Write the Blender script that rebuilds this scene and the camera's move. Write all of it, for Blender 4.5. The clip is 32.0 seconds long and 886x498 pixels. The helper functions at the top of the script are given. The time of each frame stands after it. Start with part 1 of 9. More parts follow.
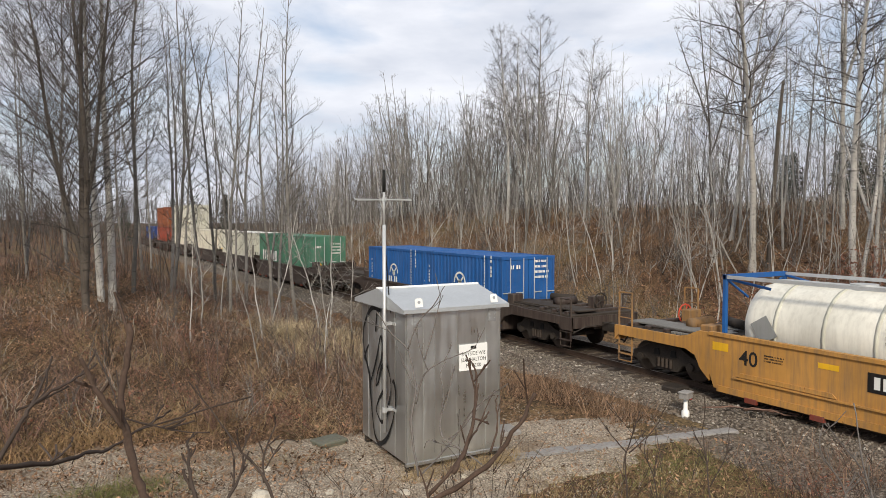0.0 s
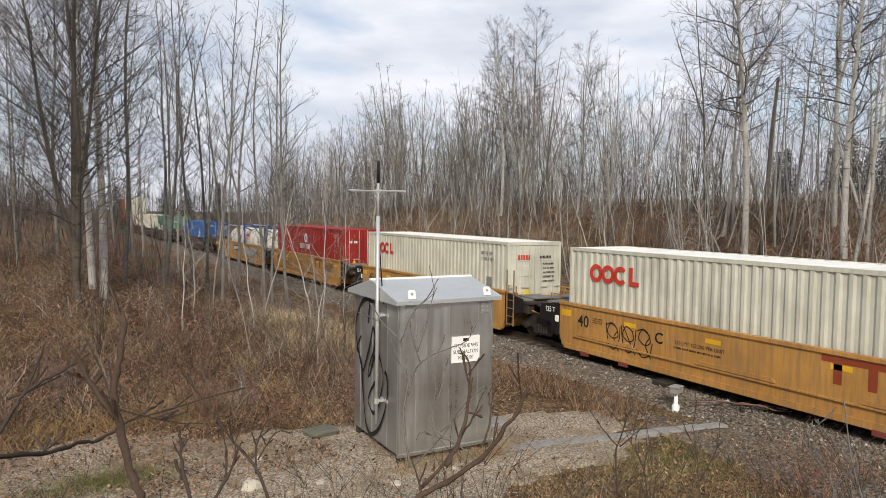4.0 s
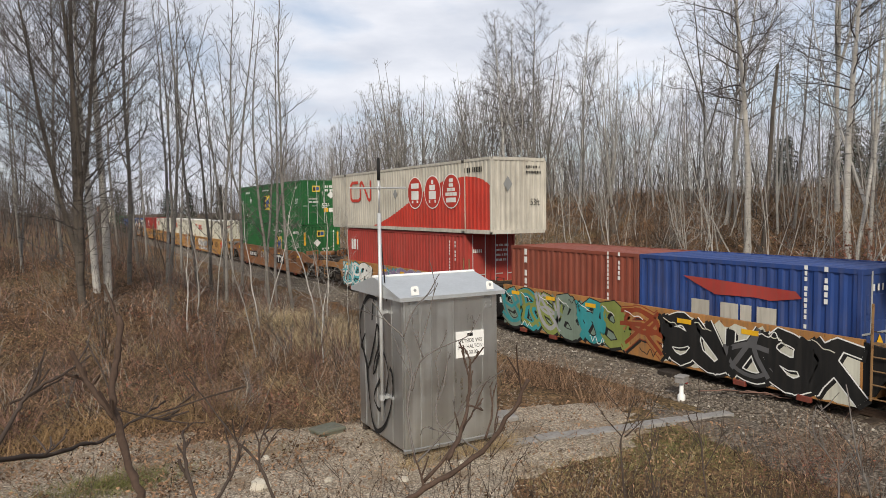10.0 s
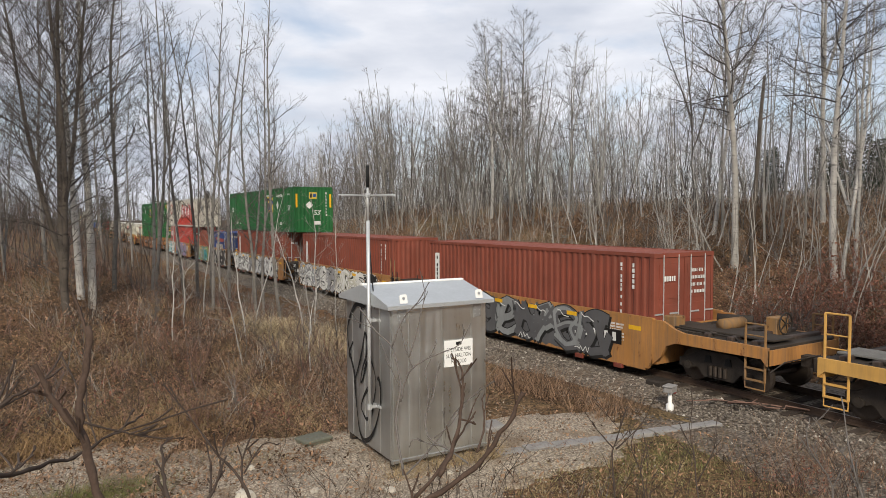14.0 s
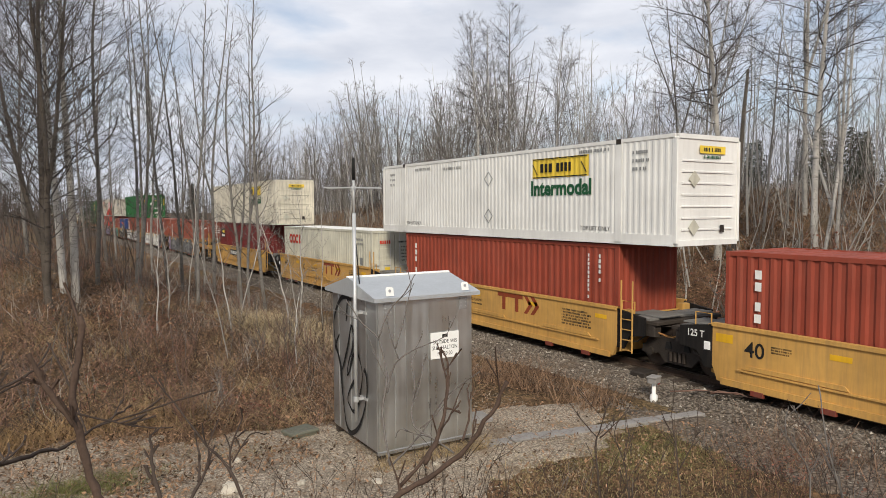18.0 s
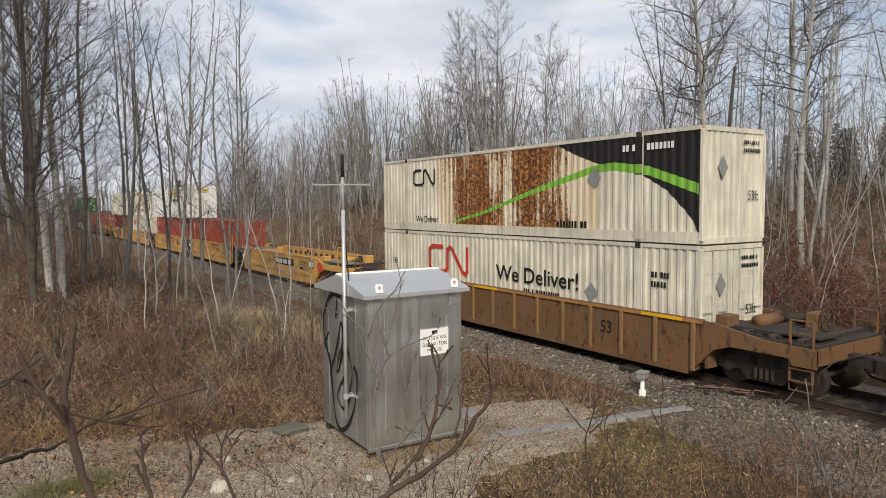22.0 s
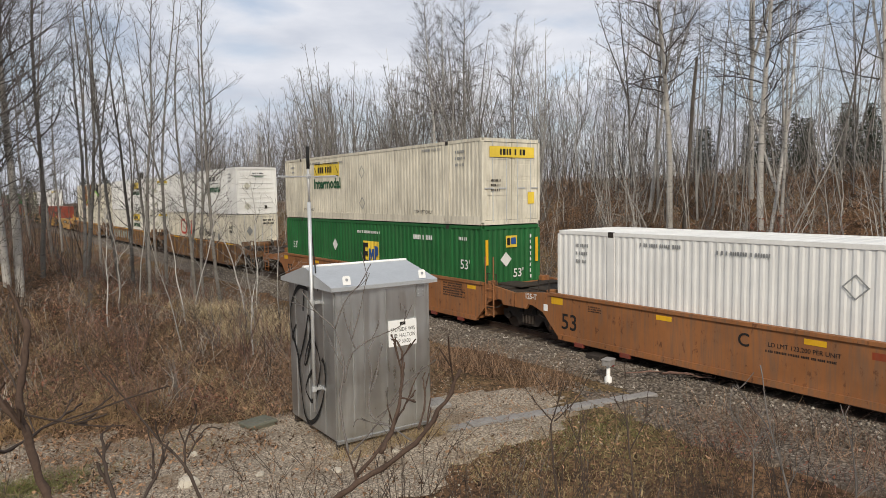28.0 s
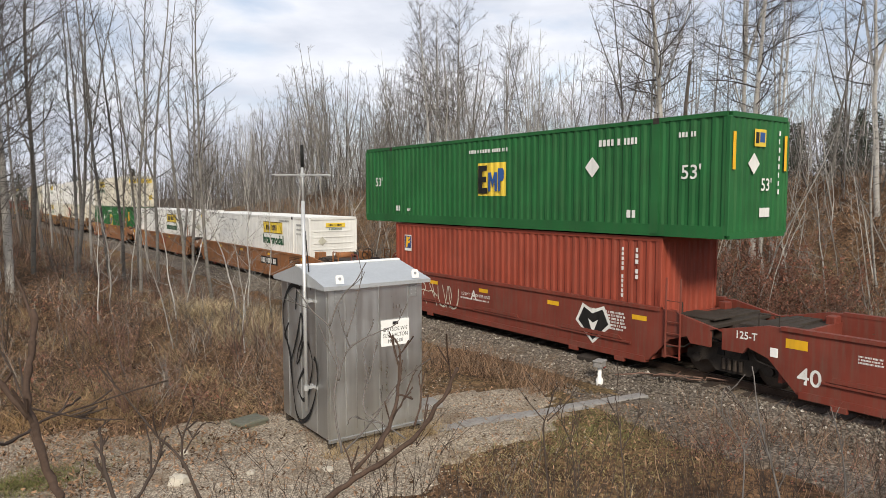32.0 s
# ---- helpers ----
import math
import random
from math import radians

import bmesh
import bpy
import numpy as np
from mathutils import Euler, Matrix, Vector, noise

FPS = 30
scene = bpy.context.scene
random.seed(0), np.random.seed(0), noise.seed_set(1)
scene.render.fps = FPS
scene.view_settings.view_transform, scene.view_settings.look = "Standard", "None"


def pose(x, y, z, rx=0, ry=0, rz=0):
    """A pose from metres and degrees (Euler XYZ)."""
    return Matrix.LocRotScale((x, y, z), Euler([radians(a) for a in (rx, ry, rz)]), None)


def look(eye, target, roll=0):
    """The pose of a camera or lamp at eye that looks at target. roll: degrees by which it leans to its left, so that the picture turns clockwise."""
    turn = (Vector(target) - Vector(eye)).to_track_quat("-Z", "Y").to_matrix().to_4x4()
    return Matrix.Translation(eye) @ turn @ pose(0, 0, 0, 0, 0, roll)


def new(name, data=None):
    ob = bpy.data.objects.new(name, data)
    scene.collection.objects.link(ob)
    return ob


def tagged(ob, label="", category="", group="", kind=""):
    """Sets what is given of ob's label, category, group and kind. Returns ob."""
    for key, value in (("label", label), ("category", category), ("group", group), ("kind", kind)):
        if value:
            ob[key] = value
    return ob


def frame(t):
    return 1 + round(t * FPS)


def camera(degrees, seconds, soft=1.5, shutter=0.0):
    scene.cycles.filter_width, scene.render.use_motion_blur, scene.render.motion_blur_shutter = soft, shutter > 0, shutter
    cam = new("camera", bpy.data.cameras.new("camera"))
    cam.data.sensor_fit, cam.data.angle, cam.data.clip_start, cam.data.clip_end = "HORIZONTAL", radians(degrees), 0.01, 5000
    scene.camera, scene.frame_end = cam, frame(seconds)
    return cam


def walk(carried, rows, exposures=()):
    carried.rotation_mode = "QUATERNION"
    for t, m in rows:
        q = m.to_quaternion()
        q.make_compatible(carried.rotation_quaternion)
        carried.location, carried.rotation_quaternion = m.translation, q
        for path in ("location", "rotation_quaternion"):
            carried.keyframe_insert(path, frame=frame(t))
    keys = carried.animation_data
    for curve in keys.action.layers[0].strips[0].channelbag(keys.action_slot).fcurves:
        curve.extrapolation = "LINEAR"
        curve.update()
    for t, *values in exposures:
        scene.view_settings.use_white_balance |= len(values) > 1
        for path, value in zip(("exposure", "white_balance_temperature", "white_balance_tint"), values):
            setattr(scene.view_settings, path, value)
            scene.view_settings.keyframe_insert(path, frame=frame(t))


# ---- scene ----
# The world: the rails run along y, their heads lie at z = 0, the track's middle at x = TRACK.
TRACK = 15.56
cam = camera(65.93, 32.0, 0.5)
# seconds, eye, pitch, roll, yaw: a phone held in the hand, which pans slowly to the right
ROWS = [
    (0, -0.014, -0.013, 4.288, -2.42, -0.01, -29.81),
    (0.5, 0.006, -0.021, 4.276, -2.33, 0.50, -29.68),
    (1, 0.012, -0.028, 4.286, -2.39, 0.42, -29.55),
    (1.5, 0.021, -0.034, 4.290, -2.48, 0.31, -29.43),
    (2, 0.015, -0.032, 4.303, -2.67, 0.06, -29.43),
    (2.5, 0.003, -0.028, 4.301, -2.85, 0.17, -29.62),
    (3, -0.015, -0.007, 4.281, -3.00, 0.02, -29.89),
    (3.5, -0.017, -0.004, 4.293, -3.12, -0.51, -30.08),
    (5.5, -0.016, -0.000, 4.286, -3.07, -1.04, -30.58),
    (6, 0.016, -0.021, 4.316, -3.35, -0.44, -30.44),
    (6.5, 0.037, -0.029, 4.319, -3.48, -0.03, -30.27),
    (7, 0.035, -0.028, 4.321, -3.82, 0.25, -30.26),
    (7.5, 0.033, -0.025, 4.310, -3.84, 0.32, -30.24),
    (8, 0.015, -0.018, 4.304, -3.85, 0.17, -30.27),
    (8.5, 0.007, -0.008, 4.289, -3.55, 0.32, -30.27),
    (9, 0.013, 0.002, 4.289, -3.52, 0.34, -30.22),
    (9.5, 0.006, -0.022, 4.308, -3.59, 0.51, -30.09),
    (10, -0.004, -0.021, 4.289, -3.46, 0.66, -30.17),
    (10.5, -0.017, -0.024, 4.283, -3.37, 0.84, -30.49),
    (11, -0.013, -0.017, 4.286, -3.41, 0.59, -30.65),
    (11.5, -0.022, -0.015, 4.289, -3.43, 0.35, -30.94),
    (12, -0.006, -0.009, 4.288, -3.42, 0.67, -31.17),
    (12.5, 0.003, 0.003, 4.283, -3.32, 0.84, -31.19),
    (13, 0.001, -0.001, 4.290, -3.13, 0.53, -31.16),
    (13.5, 0.021, 0.053, 4.282, -2.92, 0.31, -31.16),
    (15.5, 0.027, 0.048, 4.286, -2.64, 0.21, -31.10),
    (16, -0.000, 0.037, 4.280, -2.69, -0.09, -31.40),
    (16.5, -0.001, 0.032, 4.269, -3.15, -0.02, -31.56),
    (17, -0.007, 0.031, 4.274, -3.39, 0.28, -32.00),
    (17.5, -0.010, 0.035, 4.278, -3.41, 0.15, -32.27),
    (18, 0.009, 0.022, 4.282, -3.40, 0.27, -32.28),
    (18.5, 0.005, 0.030, 4.292, -3.47, 0.29, -32.37),
    (19, -0.033, 0.037, 4.267, -3.30, -0.30, -32.65),
    (19.5, -0.021, 0.034, 4.269, -3.32, -0.56, -33.30),
    (20, 0.005, 0.030, 4.282, -3.53, -0.12, -33.35),
    (20.5, 0.021, 0.033, 4.288, -3.68, 0.61, -33.14),
    (21, 0.004, 0.028, 4.279, -3.64, 0.55, -33.19),
    (21.5, 0.009, 0.023, 4.286, -3.70, 0.62, -33.14),
    (22, 0.002, 0.023, 4.284, -3.69, 0.42, -33.21),
    (22.5, 0.000, 0.015, 4.274, -3.61, 0.68, -33.23),
    (23, -0.006, 0.008, 4.290, -3.78, 0.50, -33.39),
    (23.5, 0.069, 0.011, 4.298, -3.67, 0.39, -30.88),
    (24, -0.047, -0.011, 4.280, -3.74, 0.10, -31.15),
    (24.5, -0.031, -0.003, 4.282, -3.91, 0.31, -33.07),
    (25, -0.028, -0.001, 4.278, -3.89, 0.78, -33.54),
    (25.5, -0.019, 0.001, 4.286, -3.95, 0.26, -35.36),
    (26, -0.007, -0.023, 4.306, -4.23, 0.45, -35.78),
    (26.5, 0.010, -0.010, 4.302, -4.42, 0.60, -35.90),
    (28.5, 0.004, -0.009, 4.299, -4.56, 0.78, -35.88),
    (29, -0.008, -0.016, 4.304, -4.74, -0.12, -35.85),
    (29.5, -0.011, -0.012, 4.302, -4.95, -0.11, -35.89),
    (30, -0.005, -0.009, 4.299, -5.00, -0.07, -35.93),
    (30.5, -0.022, -0.000, 4.287, -4.83, -0.09, -36.11),
    (31, -0.017, -0.005, 4.289, -4.65, 0.03, -36.19),
    (31.5, -0.017, 0.001, 4.289, -4.58, -0.00, -36.33),
    (32, -0.019, -0.010, 4.293, -4.49, 0.14, -36.48),
]
walk(cam, [(t, pose(x, y, z, 90 + pitch, roll, yaw)) for t, x, y, z, pitch, roll, yaw in ROWS],
     ((0.0, 0.2), (6.0, 0.17), (12.0, 0.13), (19.0, 0.1), (25.0, 0.0), (30.0, 0.0), (31.0, 0.04), (32.0, 0.26)))

# ---- light: a bright, thinly clouded November sky ----
world = bpy.data.worlds.new("sky")
scene.world = world
world.use_nodes = True
wn, wl = world.node_tree.nodes, world.node_tree.links
wn.clear()
w_out = wn.new("ShaderNodeOutputWorld")
w_bg = wn.new("ShaderNodeBackground")
w_sky = wn.new("ShaderNodeTexSky")
w_sky.sky_type, w_sky.sun_disc = "NISHITA", False
SUN_ELEV, SUN_AZ = 34.0, 212.0
w_sky.sun_elevation, w_sky.sun_rotation = radians(SUN_ELEV), radians(SUN_AZ)
w_gain = wn.new("ShaderNodeVectorMath")
w_gain.operation = "SCALE"
w_gain.inputs["Scale"].default_value = 0.13
w_co = wn.new("ShaderNodeTexCoord")
w_map = wn.new("ShaderNodeMapping")
w_map.inputs["Scale"].default_value = (1.0, 1.0, 3.2)
w_map.inputs["Rotation"].default_value = (0.1, 0.05, 0.6)
w_n = wn.new("ShaderNodeTexNoise")
w_n.inputs["Scale"].default_value, w_n.inputs["Detail"].default_value = 2.6, 7
w_n.inputs["Roughness"].default_value, w_n.inputs["Distortion"].default_value = 0.55, 0.3
w_r = wn.new("ShaderNodeValToRGB")
w_r.color_ramp.elements[0].position, w_r.color_ramp.elements[0].color = 0.30, (0.25, 0.25, 0.25, 1)
w_r.color_ramp.elements[1].position, w_r.color_ramp.elements[1].color = 0.52, (1, 1, 1, 1)
w_n2 = wn.new("ShaderNodeTexNoise")
w_n2.inputs["Scale"].default_value, w_n2.inputs["Detail"].default_value = 4.5, 6
w_c = wn.new("ShaderNodeValToRGB")
w_c.color_ramp.elements[0].position, w_c.color_ramp.elements[0].color = 0.35, (0.64, 0.69, 0.80, 1)
w_c.color_ramp.elements[1].position, w_c.color_ramp.elements[1].color = 0.66, (0.98, 1.0, 1.07, 1)
w_mix = wn.new("ShaderNodeMix")
w_mix.data_type = "RGBA"
for a, b in (((w_co, "Generated"), (w_map, "Vector")), ((w_map, "Vector"), (w_n, "Vector")), ((w_map, "Vector"), (w_n2, "Vector")),
             ((w_n, "Fac"), (w_r, "Fac")), ((w_n2, "Fac"), (w_c, "Fac")), ((w_sky, "Color"), (w_gain, "Vector"))):
    wl.new(a[0].outputs[a[1]], b[0].inputs[b[1]])
wl.new(w_r.outputs["Color"], w_mix.inputs[0])
wl.new(w_gain.outputs["Vector"], w_mix.inputs[6])
wl.new(w_c.outputs["Color"], w_mix.inputs[7])
wl.new(w_mix.outputs[2], w_bg.inputs["Color"])
w_bg.inputs["Strength"].default_value = 0.85
wl.new(w_bg.outputs[0], w_out.inputs["Surface"])

sun_data = bpy.data.lights.new("sun", "SUN")
sun_data.energy, sun_data.angle, sun_data.color = 3.1, radians(10), (1.0, 0.90, 0.74)
sun = new("sun", sun_data)
sun.matrix_world = look((math.sin(radians(SUN_AZ)) * 100, math.cos(radians(SUN_AZ)) * 100, 100 * math.tan(radians(SUN_ELEV))), (0, 0, 0))
scene.view_settings.exposure = 0.0


# ---- materials ----
def nodes_of(name, rough=0.8, metal=0.0):
    m = bpy.data.materials.new(name)
    m.use_nodes = True
    n, l = m.node_tree.nodes, m.node_tree.links
    p = n["Principled BSDF"]
    p.inputs["Roughness"].default_value, p.inputs["Metallic"].default_value = rough, metal
    p.inputs["Specular IOR Level"].default_value = 0.5 if metal > 0.4 else 0.22
    return m, n, l, p


def noise_of(n, l, co, scale, detail=4, rough=0.6, stretch=None):
    if stretch:
        mp = n.new("ShaderNodeMapping")
        mp.inputs["Scale"].default_value = stretch
        l.new(co, mp.inputs["Vector"])
        co = mp.outputs["Vector"]
    t = n.new("ShaderNodeTexNoise")
    t.inputs["Scale"].default_value, t.inputs["Detail"].default_value, t.inputs["Roughness"].default_value = scale, detail, rough
    l.new(co, t.inputs["Vector"])
    return t.outputs["Fac"]


def ramp_of(n, l, fac, a, b, ca, cb):
    r = n.new("ShaderNodeValToRGB")
    r.color_ramp.elements[0].position, r.color_ramp.elements[0].color = a, (*ca, 1)
    r.color_ramp.elements[1].position, r.color_ramp.elements[1].color = b, (*cb, 1)
    l.new(fac, r.inputs["Fac"])
    return r.outputs["Color"]


def mix_of(n, l, fac, a, b, blend="MIX"):
    m = n.new("ShaderNodeMix")
    m.data_type, m.blend_type = "RGBA", blend
    for sock, v in ((m.inputs[0], fac), (m.inputs[6], a), (m.inputs[7], b)):
        if isinstance(v, (int, float)):
            sock.default_value = v
        elif isinstance(v, tuple):
            sock.default_value = (*v, 1)
        else:
            l.new(v, sock)
    return m.outputs[2]


def bump_of(n, l, p, fac, strength, dist=0.01):
    b = n.new("ShaderNodeBump")
    b.inputs["Strength"].default_value, b.inputs["Distance"].default_value = strength, dist
    l.new(fac, b.inputs["Height"])
    l.new(b.outputs["Normal"], p.inputs["Normal"])


def scaled(c, k):
    return tuple(min(1.0, v * k) for v in c)


def plain(name, c, rough=0.8, metal=0.0, vary=0.25, scale=6.0, bump=0.15, island=False, rand=0.0):
    """A surface of one colour with stains at two scales and a fine relief."""
    m, n, l, p = nodes_of(name, rough, metal)
    co = n.new("ShaderNodeTexCoord").outputs["Object"]
    f1, f2 = noise_of(n, l, co, scale, 6), noise_of(n, l, co, scale * 9, 3)
    col = ramp_of(n, l, f1, 0.3, 0.7, scaled(c, 1 - vary), scaled(c, 1 + vary))
    col = mix_of(n, l, 0.35, col, ramp_of(n, l, f2, 0.35, 0.65, scaled(c, 1 - vary * 1.3), scaled(c, 1 + vary)), "MIX")
    if island or rand:
        src = n.new("ShaderNodeNewGeometry").outputs["Random Per Island"] if island else n.new("ShaderNodeObjectInfo").outputs["Random"]
        k = rand or 0.45
        col = mix_of(n, l, 1.0, col, ramp_of(n, l, src, 0.0, 1.0, (1 - k,) * 3, (1 + k * 0.6,) * 3), "MULTIPLY")
    l.new(col, p.inputs["Base Color"])
    if bump:
        bump_of(n, l, p, f2, bump)
    return m


def paint(name, c, rust=0.25, dirt=0.35, rough=0.55, rust_c=(0.16, 0.062, 0.026), fade_to=0.78):
    """Weathered paint on steel: faded patches, grime that runs down, specks and runs of rust."""
    m, n, l, p = nodes_of(name, rough)
    co = n.new("ShaderNodeTexCoord").outputs["Object"]
    fade = noise_of(n, l, co, 0.7, 5)
    col = ramp_of(n, l, fade, 0.32, 0.68, scaled(c, fade_to), scaled(c, 1.12))
    run = noise_of(n, l, co, 1.0, 6, 0.65, (9.0, 9.0, 0.7))
    col = mix_of(n, l, ramp_of(n, l, run, 0.44, 0.70, (0, 0, 0), (dirt,) * 3), col, scaled((0.12, 0.10, 0.08), 1.0))
    spot = noise_of(n, l, co, 3.4, 9, 0.72, (1.6, 1.6, 0.8))
    col = mix_of(n, l, ramp_of(n, l, spot, 0.72 - 0.2 * rust, 0.76 - 0.16 * rust, (0, 0, 0), (min(1, rust * 2.2),) * 3), col, rust_c)
    l.new(col, p.inputs["Base Color"])
    l.new(ramp_of(n, l, run, 0.3, 0.8, (rough - 0.1,) * 3, (min(1, rough + 0.25),) * 3), p.inputs["Roughness"])
    bump_of(n, l, p, noise_of(n, l, co, 2.2, 4), 0.12, 0.02)
    return m


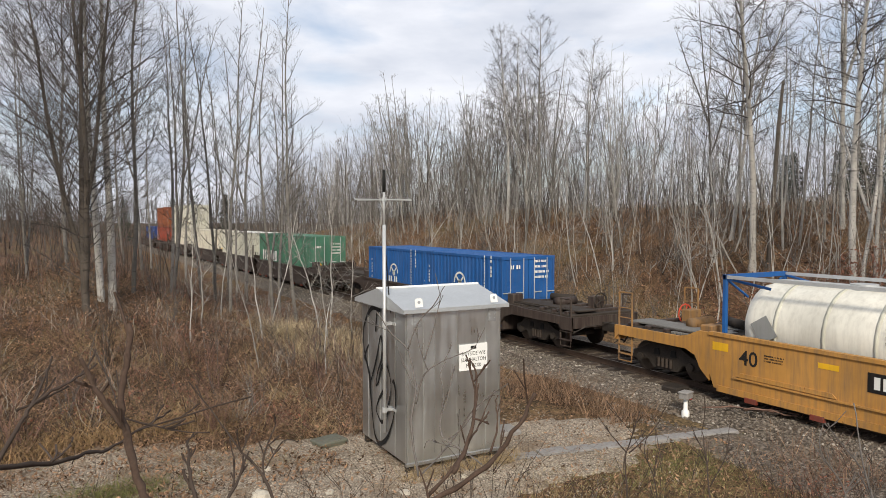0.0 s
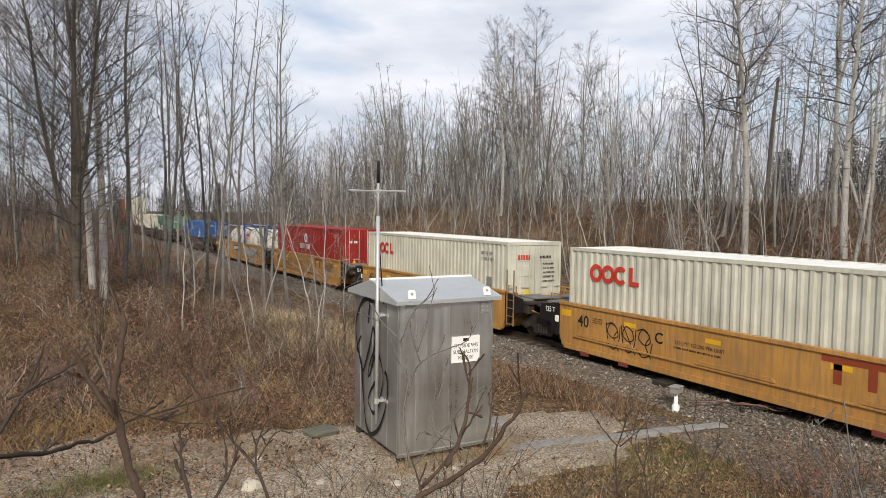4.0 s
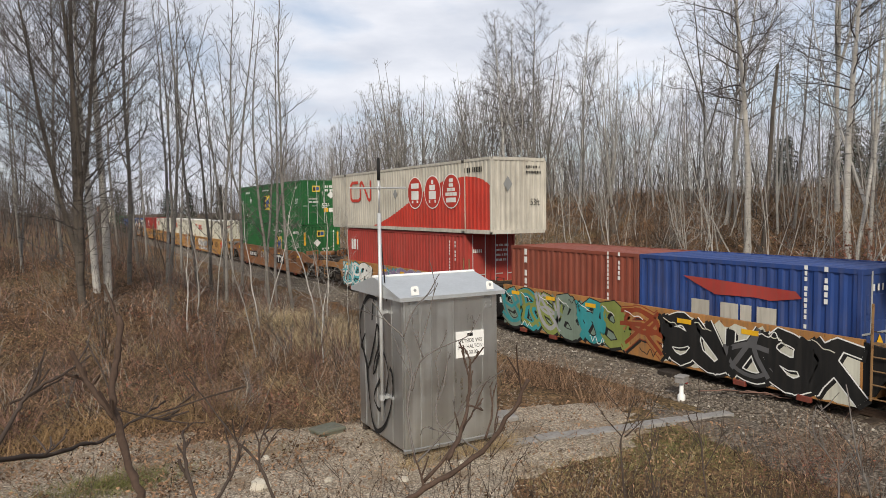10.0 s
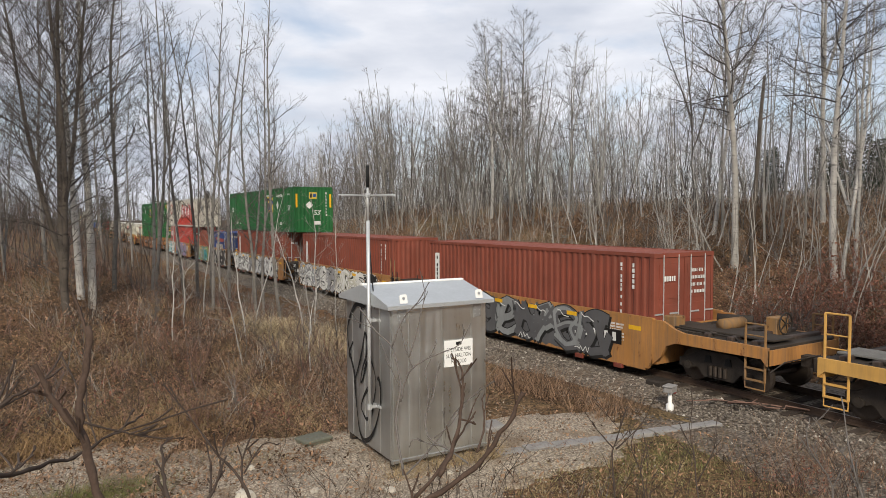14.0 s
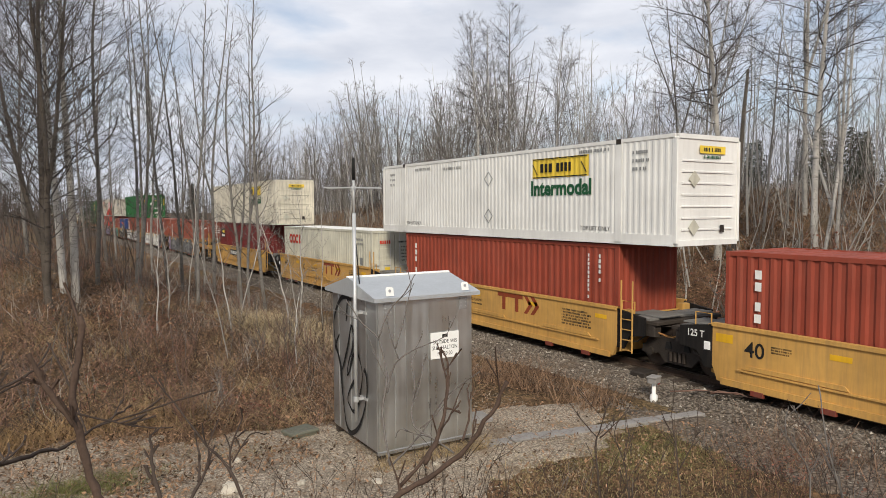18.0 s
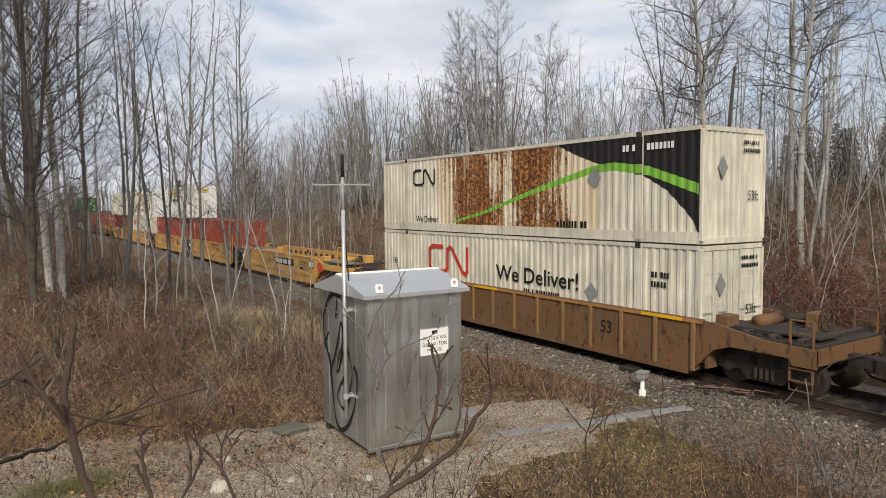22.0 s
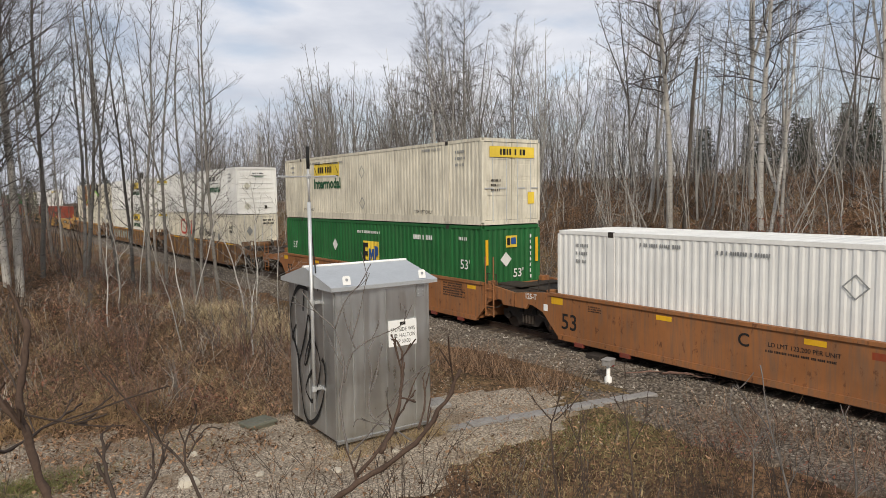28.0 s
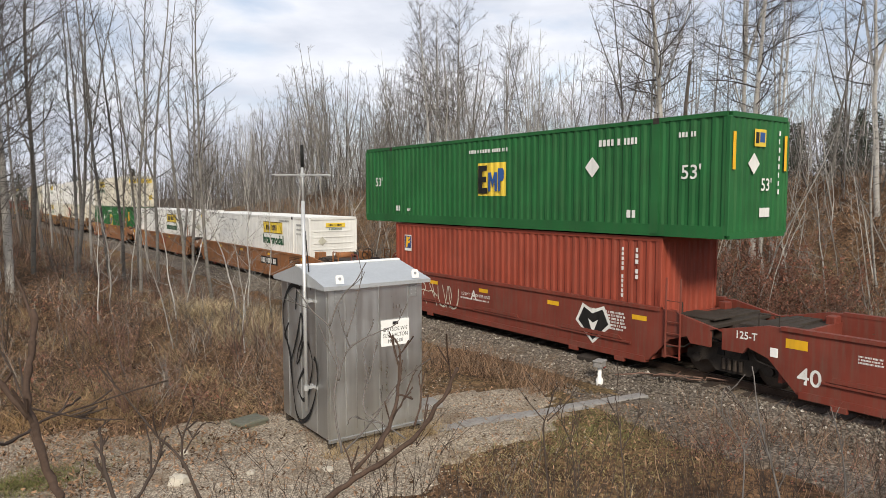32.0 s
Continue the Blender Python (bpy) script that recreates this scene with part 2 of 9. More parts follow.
MAT = {
    "green": paint("green_paint", (0.018, 0.115, 0.034), 0.08, 0.12),
    "jade": paint("jade_paint", (0.07, 0.20, 0.13), 0.2, 0.3),
    "blue": paint("blue_paint", (0.016, 0.095, 0.30), 0.12, 0.2),
    "navy": paint("navy_paint", (0.022, 0.055, 0.20), 0.3, 0.3),
    "red": paint("red_paint", (0.28, 0.018, 0.015), 0.14, 0.3),
    "signal_red": paint("signal_red_paint", (0.47, 0.045, 0.03), 0.1, 0.25),
    "faded_red": paint("faded_red_paint", (0.36, 0.05, 0.04), 0.2, 0.3),
    "brick": paint("brick_red_paint", (0.285, 0.058, 0.034), 0.18, 0.2),
    "maroon": paint("maroon_paint", (0.15, 0.022, 0.022), 0.12, 0.15),
    "brown": paint("brown_red_paint", (0.22, 0.060, 0.038), 0.2, 0.22),
    "rust": paint("orange_brown_paint", (0.27, 0.085, 0.038), 0.3, 0.25),
    "grey": paint("pale_grey_paint", (0.56, 0.55, 0.46), 0.16, 0.25),
    "cream": paint("cream_paint", (0.66, 0.62, 0.51), 0.34, 0.4),
    "stone_grey": paint("stone_grey_paint", (0.50, 0.475, 0.41), 0.25, 0.35),
    "white": paint("white_paint", (0.70, 0.70, 0.675), 0.05, 0.08, fade_to=0.92),
    "ivory": paint("ivory_paint", (0.64, 0.625, 0.56), 0.08, 0.1, fade_to=0.9),
    "ribcar": paint("ribbed_car_paint", (0.175, 0.088, 0.036), 0.85, 0.85, 0.7, (0.075, 0.036, 0.020)),
    "rib_paint": paint("faded_rib_paint", (0.27, 0.15, 0.06), 0.7, 0.7, 0.7, (0.10, 0.05, 0.025)),
    "pit": paint("dull_green_plastic", (0.13, 0.135, 0.105), 0.1, 0.4),
    "tank": paint("tank_white", (0.72, 0.70, 0.62), 0.04, 0.2, 0.4),
    "tan": paint("yellow_car_paint", (0.56, 0.32, 0.09), 0.15, 0.3),
    "tan_old": paint("dirty_yellow_car_paint", (0.46, 0.235, 0.062), 0.35, 0.55),
    "ochre": paint("faded_car_paint", (0.40, 0.19, 0.06), 0.6, 0.6),
    "rustcar": paint("rusty_car_paint", (0.29, 0.12, 0.045), 0.7, 0.6, 0.65, (0.12, 0.05, 0.024)),
    "redcar": paint("red_car_paint", (0.185, 0.042, 0.028), 0.3, 0.4),
    "darkcar": paint("dark_car_paint", (0.045, 0.032, 0.028), 0.3, 0.5),
    "black": paint("black_panel", (0.010, 0.009, 0.009), 0.12, 0.15, 0.8),
    "yellow": paint("yellow_mark", (0.75, 0.42, 0.02), 0.05, 0.15),
    "sheet_yellow": paint("sign_yellow", (0.72, 0.52, 0.06), 0.02, 0.05),
    "letter_white": paint("letter_white", (0.75, 0.75, 0.72), 0.03, 0.12),
    "letter_black": paint("letter_black", (0.015, 0.015, 0.015), 0.0, 0.1),
    "letter_green": paint("letter_green", (0.015, 0.09, 0.04), 0.0, 0.1),
    "letter_red": paint("letter_red", (0.55, 0.05, 0.03), 0.0, 0.12),
    "letter_blue": paint("letter_blue", (0.03, 0.09, 0.28), 0.0, 0.1),
    "ttx": paint("letter_brown_red", (0.25, 0.05, 0.02), 0.1, 0.2),
    "lime": paint("lime_stripe", (0.18, 0.42, 0.05), 0.1, 0.2),
    "grey_mark": paint("grey_mark", (0.25, 0.26, 0.26), 0.1, 0.2),
    "purple": paint("spray_purple", (0.25, 0.20, 0.33), 0.05, 0.2),
    "teal": paint("spray_teal", (0.04, 0.28, 0.30), 0.05, 0.2),
    "aqua": paint("spray_aqua", (0.10, 0.45, 0.50), 0.05, 0.2),
    "olive": paint("spray_olive", (0.22, 0.26, 0.07), 0.05, 0.2),
    "plum": paint("spray_plum", (0.09, 0.03, 0.08), 0.05, 0.2),
    "silver": paint("spray_silver", (0.33, 0.33, 0.34), 0.05, 0.2),
    "smoke": paint("spray_dark_grey", (0.10, 0.10, 0.105), 0.05, 0.2),
    "sage": paint("spray_sage", (0.19, 0.25, 0.20), 0.05, 0.2),
    "steel": plain("dark_steel", (0.05, 0.042, 0.036), 0.6, 0.3, 0.4, 3.0),
    "truck": plain("grimy_cast_steel", (0.040, 0.033, 0.028), 0.75, 0.1, 0.4, 4.0),
    "wheel": plain("worn_wheel_steel", (0.07, 0.055, 0.045), 0.5, 0.5, 0.3, 5.0),
    "tread": plain("polished_rail_steel", (0.35, 0.33, 0.31), 0.3, 0.9, 0.15, 6.0),
    "rail": plain("rusty_rail", (0.062, 0.042, 0.032), 0.7, 0.3, 0.3, 3.0),
    "tie": plain("creosoted_wood", (0.055, 0.042, 0.034), 0.9, 0, 0.4, 3.0, 0.5, rand=0.35),
    "deck": plain("grimy_deck_plate", (0.046, 0.037, 0.030), 0.8, 0.1, 0.3, 2.0),
    "walkway": plain("grey_walkway_plate", (0.17, 0.165, 0.155), 0.75, 0.1, 0.25, 2.0),
    "wheel_red": plain("red_handwheel", (0.48, 0.07, 0.04), 0.5, 0, 0.2),
    "alu_roof": plain("weathered_aluminium", (0.50, 0.52, 0.53), 0.5, 0.55, 0.08, 2.0, 0.05),
    "galv": plain("galvanised_pipe", (0.55, 0.56, 0.56), 0.45, 0.5, 0.12, 5.0),
    "sign": plain("white_sign", (0.80, 0.80, 0.78), 0.5, 0, 0.05, 3.0, 0.02),
    "spray": plain("black_spray", (0.014, 0.014, 0.015), 0.6, 0, 0.3, 4.0),
    "rubber": plain("black_rubber", (0.015, 0.015, 0.015), 0.7, 0, 0.2),
    "concrete": plain("worn_concrete", (0.25, 0.24, 0.23), 0.9, 0, 0.22, 2.0, 0.4),
    "stone": plain("limestone", (0.46, 0.42, 0.35), 0.9, 0, 0.2, 3.0, 0.5),
    "twig": plain("grey_twig", (0.13, 0.117, 0.107), 0.9, 0, 0.25, 2.0, 0, rand=0.25),
    "twig_pale": plain("pale_twig", (0.26, 0.245, 0.225), 0.9, 0, 0.3, 2.0, 0, rand=0.3),
    "twig_grey": plain("dark_grey_twig", (0.088, 0.079, 0.073), 0.9, 0, 0.25, 2.0, 0, rand=0.25),
    "twig_dark": plain("brown_twig", (0.062, 0.046, 0.037), 0.9, 0, 0.25, 2.0, 0, rand=0.2),
    "stem_pale": plain("pale_stem", (0.30, 0.265, 0.225), 0.9, 0, 0.3, 0.5, 0, island=True, rand=0.6),
    "twig_mid": plain("brown_branch", (0.07, 0.046, 0.034), 0.85, 0, 0.35, 12.0, 0.4),
    "twig_red": plain("red_brown_twig", (0.205, 0.125, 0.098), 0.9, 0, 0.35, 0.4, 0, island=True, rand=0.6),
    "brush": plain("dry_brush", (0.24, 0.156, 0.102), 0.95, 0, 0.5, 0.35, 0, island=True, rand=0.9),
    "grass": plain("dry_grass", (0.36, 0.27, 0.15), 0.95, 0, 0.35, 0.5, 0, island=True),
    "tawny": plain("tawny_grass", (0.29, 0.19, 0.095), 0.95, 0, 0.35, 0.5, 0, island=True, rand=0.6),
    "straw": plain("bleached_straw", (0.46, 0.37, 0.235), 0.95, 0, 0.3, 0.5, 0, island=True, rand=0.6),
    "turf": plain("olive_turf", (0.285, 0.24, 0.115), 0.95, 0, 0.4, 0.6, 0, island=True, rand=0.7),
    "weed": plain("green_weed", (0.15, 0.15, 0.055), 0.9, 0, 0.35, 0.5, 0, island=True),
    "leaf": plain("fallen_leaf", (0.27, 0.165, 0.10), 0.9, 0, 0.45, 0.4, 0, island=True, rand=0.92),
    "leaf_red": plain("russet_leaf", (0.21, 0.092, 0.062), 0.85, 0, 0.35, 0.5, 0, island=True, rand=0.6),
    "conifer": plain("dark_conifer", (0.025, 0.042, 0.022), 0.9, 0, 0.3, 1.0, 0, island=True),
}


def ground_material():
    """Leaf litter and dead grass: leaf-sized flecks over browns at two scales, with dull green patches of moss and turf."""
    m, n, l, p = nodes_of("leaf_litter", 0.97)
    co = n.new("ShaderNodeTexCoord").outputs["Object"]
    big, mid, fine = noise_of(n, l, co, 0.16, 5), noise_of(n, l, co, 1.3, 6), noise_of(n, l, co, 22, 4, 0.7)
    v = n.new("ShaderNodeTexVoronoi")
    v.inputs["Scale"].default_value = 15.0
    l.new(co, v.inputs["Vector"])
    col = ramp_of(n, l, mid, 0.3, 0.7, (0.055, 0.034, 0.021), (0.18, 0.115, 0.068))
    col = mix_of(n, l, ramp_of(n, l, big, 0.45, 0.65, (0, 0, 0), (0.6, 0.6, 0.6)), col, (0.175, 0.155, 0.085))
    col = mix_of(n, l, 0.85, col, ramp_of(n, l, v.outputs["Color"], 0.1, 0.9, (0.25, 0.24, 0.23), (1.75, 1.6, 1.45)), "MULTIPLY")
    col = mix_of(n, l, 0.7, col, ramp_of(n, l, fine, 0.3, 0.7, (0.4, 0.38, 0.36), (1.5, 1.4, 1.3)), "MULTIPLY")
    l.new(col, p.inputs["Base Color"])
    bump_of(n, l, p, fine, 0.9, 0.06)
    return m


def gravel_material(name, ca, cb, scale, dirt=0.85):
    """Broken stone: cells of many greys with dark gaps."""
    m, n, l, p = nodes_of(name, 0.95)
    co = n.new("ShaderNodeTexCoord").outputs["Object"]
    v = n.new("ShaderNodeTexVoronoi")
    v.inputs["Scale"].default_value = scale
    l.new(co, v.inputs["Vector"])
    col = ramp_of(n, l, v.outputs["Color"], 0.1, 0.9, ca, cb)
    col = mix_of(n, l, 0.8, col, ramp_of(n, l, v.outputs["Distance"], 0.25, 0.75, (1.15, 1.15, 1.15), (0.35, 0.35, 0.35)), "MULTIPLY")
    col = mix_of(n, l, 0.6, col, ramp_of(n, l, noise_of(n, l, co, 0.7, 5), 0.3, 0.7, (0.6, 0.57, 0.54), (1.25, 1.22, 1.18)), "MULTIPLY")
    col = mix_of(n, l, ramp_of(n, l, noise_of(n, l, co, 0.9, 6, 0.7), 0.5, 0.62, (0, 0, 0), (dirt,) * 3), col, ramp_of(n, l, noise_of(n, l, co, 18, 4), 0.3, 0.7, (0.08, 0.058, 0.04), (0.26, 0.18, 0.11)))
    l.new(col, p.inputs["Base Color"])
    bump_of(n, l, p, v.outputs["Distance"], 0.5, -0.02)
    return m


def stone_material(name, dark, mid, light):
    """Loose stones: most are dull, a few are pale."""
    m, n, l, p = nodes_of(name, 0.9)
    r = n.new("ShaderNodeValToRGB")
    e = r.color_ramp.elements
    e[0].position, e[0].color, e[1].position, e[1].color = 0.0, (*dark, 1), 1.0, (*light, 1)
    k = e.new(0.93)
    k.color = (*mid, 1)
    l.new(n.new("ShaderNodeNewGeometry").outputs["Random Per Island"], r.inputs["Fac"])
    co = n.new("ShaderNodeTexCoord").outputs["Object"]
    f = noise_of(n, l, co, 40, 3)
    l.new(mix_of(n, l, 0.5, r.outputs["Color"], ramp_of(n, l, f, 0.3, 0.7, (0.6, 0.6, 0.6), (1.2, 1.2, 1.2)), "MULTIPLY"), p.inputs["Base Color"])
    return m


def bark_of(name, c):
    """Bark with dark scars and knots across the stem."""
    m, n, l, p = nodes_of(name, 0.92)
    co = n.new("ShaderNodeTexCoord").outputs["Object"]
    f1, f2 = noise_of(n, l, co, 1.4, 6), noise_of(n, l, co, 3.0, 5, 0.65, (1.0, 1.0, 3.5))
    col = ramp_of(n, l, f1, 0.3, 0.7, scaled(c, 0.68), scaled(c, 1.18))
    col = mix_of(n, l, ramp_of(n, l, f2, 0.55, 0.66, (0, 0, 0), (0.85, 0.85, 0.85)), col, scaled(c, 0.28))
    col = mix_of(n, l, 1.0, col, ramp_of(n, l, n.new("ShaderNodeObjectInfo").outputs["Random"], 0.0, 1.0, (0.62, 0.60, 0.57), (1.15, 1.15, 1.15)), "MULTIPLY")
    l.new(col, p.inputs["Base Color"])
    bump_of(n, l, p, f2, 0.6, 0.02)
    return m


def rust_of(name):
    """Paint eaten by rust: dense dark flecks and runs down the waves, over faded cream."""
    m, n, l, p = nodes_of(name, 0.85)
    co = n.new("ShaderNodeTexCoord").outputs["Object"]
    run, fleck, big = noise_of(n, l, co, 1.0, 6, 0.7, (7.0, 7.0, 0.35)), noise_of(n, l, co, 13.0, 6, 0.75, (1.0, 1.0, 0.7)), noise_of(n, l, co, 0.55, 3, 0.5, (1.0, 1.0, 0.4))
    brown = ramp_of(n, l, noise_of(n, l, co, 10.0, 5, 0.75), 0.44, 0.64, (0.055, 0.022, 0.011), (0.46, 0.20, 0.065))
    base = ramp_of(n, l, run, 0.35, 0.6, (0.66, 0.62, 0.51), (0.56, 0.43, 0.27))
    fac = mix_of(n, l, 0.42, run, fleck)
    fac = mix_of(n, l, 0.42, fac, big)
    # the rust thins out towards both ends of the patch
    sep, off, size, fall, less = n.new("ShaderNodeSeparateXYZ"), n.new("ShaderNodeMath"), n.new("ShaderNodeMath"), n.new("ShaderNodeMapRange"), n.new("ShaderNodeMath")
    off.operation, size.operation, less.operation, fall.interpolation_type = "ADD", "ABSOLUTE", "SUBTRACT", "SMOOTHSTEP"
    off.inputs[1].default_value = 0.7
    for key, v in (("From Min", 2.4), ("From Max", 4.3), ("To Min", 0.0), ("To Max", 0.11)):
        fall.inputs[key].default_value = v
    l.new(co, sep.inputs[0])
    l.new(sep.outputs["Y"], off.inputs[0])
    l.new(off.outputs[0], size.inputs[0])
    l.new(size.outputs[0], fall.inputs["Value"])
    l.new(fac, less.inputs[0])
    l.new(fall.outputs[0], less.inputs[1])
    fac = less.outputs[0]
    l.new(mix_of(n, l, ramp_of(n, l, fac, 0.42, 0.472, (0, 0, 0), (1, 1, 1)), base, brown), p.inputs["Base Color"])
    bump_of(n, l, p, fleck, 0.5, 0.01)
    return m


def sheet_metal(name, c, rough, metal):
    """Mill-finish sheet: upright rolling marks, rain streaks, dull patches."""
    m, n, l, p = nodes_of(name, rough, metal)
    co = n.new("ShaderNodeTexCoord").outputs["Object"]
    run, dull = noise_of(n, l, co, 1.0, 5, 0.6, (9.0, 9.0, 0.5)), noise_of(n, l, co, 1.3, 5)
    col = ramp_of(n, l, run, 0.3, 0.7, scaled(c, 0.82), scaled(c, 1.12))
    col = mix_of(n, l, 0.5, col, ramp_of(n, l, dull, 0.35, 0.7, scaled(c, 0.78), scaled(c, 1.1)))
    l.new(col, p.inputs["Base Color"])
    l.new(ramp_of(n, l, mix_of(n, l, 0.5, run, dull), 0.35, 0.65, (rough - 0.1,) * 3, (rough + 0.14,) * 3), p.inputs["Roughness"])
    bump_of(n, l, p, noise_of(n, l, co, 1.6, 3, 0.5, (2.2, 2.2, 0.6)), 0.35, 0.02)
    return m


MAT["bark"], MAT["bark_dark"], MAT["bark_pale"] = bark_of("grey_bark", (0.21, 0.198, 0.183)), bark_of("dark_bark", (0.13, 0.112, 0.097)), bark_of("pale_bark", (0.46, 0.445, 0.42))
MAT["bark_grey"], MAT["bark_brown"] = bark_of("ash_bark", (0.24, 0.227, 0.21)), bark_of("brown_bark", (0.15, 0.12, 0.10))
# the second sheet is darker: the shade on the hut's sides is in its colour
MAT["alu"], MAT["alu_dark"] = sheet_metal("mill_aluminium", (0.66, 0.675, 0.665), 0.34, 0.92), sheet_metal("dull_shaded_aluminium", (0.46, 0.465, 0.46), 0.40, 0.85)
MAT["rust_patch"] = rust_of("rust_patch")
MAT["ballast_stone"] = stone_material("ballast_stone", (0.075, 0.062, 0.05), (0.27, 0.235, 0.195), (0.52, 0.48, 0.42))
MAT["gravel_stone"] = stone_material("gravel_stone", (0.16, 0.13, 0.10), (0.36, 0.30, 0.235), (0.66, 0.60, 0.50))
MAT["litter"] = ground_material()
MAT["ballast"] = gravel_material("ballast", (0.065, 0.054, 0.045), (0.26, 0.222, 0.185), 17.0, 0.4)
MAT["gravel"] = gravel_material("packed_gravel", (0.23, 0.195, 0.155), (0.53, 0.46, 0.37), 30.0, 0.65)


# ---- building helpers ----
class Geo:
    """Collects the corners and faces of one mesh."""

    def __init__(self):
        self.v, self.f = [], []

    def add(self, vs, fs):
        k = len(self.v)
        self.v += [tuple(a) for a in vs]
        self.f += [tuple(i + k for i in a) for a in fs]
        return self

    def box(self, x0, x1, y0, y1, z0, z1):
        vs = [(x, y, z) for z in (z0, z1) for y in (y0, y1) for x in (x0, x1)]
        return self.add(vs, [(0, 2, 3, 1), (4, 5, 7, 6), (0, 1, 5, 4), (2, 6, 7, 3), (0, 4, 6, 2), (1, 3, 7, 5)])

    def bevel_box(self, x0, x1, y0, y1, z0, z1, c=0.012):
        """A box with its upright edges and its top edges cut off."""
        def ring(d, z):
            return [(x0 + d + c, y0 + d, z), (x1 - d - c, y0 + d, z), (x1 - d, y0 + d + c, z), (x1 - d, y1 - d - c, z),
                    (x1 - d - c, y1 - d, z), (x0 + d + c, y1 - d, z), (x0 + d, y1 - d - c, z), (x0 + d, y0 + d + c, z)]
        vs = ring(0, z0) + ring(0, z1 - c) + ring(c, z1)
        fs = [(i + 8 * k, (i + 1) % 8 + 8 * k, (i + 1) % 8 + 8 * k + 8, i + 8 * k + 8) for k in (0, 1) for i in range(8)]
        return self.add(vs, fs + [tuple(range(7, -1, -1)), tuple(range(16, 24))])

    def prism(self, poly, axis, a, b):
        """A polygon drawn in the two other axes, pushed out along axis from a to b."""
        def put(p, q):
            return {0: (q, p[0], p[1]), 1: (p[0], q, p[1]), 2: (p[0], p[1], q)}[axis]
        n = len(poly)
        vs = [put(p, a) for p in poly] + [put(p, b) for p in poly]
        return self.add(vs, [tuple(range(n - 1, -1, -1)), tuple(range(n, 2 * n))] + [(i, (i + 1) % n, (i + 1) % n + n, i + n) for i in range(n)])

    def tube(self, pts, radii, n=6, cap=True):
        pts = [Vector(p) for p in pts]
        if isinstance(radii, (int, float)):
            radii = [radii] * len(pts)
        vs, fs = [], []
        for i, p in enumerate(pts):
            d = (pts[min(i + 1, len(pts) - 1)] - pts[max(i - 1, 0)])
            d = d.normalized() if d.length > 1e-9 else Vector((0, 0, 1))
            a = d.cross(Vector((0.31, 0.95, 0.12)) if abs(d.y) < 0.9 else Vector((1, 0, 0))).normalized()
            b = d.cross(a)
            vs += [p + (a * math.cos(2 * math.pi * k / n) + b * math.sin(2 * math.pi * k / n)) * radii[i] for k in range(n)]
        for i in range(len(pts) - 1):
            fs += [(i * n + k, i * n + (k + 1) % n, (i + 1) * n + (k + 1) % n, (i + 1) * n + k) for k in range(n)]
        if cap:
            fs += [tuple(range(n - 1, -1, -1)), tuple(range((len(pts) - 1) * n, len(pts) * n))]
        return self.add(vs, fs)

    def disc(self, centre, r, axis, t, n=20):
        """A flat round plate, t thick along axis."""
        c = Vector(centre)
        d = Vector([t if i == axis else 0 for i in range(3)])
        return self.tube([c - d / 2, c + d / 2], r, n)

    def mesh(self, name, material, smooth=False):
        me = bpy.data.meshes.new(name)
        me.from_pydata(self.v, [], self.f)
        me.materials.append(material)
        if smooth:
            me.polygons.foreach_set("use_smooth", [True] * len(me.polygons))
        return me


def thing(name, label, category, m=None, group="", kind=""):
    ob = new(name)
    ob.empty_display_size = 0.3
    if m is not None:
        ob.matrix_world = m
    return tagged(ob, label, category, group, kind)


def part(name, geo, material, parent, label="", smooth=False):
    """Links a Geo (or a mesh) as ONE mesh object under a thing or a part."""
    me = geo.mesh(name, MAT[material] if isinstance(material, str) else material, smooth) if isinstance(geo, Geo) else geo
    ob = new(name, me)
    ob.parent = parent
    return tagged(ob, label)


def single(name, geo, material, label, category, m=None, smooth=False, group="", kind=""):
    ob = new(name, geo.mesh(name, MAT[material], smooth))
    if m is not None:
        ob.matrix_world = m
    return tagged(ob, label, category, group, kind)


TEXTS = {}


def lettering(words, height, material, parent, m, wide=1.0, thick=0.0):
    """Words as flat letters of a given height, centred on the pose m (x along the line, y up, z to the reader)."""
    key = (words, round(height, 3), round(wide, 2), material, thick)
    if key not in TEXTS:
        cu = bpy.data.curves.new("lettering", "FONT")
        cu.body, cu.size, cu.align_x, cu.align_y, cu.offset = words, height * 1.38, "CENTER", "CENTER", thick
        cu.resolution_u = 3
        ob = bpy.data.objects.new("lettering", cu)
        me = bpy.data.meshes.new_from_object(ob)
        me.transform(Matrix.Diagonal((wide, 1, 1, 1)))
        me.materials.clear()
        me.materials.append(MAT[material])
        bpy.data.objects.remove(ob)
        TEXTS[key] = me
    ob = new("lettering", TEXTS[key])
    ob.parent = parent
    ob.matrix_local = m
    return ob


def side_pose(x, y, z):
    """On a wall that faces -x: the reader's right is -y."""
    return Matrix(((0, 0, -1, x), (-1, 0, 0, y), (0, 1, 0, z), (0, 0, 0, 1)))


def tail_pose(x, y, z):
    """On a wall that faces -y: the reader's right is +x."""
    return Matrix(((1, 0, 0, x), (0, 0, -1, y), (0, 1, 0, z), (0, 0, 0, 1)))


# ---- ground, track bed, gravel ----
def smooth(a, b, x):
    t = np.clip((np.asarray(x, float) - a) / (b - a), 0, 1)
    return t * t * (3 - 2 * t)


def ripple(x, y, s):
    return (np.sin(x * s + 1.3) * np.cos(y * s * 0.8 + 0.4) + 0.6 * np.sin(x * s * 2.3 + y * s * 1.7) + 0.4 * np.cos(y * s * 3.1 - x * s * 2.7)) / 2


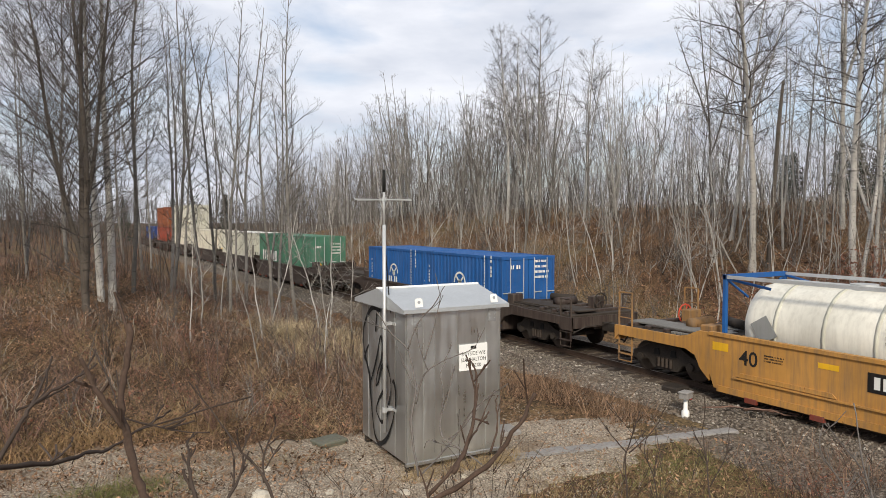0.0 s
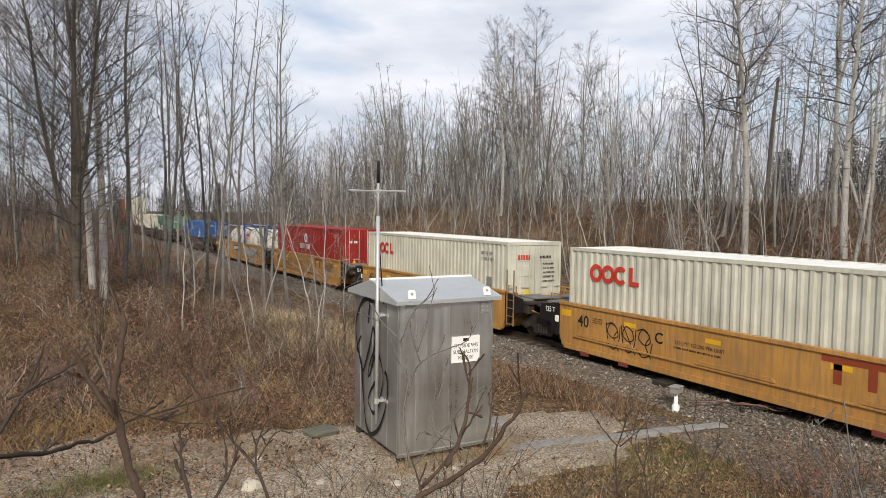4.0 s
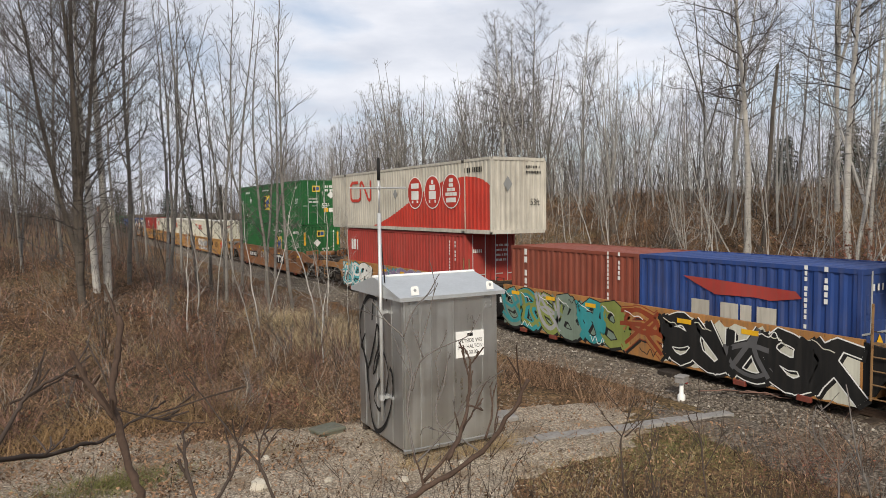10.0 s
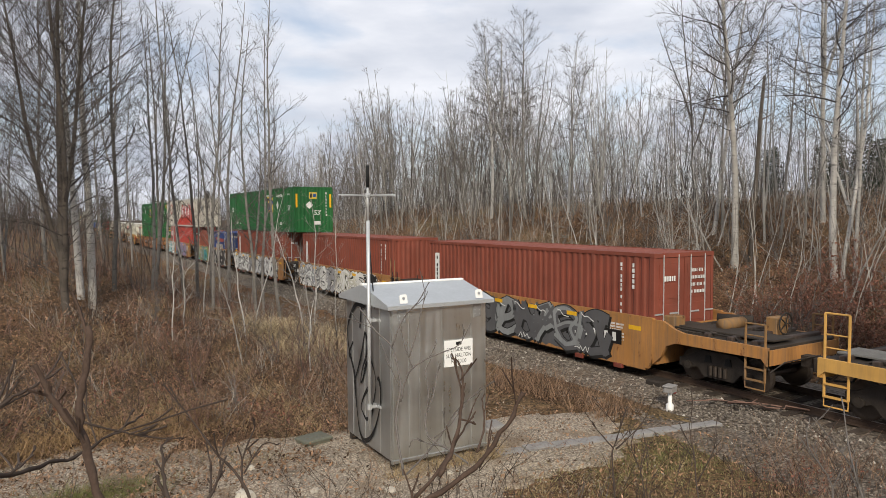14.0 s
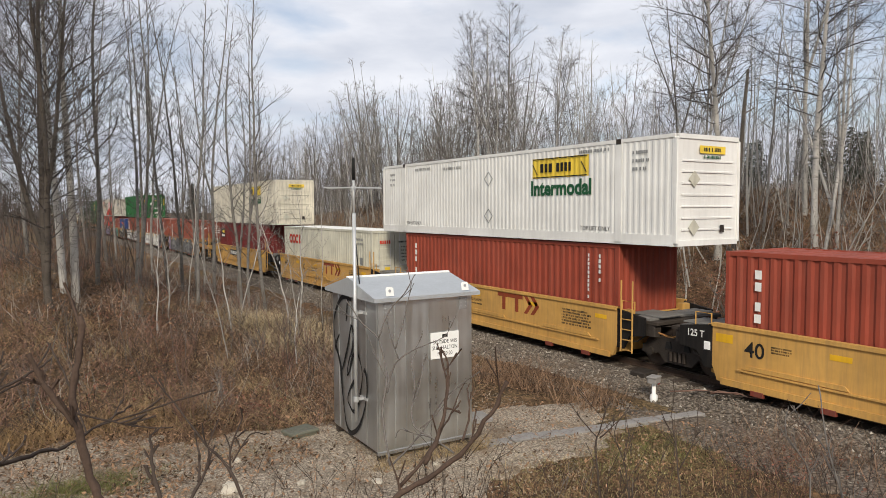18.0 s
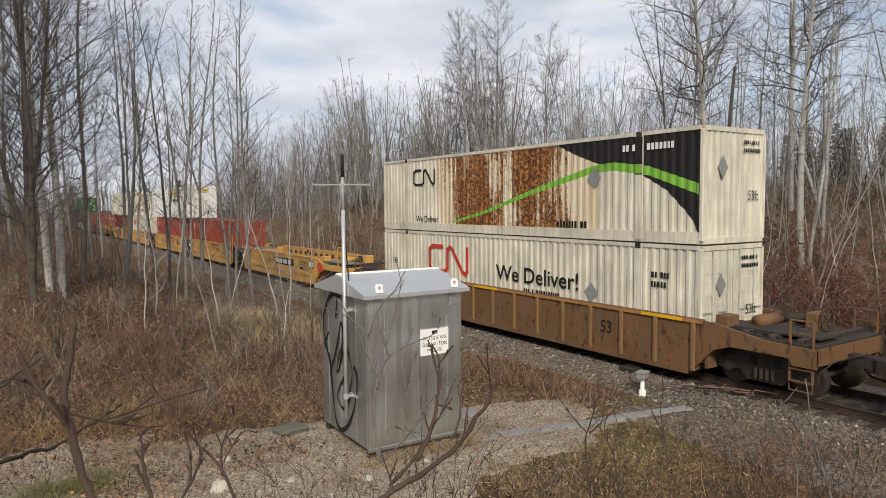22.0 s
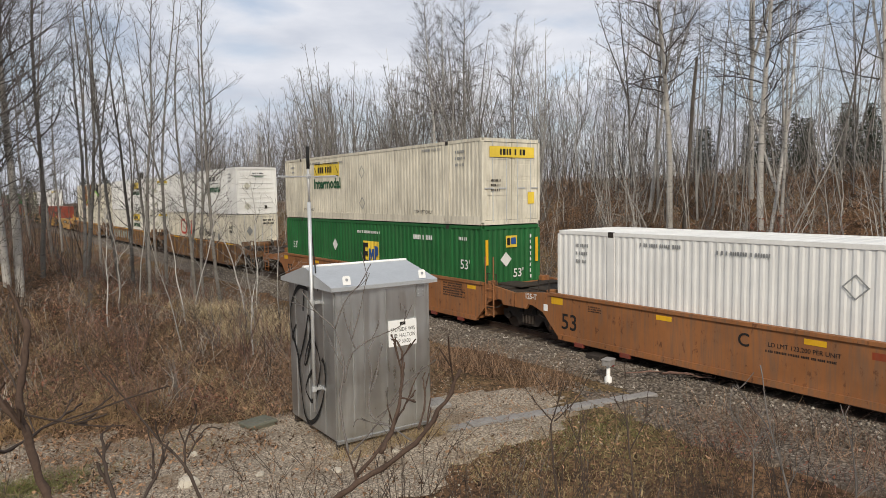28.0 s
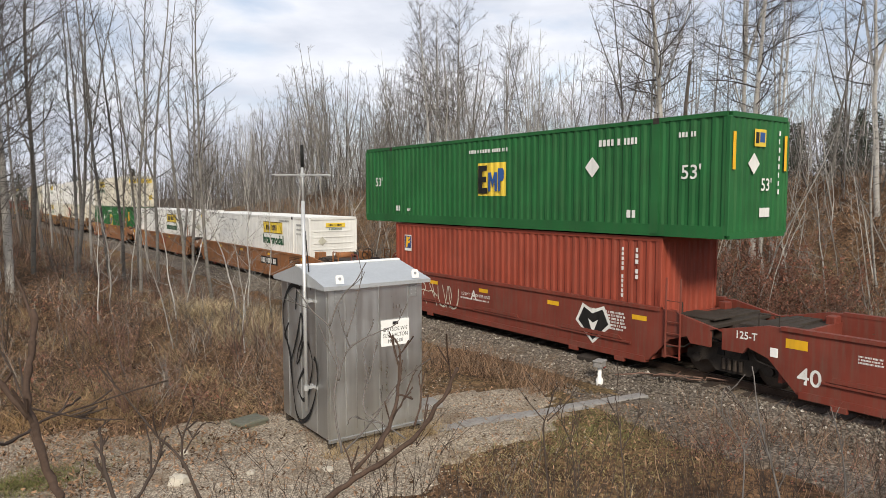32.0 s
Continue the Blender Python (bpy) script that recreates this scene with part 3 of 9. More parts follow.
def ground_z(x, y):
    """Height of the land: a flat pad by the hut, a brushy bank along the near side, a wooded bank behind the track."""
    x, y = np.asarray(x, float), np.asarray(y, float)
    z = -0.28 + 0 * x
    z = z + 2.75 * (1 - smooth(1.0, 9.0, np.hypot(x, y)))
    z = z + 2.1 * smooth(14.5, 34, y) * smooth(9.5, 1.0, x)
    z = z + 2.0 * smooth(-1, -14, x) * smooth(6, 20, y)
    z = z - 0.45 * smooth(8, 10.5, x) * smooth(13, 11.5, x) * smooth(13, 18, y)
    z = z + 5.2 * smooth(TRACK + 3.4, TRACK + 19, x) * (1 - 0.8 * smooth(55, 130, y)) - 0.03 * np.clip(x - TRACK - 20, 0, 120)
    z = z - 0.5 * smooth(TRACK - 3.2, TRACK - 1.5, x) * smooth(TRACK + 3.4, TRACK + 1.5, x)
    far = smooth(3, 8, np.abs(x - TRACK)) * smooth(12, 20, np.hypot(x, y))
    return z + far * (0.16 * ripple(x, y, 0.45) + 0.05 * ripple(x, y, 1.7)) + 0.02 * ripple(x, y, 2.6) * smooth(2.5, 4, np.abs(x - TRACK))


def zat(x, y):
    return float(ground_z(x, y))


def sheet(xs, ys, lift=0.0):
    g = Geo()
    X, Y = np.meshgrid(xs, ys, indexing="ij")
    Z = ground_z(X, Y) + lift
    g.v = list(map(tuple, np.stack([X, Y, Z], -1).reshape(-1, 3)))
    n = len(ys)
    g.f = [(i * n + j, (i + 1) * n + j, (i + 1) * n + j + 1, i * n + j + 1) for i in range(len(xs) - 1) for j in range(n - 1)]
    return g


gx = np.concatenate([np.linspace(-900, -60, 12), np.arange(-50, -6, 2.0), np.arange(-6, 40, 0.4), np.arange(40, 80, 2.5), np.linspace(85, 1200, 14)])
gy = np.concatenate([np.linspace(-800, -30, 10), np.arange(-25, 0, 2.5), np.arange(0, 44, 0.45), np.arange(44, 150, 3.0), np.linspace(160, 1600, 16)])
single("ground", sheet(gx, gy), "litter", "brown leaf litter and dead grass over uneven ground", "ground", smooth=True, kind="structure")

# ballast bed: a long low bank with sloping shoulders
bed = Geo()
prof = [(-3.5, -0.75), (-3.1, -0.42), (-1.85, -0.2), (1.85, -0.2), (3.1, -0.42), (3.5, -0.75)]
ys = np.concatenate([np.arange(-40, 60, 1.0), np.arange(60, 420, 12.0)])
rnd = random.Random(4)
rows = [[(TRACK + x + rnd.uniform(-0.1, 0.1) * (abs(x) > 2), y, z + rnd.uniform(-0.02, 0.02)) for x, z in prof] for y in ys]
bed.v = [p for r in rows for p in r]
bed.f = [(i * 6 + k, i * 6 + k + 1, (i + 1) * 6 + k + 1, (i + 1) * 6 + k) for i in range(len(rows) - 1) for k in range(5)]
single("track_bed", bed, "ballast", "dark grey crushed stone ballast under the rails", "track bed", kind="structure")


def stones(name, count, place, size, material, label, seed):
    """Loose broken stones, each a crooked eight-sided lump."""
    r = np.random.RandomState(seed)
    x, y = place(r, count)
    z = ground_z(x, y)
    d = np.abs(x - TRACK)
    z = np.where(d < 3.5, np.interp(d, [0, 1.85, 3.1, 3.5], [-0.2, -0.2, -0.42, -0.75]), z)
    s = size * (0.55 + 0.9 * r.rand(count) ** 2)
    base = np.array([(1, 0, 0), (-1, 0, 0), (0, 1, 0), (0, -1, 0), (0, 0, 0.8), (0, 0, -0.6)], float)
    v = base[None] * (0.7 + 0.6 * r.rand(count, 6, 3)) * s[:, None, None] + r.uniform(-0.25, 0.25, (count, 6, 3)) * s[:, None, None]
    a = r.rand(count) * 6.283
    c, sn = np.cos(a)[:, None], np.sin(a)[:, None]
    v = np.stack([v[..., 0] * c - v[..., 1] * sn, v[..., 0] * sn + v[..., 1] * c, v[..., 2]], -1)
    v += np.stack([x, y, z + s * 0.25], -1)[:, None]
    f = np.array([(0, 2, 4), (2, 1, 4), (1, 3, 4), (3, 0, 4), (2, 0, 5), (1, 2, 5), (3, 1, 5), (0, 3, 5)])
    f = (f[None] + 6 * np.arange(count)[:, None, None]).reshape(-1, 3)
    return numpy_thing(name, v.reshape(-1, 3), f, material, label, "stones")


def numpy_thing(name, v, f, material, label, category, kind="stuff"):
    me = bpy.data.meshes.new(name)
    me.vertices.add(len(v))
    me.vertices.foreach_set("co", np.asarray(v, np.float32).ravel())
    k = f.shape[1]
    me.loops.add(f.size)
    me.loops.foreach_set("vertex_index", f.astype(np.int32).ravel())
    me.polygons.add(len(f))
    me.polygons.foreach_set("loop_start", np.arange(0, f.size, k, dtype=np.int32))
    me.update(calc_edges=True)
    me.materials.append(MAT[material])
    return tagged(new(name, me), label, category, kind=kind)


def shoulder(r, n):
    return TRACK - 1.3 - 2.9 * r.rand(n) ** 1.1, 3 + 42 * r.rand(n) ** 1.6


stones("ballast_stones", 18000, shoulder, 0.036, "ballast_stone", "loose grey broken stones on the ballast shoulder", 11)


# gravel pad round the hut, with a path to the track
def gravel_patch(name, cx, cy, rx, ry, label, seed, lift=0.035, material="gravel"):
    r = random.Random(seed)
    g = Geo()
    n, rings = 150, 9
    wob = [1 + 0.10 * math.sin(3 * a * 6.283 / n + seed) + 0.07 * math.sin(7 * a * 6.283 / n) + 0.04 * math.sin(19 * a * 6.283 / n + 2 * seed) + 0.03 * math.sin(41 * a * 6.283 / n) + r.uniform(-0.045, 0.045) for a in range(n)]
    g.v.append((cx, cy, zat(cx, cy) + lift))
    for k in range(1, rings + 1):
        for a in range(n):
            u = 6.28318 * a / n
            x, y = cx + rx * wob[a] * k / rings * math.cos(u), cy + ry * wob[a] * k / rings * math.sin(u)
            g.v.append((x, y, zat(x, y) + (lift if k < rings else -0.05)))
    g.f += [(0, 1 + a, 1 + (a + 1) % n) for a in range(n)]
    g.f += [(1 + (k - 1) * n + a, 1 + k * n + a, 1 + k * n + (a + 1) % n, 1 + (k - 1) * n + (a + 1) % n) for k in range(1, rings) for a in range(n)]
    return single(name, g, material, label, "gravel", kind="structure")


gravel_patch("gravel_pad", 5.4, 11.0, 5.6, 2.7, "pale packed gravel pad round the metal hut", 2)
gravel_patch("gravel_drive", -0.8, 12.4, 4.6, 2.7, "pale gravel drive through the brush", 5, 0.03)
gravel_patch("gravel_verge", 12.1, 6.2, 1.5, 4.4, "dark gravel verge beside the ballast", 8, 0.04, "ballast")
stones("gravel_stones", 9000, lambda r, n: (-4 + 14 * r.rand(n), 8.0 + 5.8 * r.rand(n)), 0.02, "gravel_stone", "small pale stones lying on the gravel pad", 12)

# concrete cable trough from the hut to the track, lid by lid
trough = thing("cable_trough", "grey concrete cable trough with lids, flush in the ground", "cable trough")
p0, p1 = Vector((7.5, 10.5, 0)), Vector((12.7, 9.5, 0))
rnd = random.Random(9)
for i in range(9):
    a, b = p0.lerp(p1, i / 9 + 0.004), p0.lerp(p1, (i + 1) / 9 - 0.004)
    c = (a + b) / 2
    lid = part("lid", Geo().bevel_box(-(b - a).length / 2, (b - a).length / 2, -0.15, 0.15, -0.06, 0.04, 0.01), "concrete", trough)
    lid.matrix_local = pose(c.x, c.y, zat(c.x, c.y) + 0.03, rnd.uniform(-2, 2), rnd.uniform(-1.5, 1.5), math.degrees(math.atan2(b.y - a.y, b.x - a.x)) + rnd.uniform(-2, 2))

# rails and ties
track = thing("railway_track", "single railway track of rusty steel rails on dark wooden ties", "railway track", kind="structure")
RAIL = [(-0.07, -0.17), (0.07, -0.17), (0.07, -0.158), (0.012, -0.14), (0.012, -0.04), (0.036, -0.03), (0.036, -0.006), (0.028, 0.0), (-0.028, 0.0), (-0.036, -0.006), (-0.036, -0.03), (-0.012, -0.04), (-0.012, -0.14), (-0.07, -0.158)]
for side in (-0.755, 0.755):
    part("rail", Geo().prism([(TRACK + side + x, z) for x, z in RAIL], 1, -60, 420), "rail", track)
    part("rail_head", Geo().box(TRACK + side - 0.022, TRACK + side + 0.022, -60, 420, 0.0, 0.002), "tread", track, "bright worn running surface")
tie = Geo().bevel_box(-1.3, 1.3, -0.11, 0.11, -0.34, -0.165, 0.01).mesh("tie", MAT["tie"])
for i in range(150):
    ob = part("tie", tie, "tie", track)
    ob.location = (TRACK + rnd.uniform(-0.03, 0.03), -6 + i * 0.5, 0)

def ribbon(pts, w, x, round_off=6, even=False):
    """A painted line of half-width w through corners (y, z), lying in the plane x."""
    g, fine = Geo(), []
    for i in range(len(pts) - 1):
        a, b, c, d = (Vector(pts[max(0, min(len(pts) - 1, k))]) for k in (i - 1, i, i + 1, i + 2))
        for k in range(round_off):
            t = k / round_off
            fine.append(0.5 * ((2 * b) + (c - a) * t + (2 * a - 5 * b + 4 * c - d) * t * t + (3 * b - a - 3 * c + d) * t ** 3) if round_off > 1 else b)
    fine.append(Vector(pts[-1]))
    vs = []
    for i, p in enumerate(fine):
        d0 = (p - fine[max(0, i - 1)]).normalized() if i else (fine[1] - p).normalized()
        d1 = (fine[min(len(fine) - 1, i + 1)] - p).normalized() if i < len(fine) - 1 else d0
        d = (d0 + d1).normalized() if (d0 + d1).length > 0.1 else d0
        k = w if even else w * (0.75 + 0.35 * math.sin(i * 0.21))
        k = min(k / max(0.5, d.dot(d1)), 1.6 * k)
        vs += [(x, p.x - d.y * k, p.y + d.x * k), (x, p.x + d.y * k, p.y - d.x * k)]
    return g.add(vs, [(2 * i, 2 * i + 1, 2 * i + 3, 2 * i + 2) for i in range(len(fine) - 1)])


# ---- the metal equipment hut ----
HUT = pose(5.42, 10.76, -0.2, 0, 0, -1.2)
hut = thing("equipment_hut", "silver aluminium trackside equipment hut with a low gable roof", "hut", HUT)
HW, HD, HH = 1.98, 2.10, 2.86
part("wall", Geo().box(0.0, HW, 0.0, 0.03, 0.12, HH), "alu", hut, "ribbed aluminium front wall")
# same sheet as the front, with the sides' shade put into a darker colour
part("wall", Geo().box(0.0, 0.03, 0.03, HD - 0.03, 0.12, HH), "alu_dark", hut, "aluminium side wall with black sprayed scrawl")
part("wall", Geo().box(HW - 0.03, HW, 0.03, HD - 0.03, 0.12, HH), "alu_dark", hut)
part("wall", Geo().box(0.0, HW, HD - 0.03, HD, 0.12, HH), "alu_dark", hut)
part("floor_pan", Geo().box(0.02, HW - 0.02, 0.02, HD - 0.02, 0.09, 0.16), "alu_dark", hut)
for x in (0.03, 0.34, 1.03, 1.66, 1.95):
    part("seam", Geo().bevel_box(x - 0.012, x + 0.012, -0.012, 0.0, 0.13, HH - 0.03, 0.004), "alu", hut)
for y in (0.05, 0.5, 1.2, 1.79):
    part("seam", Geo().bevel_box(-0.012, 0.0, y - 0.018, y + 0.018, 0.13, HH - 0.03, 0.004), "alu", hut)
part("door_edge", Geo().box(0.55, 0.565, -0.006, 0.0, 0.25, HH - 0.12), "alu_dark", hut)
part("sill", Geo().bevel_box(-0.02, HW + 0.02, -0.02, 0.04, 0.07, 0.13, 0.005), "alu_dark", hut)
roof = Geo()
e, r0 = 0.12, HH - 0.02
eave = [(-e, -e), (HW + e, -e), (HW + e, HD + e), (-e, HD + e)]
ridge = [(-e, HD / 2), (HW + e, HD / 2)]
vs = [(x, y, r0) for x, y in eave] + [(x, y, r0 + 0.07) for x, y in eave] + [(x, y, r0 + 0.36) for x, y in ridge]
roof.add(vs, [(3, 2, 1, 0), (0, 1, 5, 4), (2, 3, 7, 6), (1, 2, 6, 9, 5), (3, 0, 4, 8, 7), (4, 5, 9, 8), (6, 7, 8, 9)])
part("ridge_cap", Geo().bevel_box(-e - 0.01, HW + e + 0.01, HD / 2 - 0.05, HD / 2 + 0.05, r0 + 0.34, r0 + 0.375, 0.008), "sign", hut, "pale ridge cap")
part("roof", roof, "alu_roof", hut, "pale sheet metal gable roof with a turned-down edge")
for x, y in ((0.20, -0.09), (1.78, -0.09), (0.16, 1.5)):
    lug = part("lifting_lug", Geo().prism([(-0.075, 0), (0.075, 0), (0.075, 0.13), (0.05, 0.16), (-0.05, 0.16), (-0.075, 0.13)], 1, -0.008, 0.008), "sign", hut, "pale lifting lug with a hole")
    lug.matrix_local = pose(x, y, HH + 0.08, -12)
    part("hole", Geo().disc((0, -0.011, 0.09), 0.028, 1, 0.004, 12), "alu_dark", lug)
    plate = part("strap_plate", Geo().bevel_box(-0.085, 0.085, -0.014, 0.0, -0.33, -0.08, 0.004), "alu_dark", hut)
    plate.matrix_local = pose(x, -0.004 if y < 1 else 0.02, HH + 0.05)
    for k in range(6):
        bolt = part("bolt", Geo().disc((0, 0, 0), 0.012, 1, 0.012, 6), "galv", plate)
        bolt.location = (-0.05 + 0.1 * (k % 2), -0.018, -0.13 - 0.07 * (k // 2))
for x, y in ((0.08, 0.08), (HW - 0.12, 0.08), (0.08, HD - 0.1), (HW - 0.12, HD - 0.1)):
    part("foot", Geo().box(x - 0.06, x + 0.06, y - 0.06, y + 0.06, -0.12, 0.09), "steel", hut, "steel angle foot")
part("vent", Geo().box(HW + 0.0, HW + 0.02, 0.4, 0.7, 0.4, 0.7), "alu_roof", hut)
# the sign, in black capitals
board = part("sign_board", Geo().box(1.06, 1.67, -0.028, -0.016, 1.69, 2.18), "sign", hut, "white sign with black capital letters")
for i, (words, h) in enumerate((("SPEYSIDE WIS", 0.075), ("SUB: HALTON", 0.075), ("MP 30.00", 0.075))):
    lettering(words, h, "letter_black", board, tail_pose(1.365, -0.031, 2.0 - 0.112 * i), 0.84)
part("logo_bar", Geo().box(1.305, 1.425, -0.031, -0.029, 2.085, 2.145), "letter_black", board)
# scrawl of black spray on the side wall: loops of a broad line
def scrawl(pts, w, lift, name="scrawl"):
    part(name, ribbon(pts, w, -0.0135 - lift), "spray", hut, "black sprayed loop")


scrawl([(1.14, 2.75), (1.52, 2.77), (1.8, 2.59), (2.01, 2.27), (2.0, 1.95), (1.89, 1.7), (1.7, 1.38), (1.66, 1.08), (1.6, 0.78), (1.53, 0.49), (1.43, 0.25), (1.22, 0.15), (0.89, 0.33), (0.63, 0.68), (0.47, 1.09), (0.49, 1.42), (0.59, 1.52)], 0.042, 0.0000)
scrawl([(1.3, 2.78), (1.36, 2.49), (1.39, 2.31)], 0.028, 0.0006)
scrawl([(1.15, 2.28), (1.3, 1.89), (1.5, 1.51), (1.66, 1.26)], 0.028, 0.0012)
scrawl([(1.12, 2.27), (1.04, 2.07), (1.11, 1.8), (1.28, 1.55), (1.38, 1.26), (1.25, 1.36), (1.12, 1.63), (0.93, 1.77), (0.76, 1.65), (0.66, 1.38), (0.77, 1.02), (0.93, 0.73), (1.1, 0.6), (1.27, 0.68), (1.36, 0.79), (1.24, 1.0), (1.02, 1.22)], 0.038, 0.0018)
scrawl([(1.74, 2.0), (1.95, 1.72), (1.8, 1.63)], 0.028, 0.0024)

# ---- the antenna mast on the hut's side ----
mast = thing("antenna_mast", "slim galvanised antenna mast with thin cross rods, clamped to the hut", "antenna", HUT @ pose(-0.16, 0.62, 0))
part("pipe", Geo().tube([(0, 0, 0.55), (0, 0, 4.4)], 0.034, 10), "galv", mast, smooth=True)
part("upper_pipe", Geo().tube([(0, 0, 4.4), (0, 0, 5.05)], 0.02, 8), "galv", mast, smooth=True)
part("tip", Geo().tube([(0, 0, 5.0), (0, 0, 5.4)], 0.03, 8), "rubber", mast, "black antenna tip", smooth=True)
part("collar", Geo().tube([(0, 0, 4.83), (0, 0, 4.9)], 0.045, 8), "galv", mast)
for a, l in ((10, 0.62), (70, 0.45), (128, 0.55)):
    u = radians(a)
    part("cross_rod", Geo().tube([(-l * math.cos(u), -l * math.sin(u), 4.86), (l * math.cos(u), l * math.sin(u), 4.86)], 0.011, 6), "galv", mast)
for z in (0.95, 2.55):
    part("bracket", Geo().box(0.0, 0.22, -0.02, 0.02, z, z + 0.05).box(0.14, 0.2, -0.16, 0.16, z, z + 0.05), "galv", mast)
    part("clamp", Geo().tube([(0, 0, z - 0.02), (0, 0, z + 0.07)], 0.05, 8), "galv", mast)
part("cable", Geo().tube([(0.04, 0.02, 3.85), (0.12, 0.05, 3.0), (0.18, 0.1, 2.7)], 0.012, 5), "rubber", mast)

# ---- small trackside things ----
marker = thing("trackside_marker", "small white post with a boxy cap beside the ballast", "marker post", pose(12.93, 11.02, zat(12.93, 11.02) + 0.12, 0, 0, 15))
part("post", Geo().tube([(0, 0, -0.2), (0, 0, 0.06), (0, 0, 0.1), (0, 0, 0.36)], [0.10, 0.09, 0.05, 0.045], 10), "sign", marker, smooth=True)
part("cap", Geo().bevel_box(-0.145, 0.145, -0.11, 0.11, 0.37, 0.50, 0.02), "concrete", marker, "pale boxy cap")
part("cap_lid", Geo().bevel_box(-0.165, 0.165, -0.125, 0.125, 0.50, 0.53, 0.01), "concrete", marker)
part("tag", Geo().box(0.2, 0.32, -0.01, 0.01, 0.28, 0.4), "red", marker, "small red tag")
cable = Geo()
rnd = random.Random(21)
cabs = thing("signal_cables", "loose grey and pink cables snaking over the ballast", "cable")
for k in range(5):
    x, y = 13.3 + 0.09 * k, 10.7 - 0.2 * k
    pts = [(x + 0.17 * i + rnd.uniform(-0.13, 0.13), y - 0.17 * i + rnd.uniform(-0.2, 0.2), float(np.interp(TRACK - x - 0.25 * i, [1.85, 3.1, 3.5], [-0.2, -0.42, -0.6])) + 0.10 + rnd.uniform(0, 0.08)) for i in range(7)]
    part("cable", Geo().tube(pts, 0.017, 6), "deck" if k % 2 else "twig_red", cabs, smooth=True)
single("junction_box", Geo().bevel_box(-0.32, 0.32, -0.14, 0.14, 0, 0.16, 0.02), "steel", "low grey junction box beside the rail", "junction box", pose(14.05, 9.75, -0.36, 0, 0, -35))
single("rail_lubricator", Geo().bevel_box(-0.28, 0.28, -0.25, 0.25, 0, 0.3, 0.03).box(-0.1, 0.1, -0.4, 0.4, 0.05, 0.14), "truck", "dark metal box against the rail", "track box", pose(14.15, 12.4, -0.36, 0, 0, 5))
single("cable_pit", Geo().bevel_box(-0.29, 0.29, -0.22, 0.22, -0.1, 0.13, 0.03).bevel_box(-0.31, 0.31, -0.24, 0.24, 0.1, 0.15, 0.02), "pit", "low grey-green plastic cable pit lid in the gravel", "pit cover", pose(4.78, 13.0, zat(4.78, 13.0), 0, 0, 12))
single("cable_pit", Geo().bevel_box(-0.4, 0.4, -0.28, 0.28, -0.1, 0.12, 0.03), "concrete", "grey concrete pit cover beside the hut", "pit cover", pose(8.2, 11.9, zat(8.2, 11.9), 0, 0, -8))
rnd = random.Random(31)
for x, y, s in ((2.85, 10.95, 0.2), (2.3, 10.4, 0.08), (6.2, 10.1, 0.07), (3.9, 10.6, 0.08), (5.0, 10.0, 0.1), (7.6, 11.2, 0.08), (3.3, 12.2, 0.09)):
    g = Geo()
    ring = [[(s * k * (math.cos(a) + rnd.uniform(-0.15, 0.15)), s * k * 0.8 * (math.sin(a) + rnd.uniform(-0.15, 0.15)), s * h + rnd.uniform(-0.1, 0.1) * s) for a in [i * 0.785 for i in range(8)]] for k, h in ((0.95, -0.3), (1.05, 0.15), (0.8, 0.5), (0.35, 0.66))]
    g.v = [p for r in ring for p in r]
    g.f = [(r * 8 + i, r * 8 + (i + 1) % 8, (r + 1) * 8 + (i + 1) % 8, (r + 1) * 8 + i) for r in range(3) for i in range(8)] + [tuple(range(24, 32))]
    single("rock", g, "stone", "pale weathered limestone rock on the gravel", "rock", pose(x, y, zat(x, y) + 0.03, 0, 0, rnd.uniform(0, 360)), group="rocks on the gravel")


# ---- the train: rail cars and containers, headed along +y ----
MOVING = []                      # (thing, place along the track at 0 s, x, z)
DRIVE = ((0, 0.0), (4, 52.05), (8, 104.0), (12, 155.1), (16, 207.0), (20, 258.8), (24, 310.5), (28, 362.1), (32, 413.8))


def rolling(ob, s, z=0.0):
    MOVING.append((ob, s, z))
    ob.location = (TRACK, s, z)
    return ob


SHARED = {}


def shared(key, build, material, smooth=False):
    """One mesh for all alike pieces."""
    key = (key, material)
    if key not in SHARED:
        g = Geo()
        build(g)
        SHARED[key] = g.mesh(key[0].split("|")[0], MAT[material], smooth)
    return SHARED[key]


def corrugated(g, y0, y1, z0, z1, x, out, pitch=0.28):
    """An upright sheet along y with trapezoid waves, whose crests lie at x and whose troughs lie inwards."""
    depth = 0.032 if pitch > 0.25 else 0.016
    n = max(1, round((y1 - y0) / pitch))
    p = (y1 - y0) / n
    line = []
    for i in range(n):
        a = y0 + i * p
        line += [(a, 0), (a + 0.30 * p, 0), (a + 0.5 * p, 1), (a + 0.8 * p, 1)]
    line.append((y1, 0))
    vs = [(x - out * depth * d, y, z) for y, d in line for z in (z0, z1)]
    g.add(vs, [(2 * i, 2 * i + 2, 2 * i + 3, 2 * i + 1) for i in range(len(line) - 1)])


def cross_corrugated(g, x0, x1, z0, z1, y, pitch=0.25, depth=0.03):
    n = max(1, round((x1 - x0) / pitch))
    p = (x1 - x0) / n
    line = []
    for i in range(n):
        a = x0 + i * p
        line += [(a, 0), (a + 0.3 * p, 0), (a + 0.5 * p, 1), (a + 0.8 * p, 1)]
    line.append((x1, 0))
    s = 1 if y < 0 else -1
    vs = [(x, y + s * depth * d, z) for x, d in line for z in (z0, z1)]
    g.add(vs, [(2 * i, 2 * i + 2, 2 * i + 3, 2 * i + 1) for i in range(len(line) - 1)])


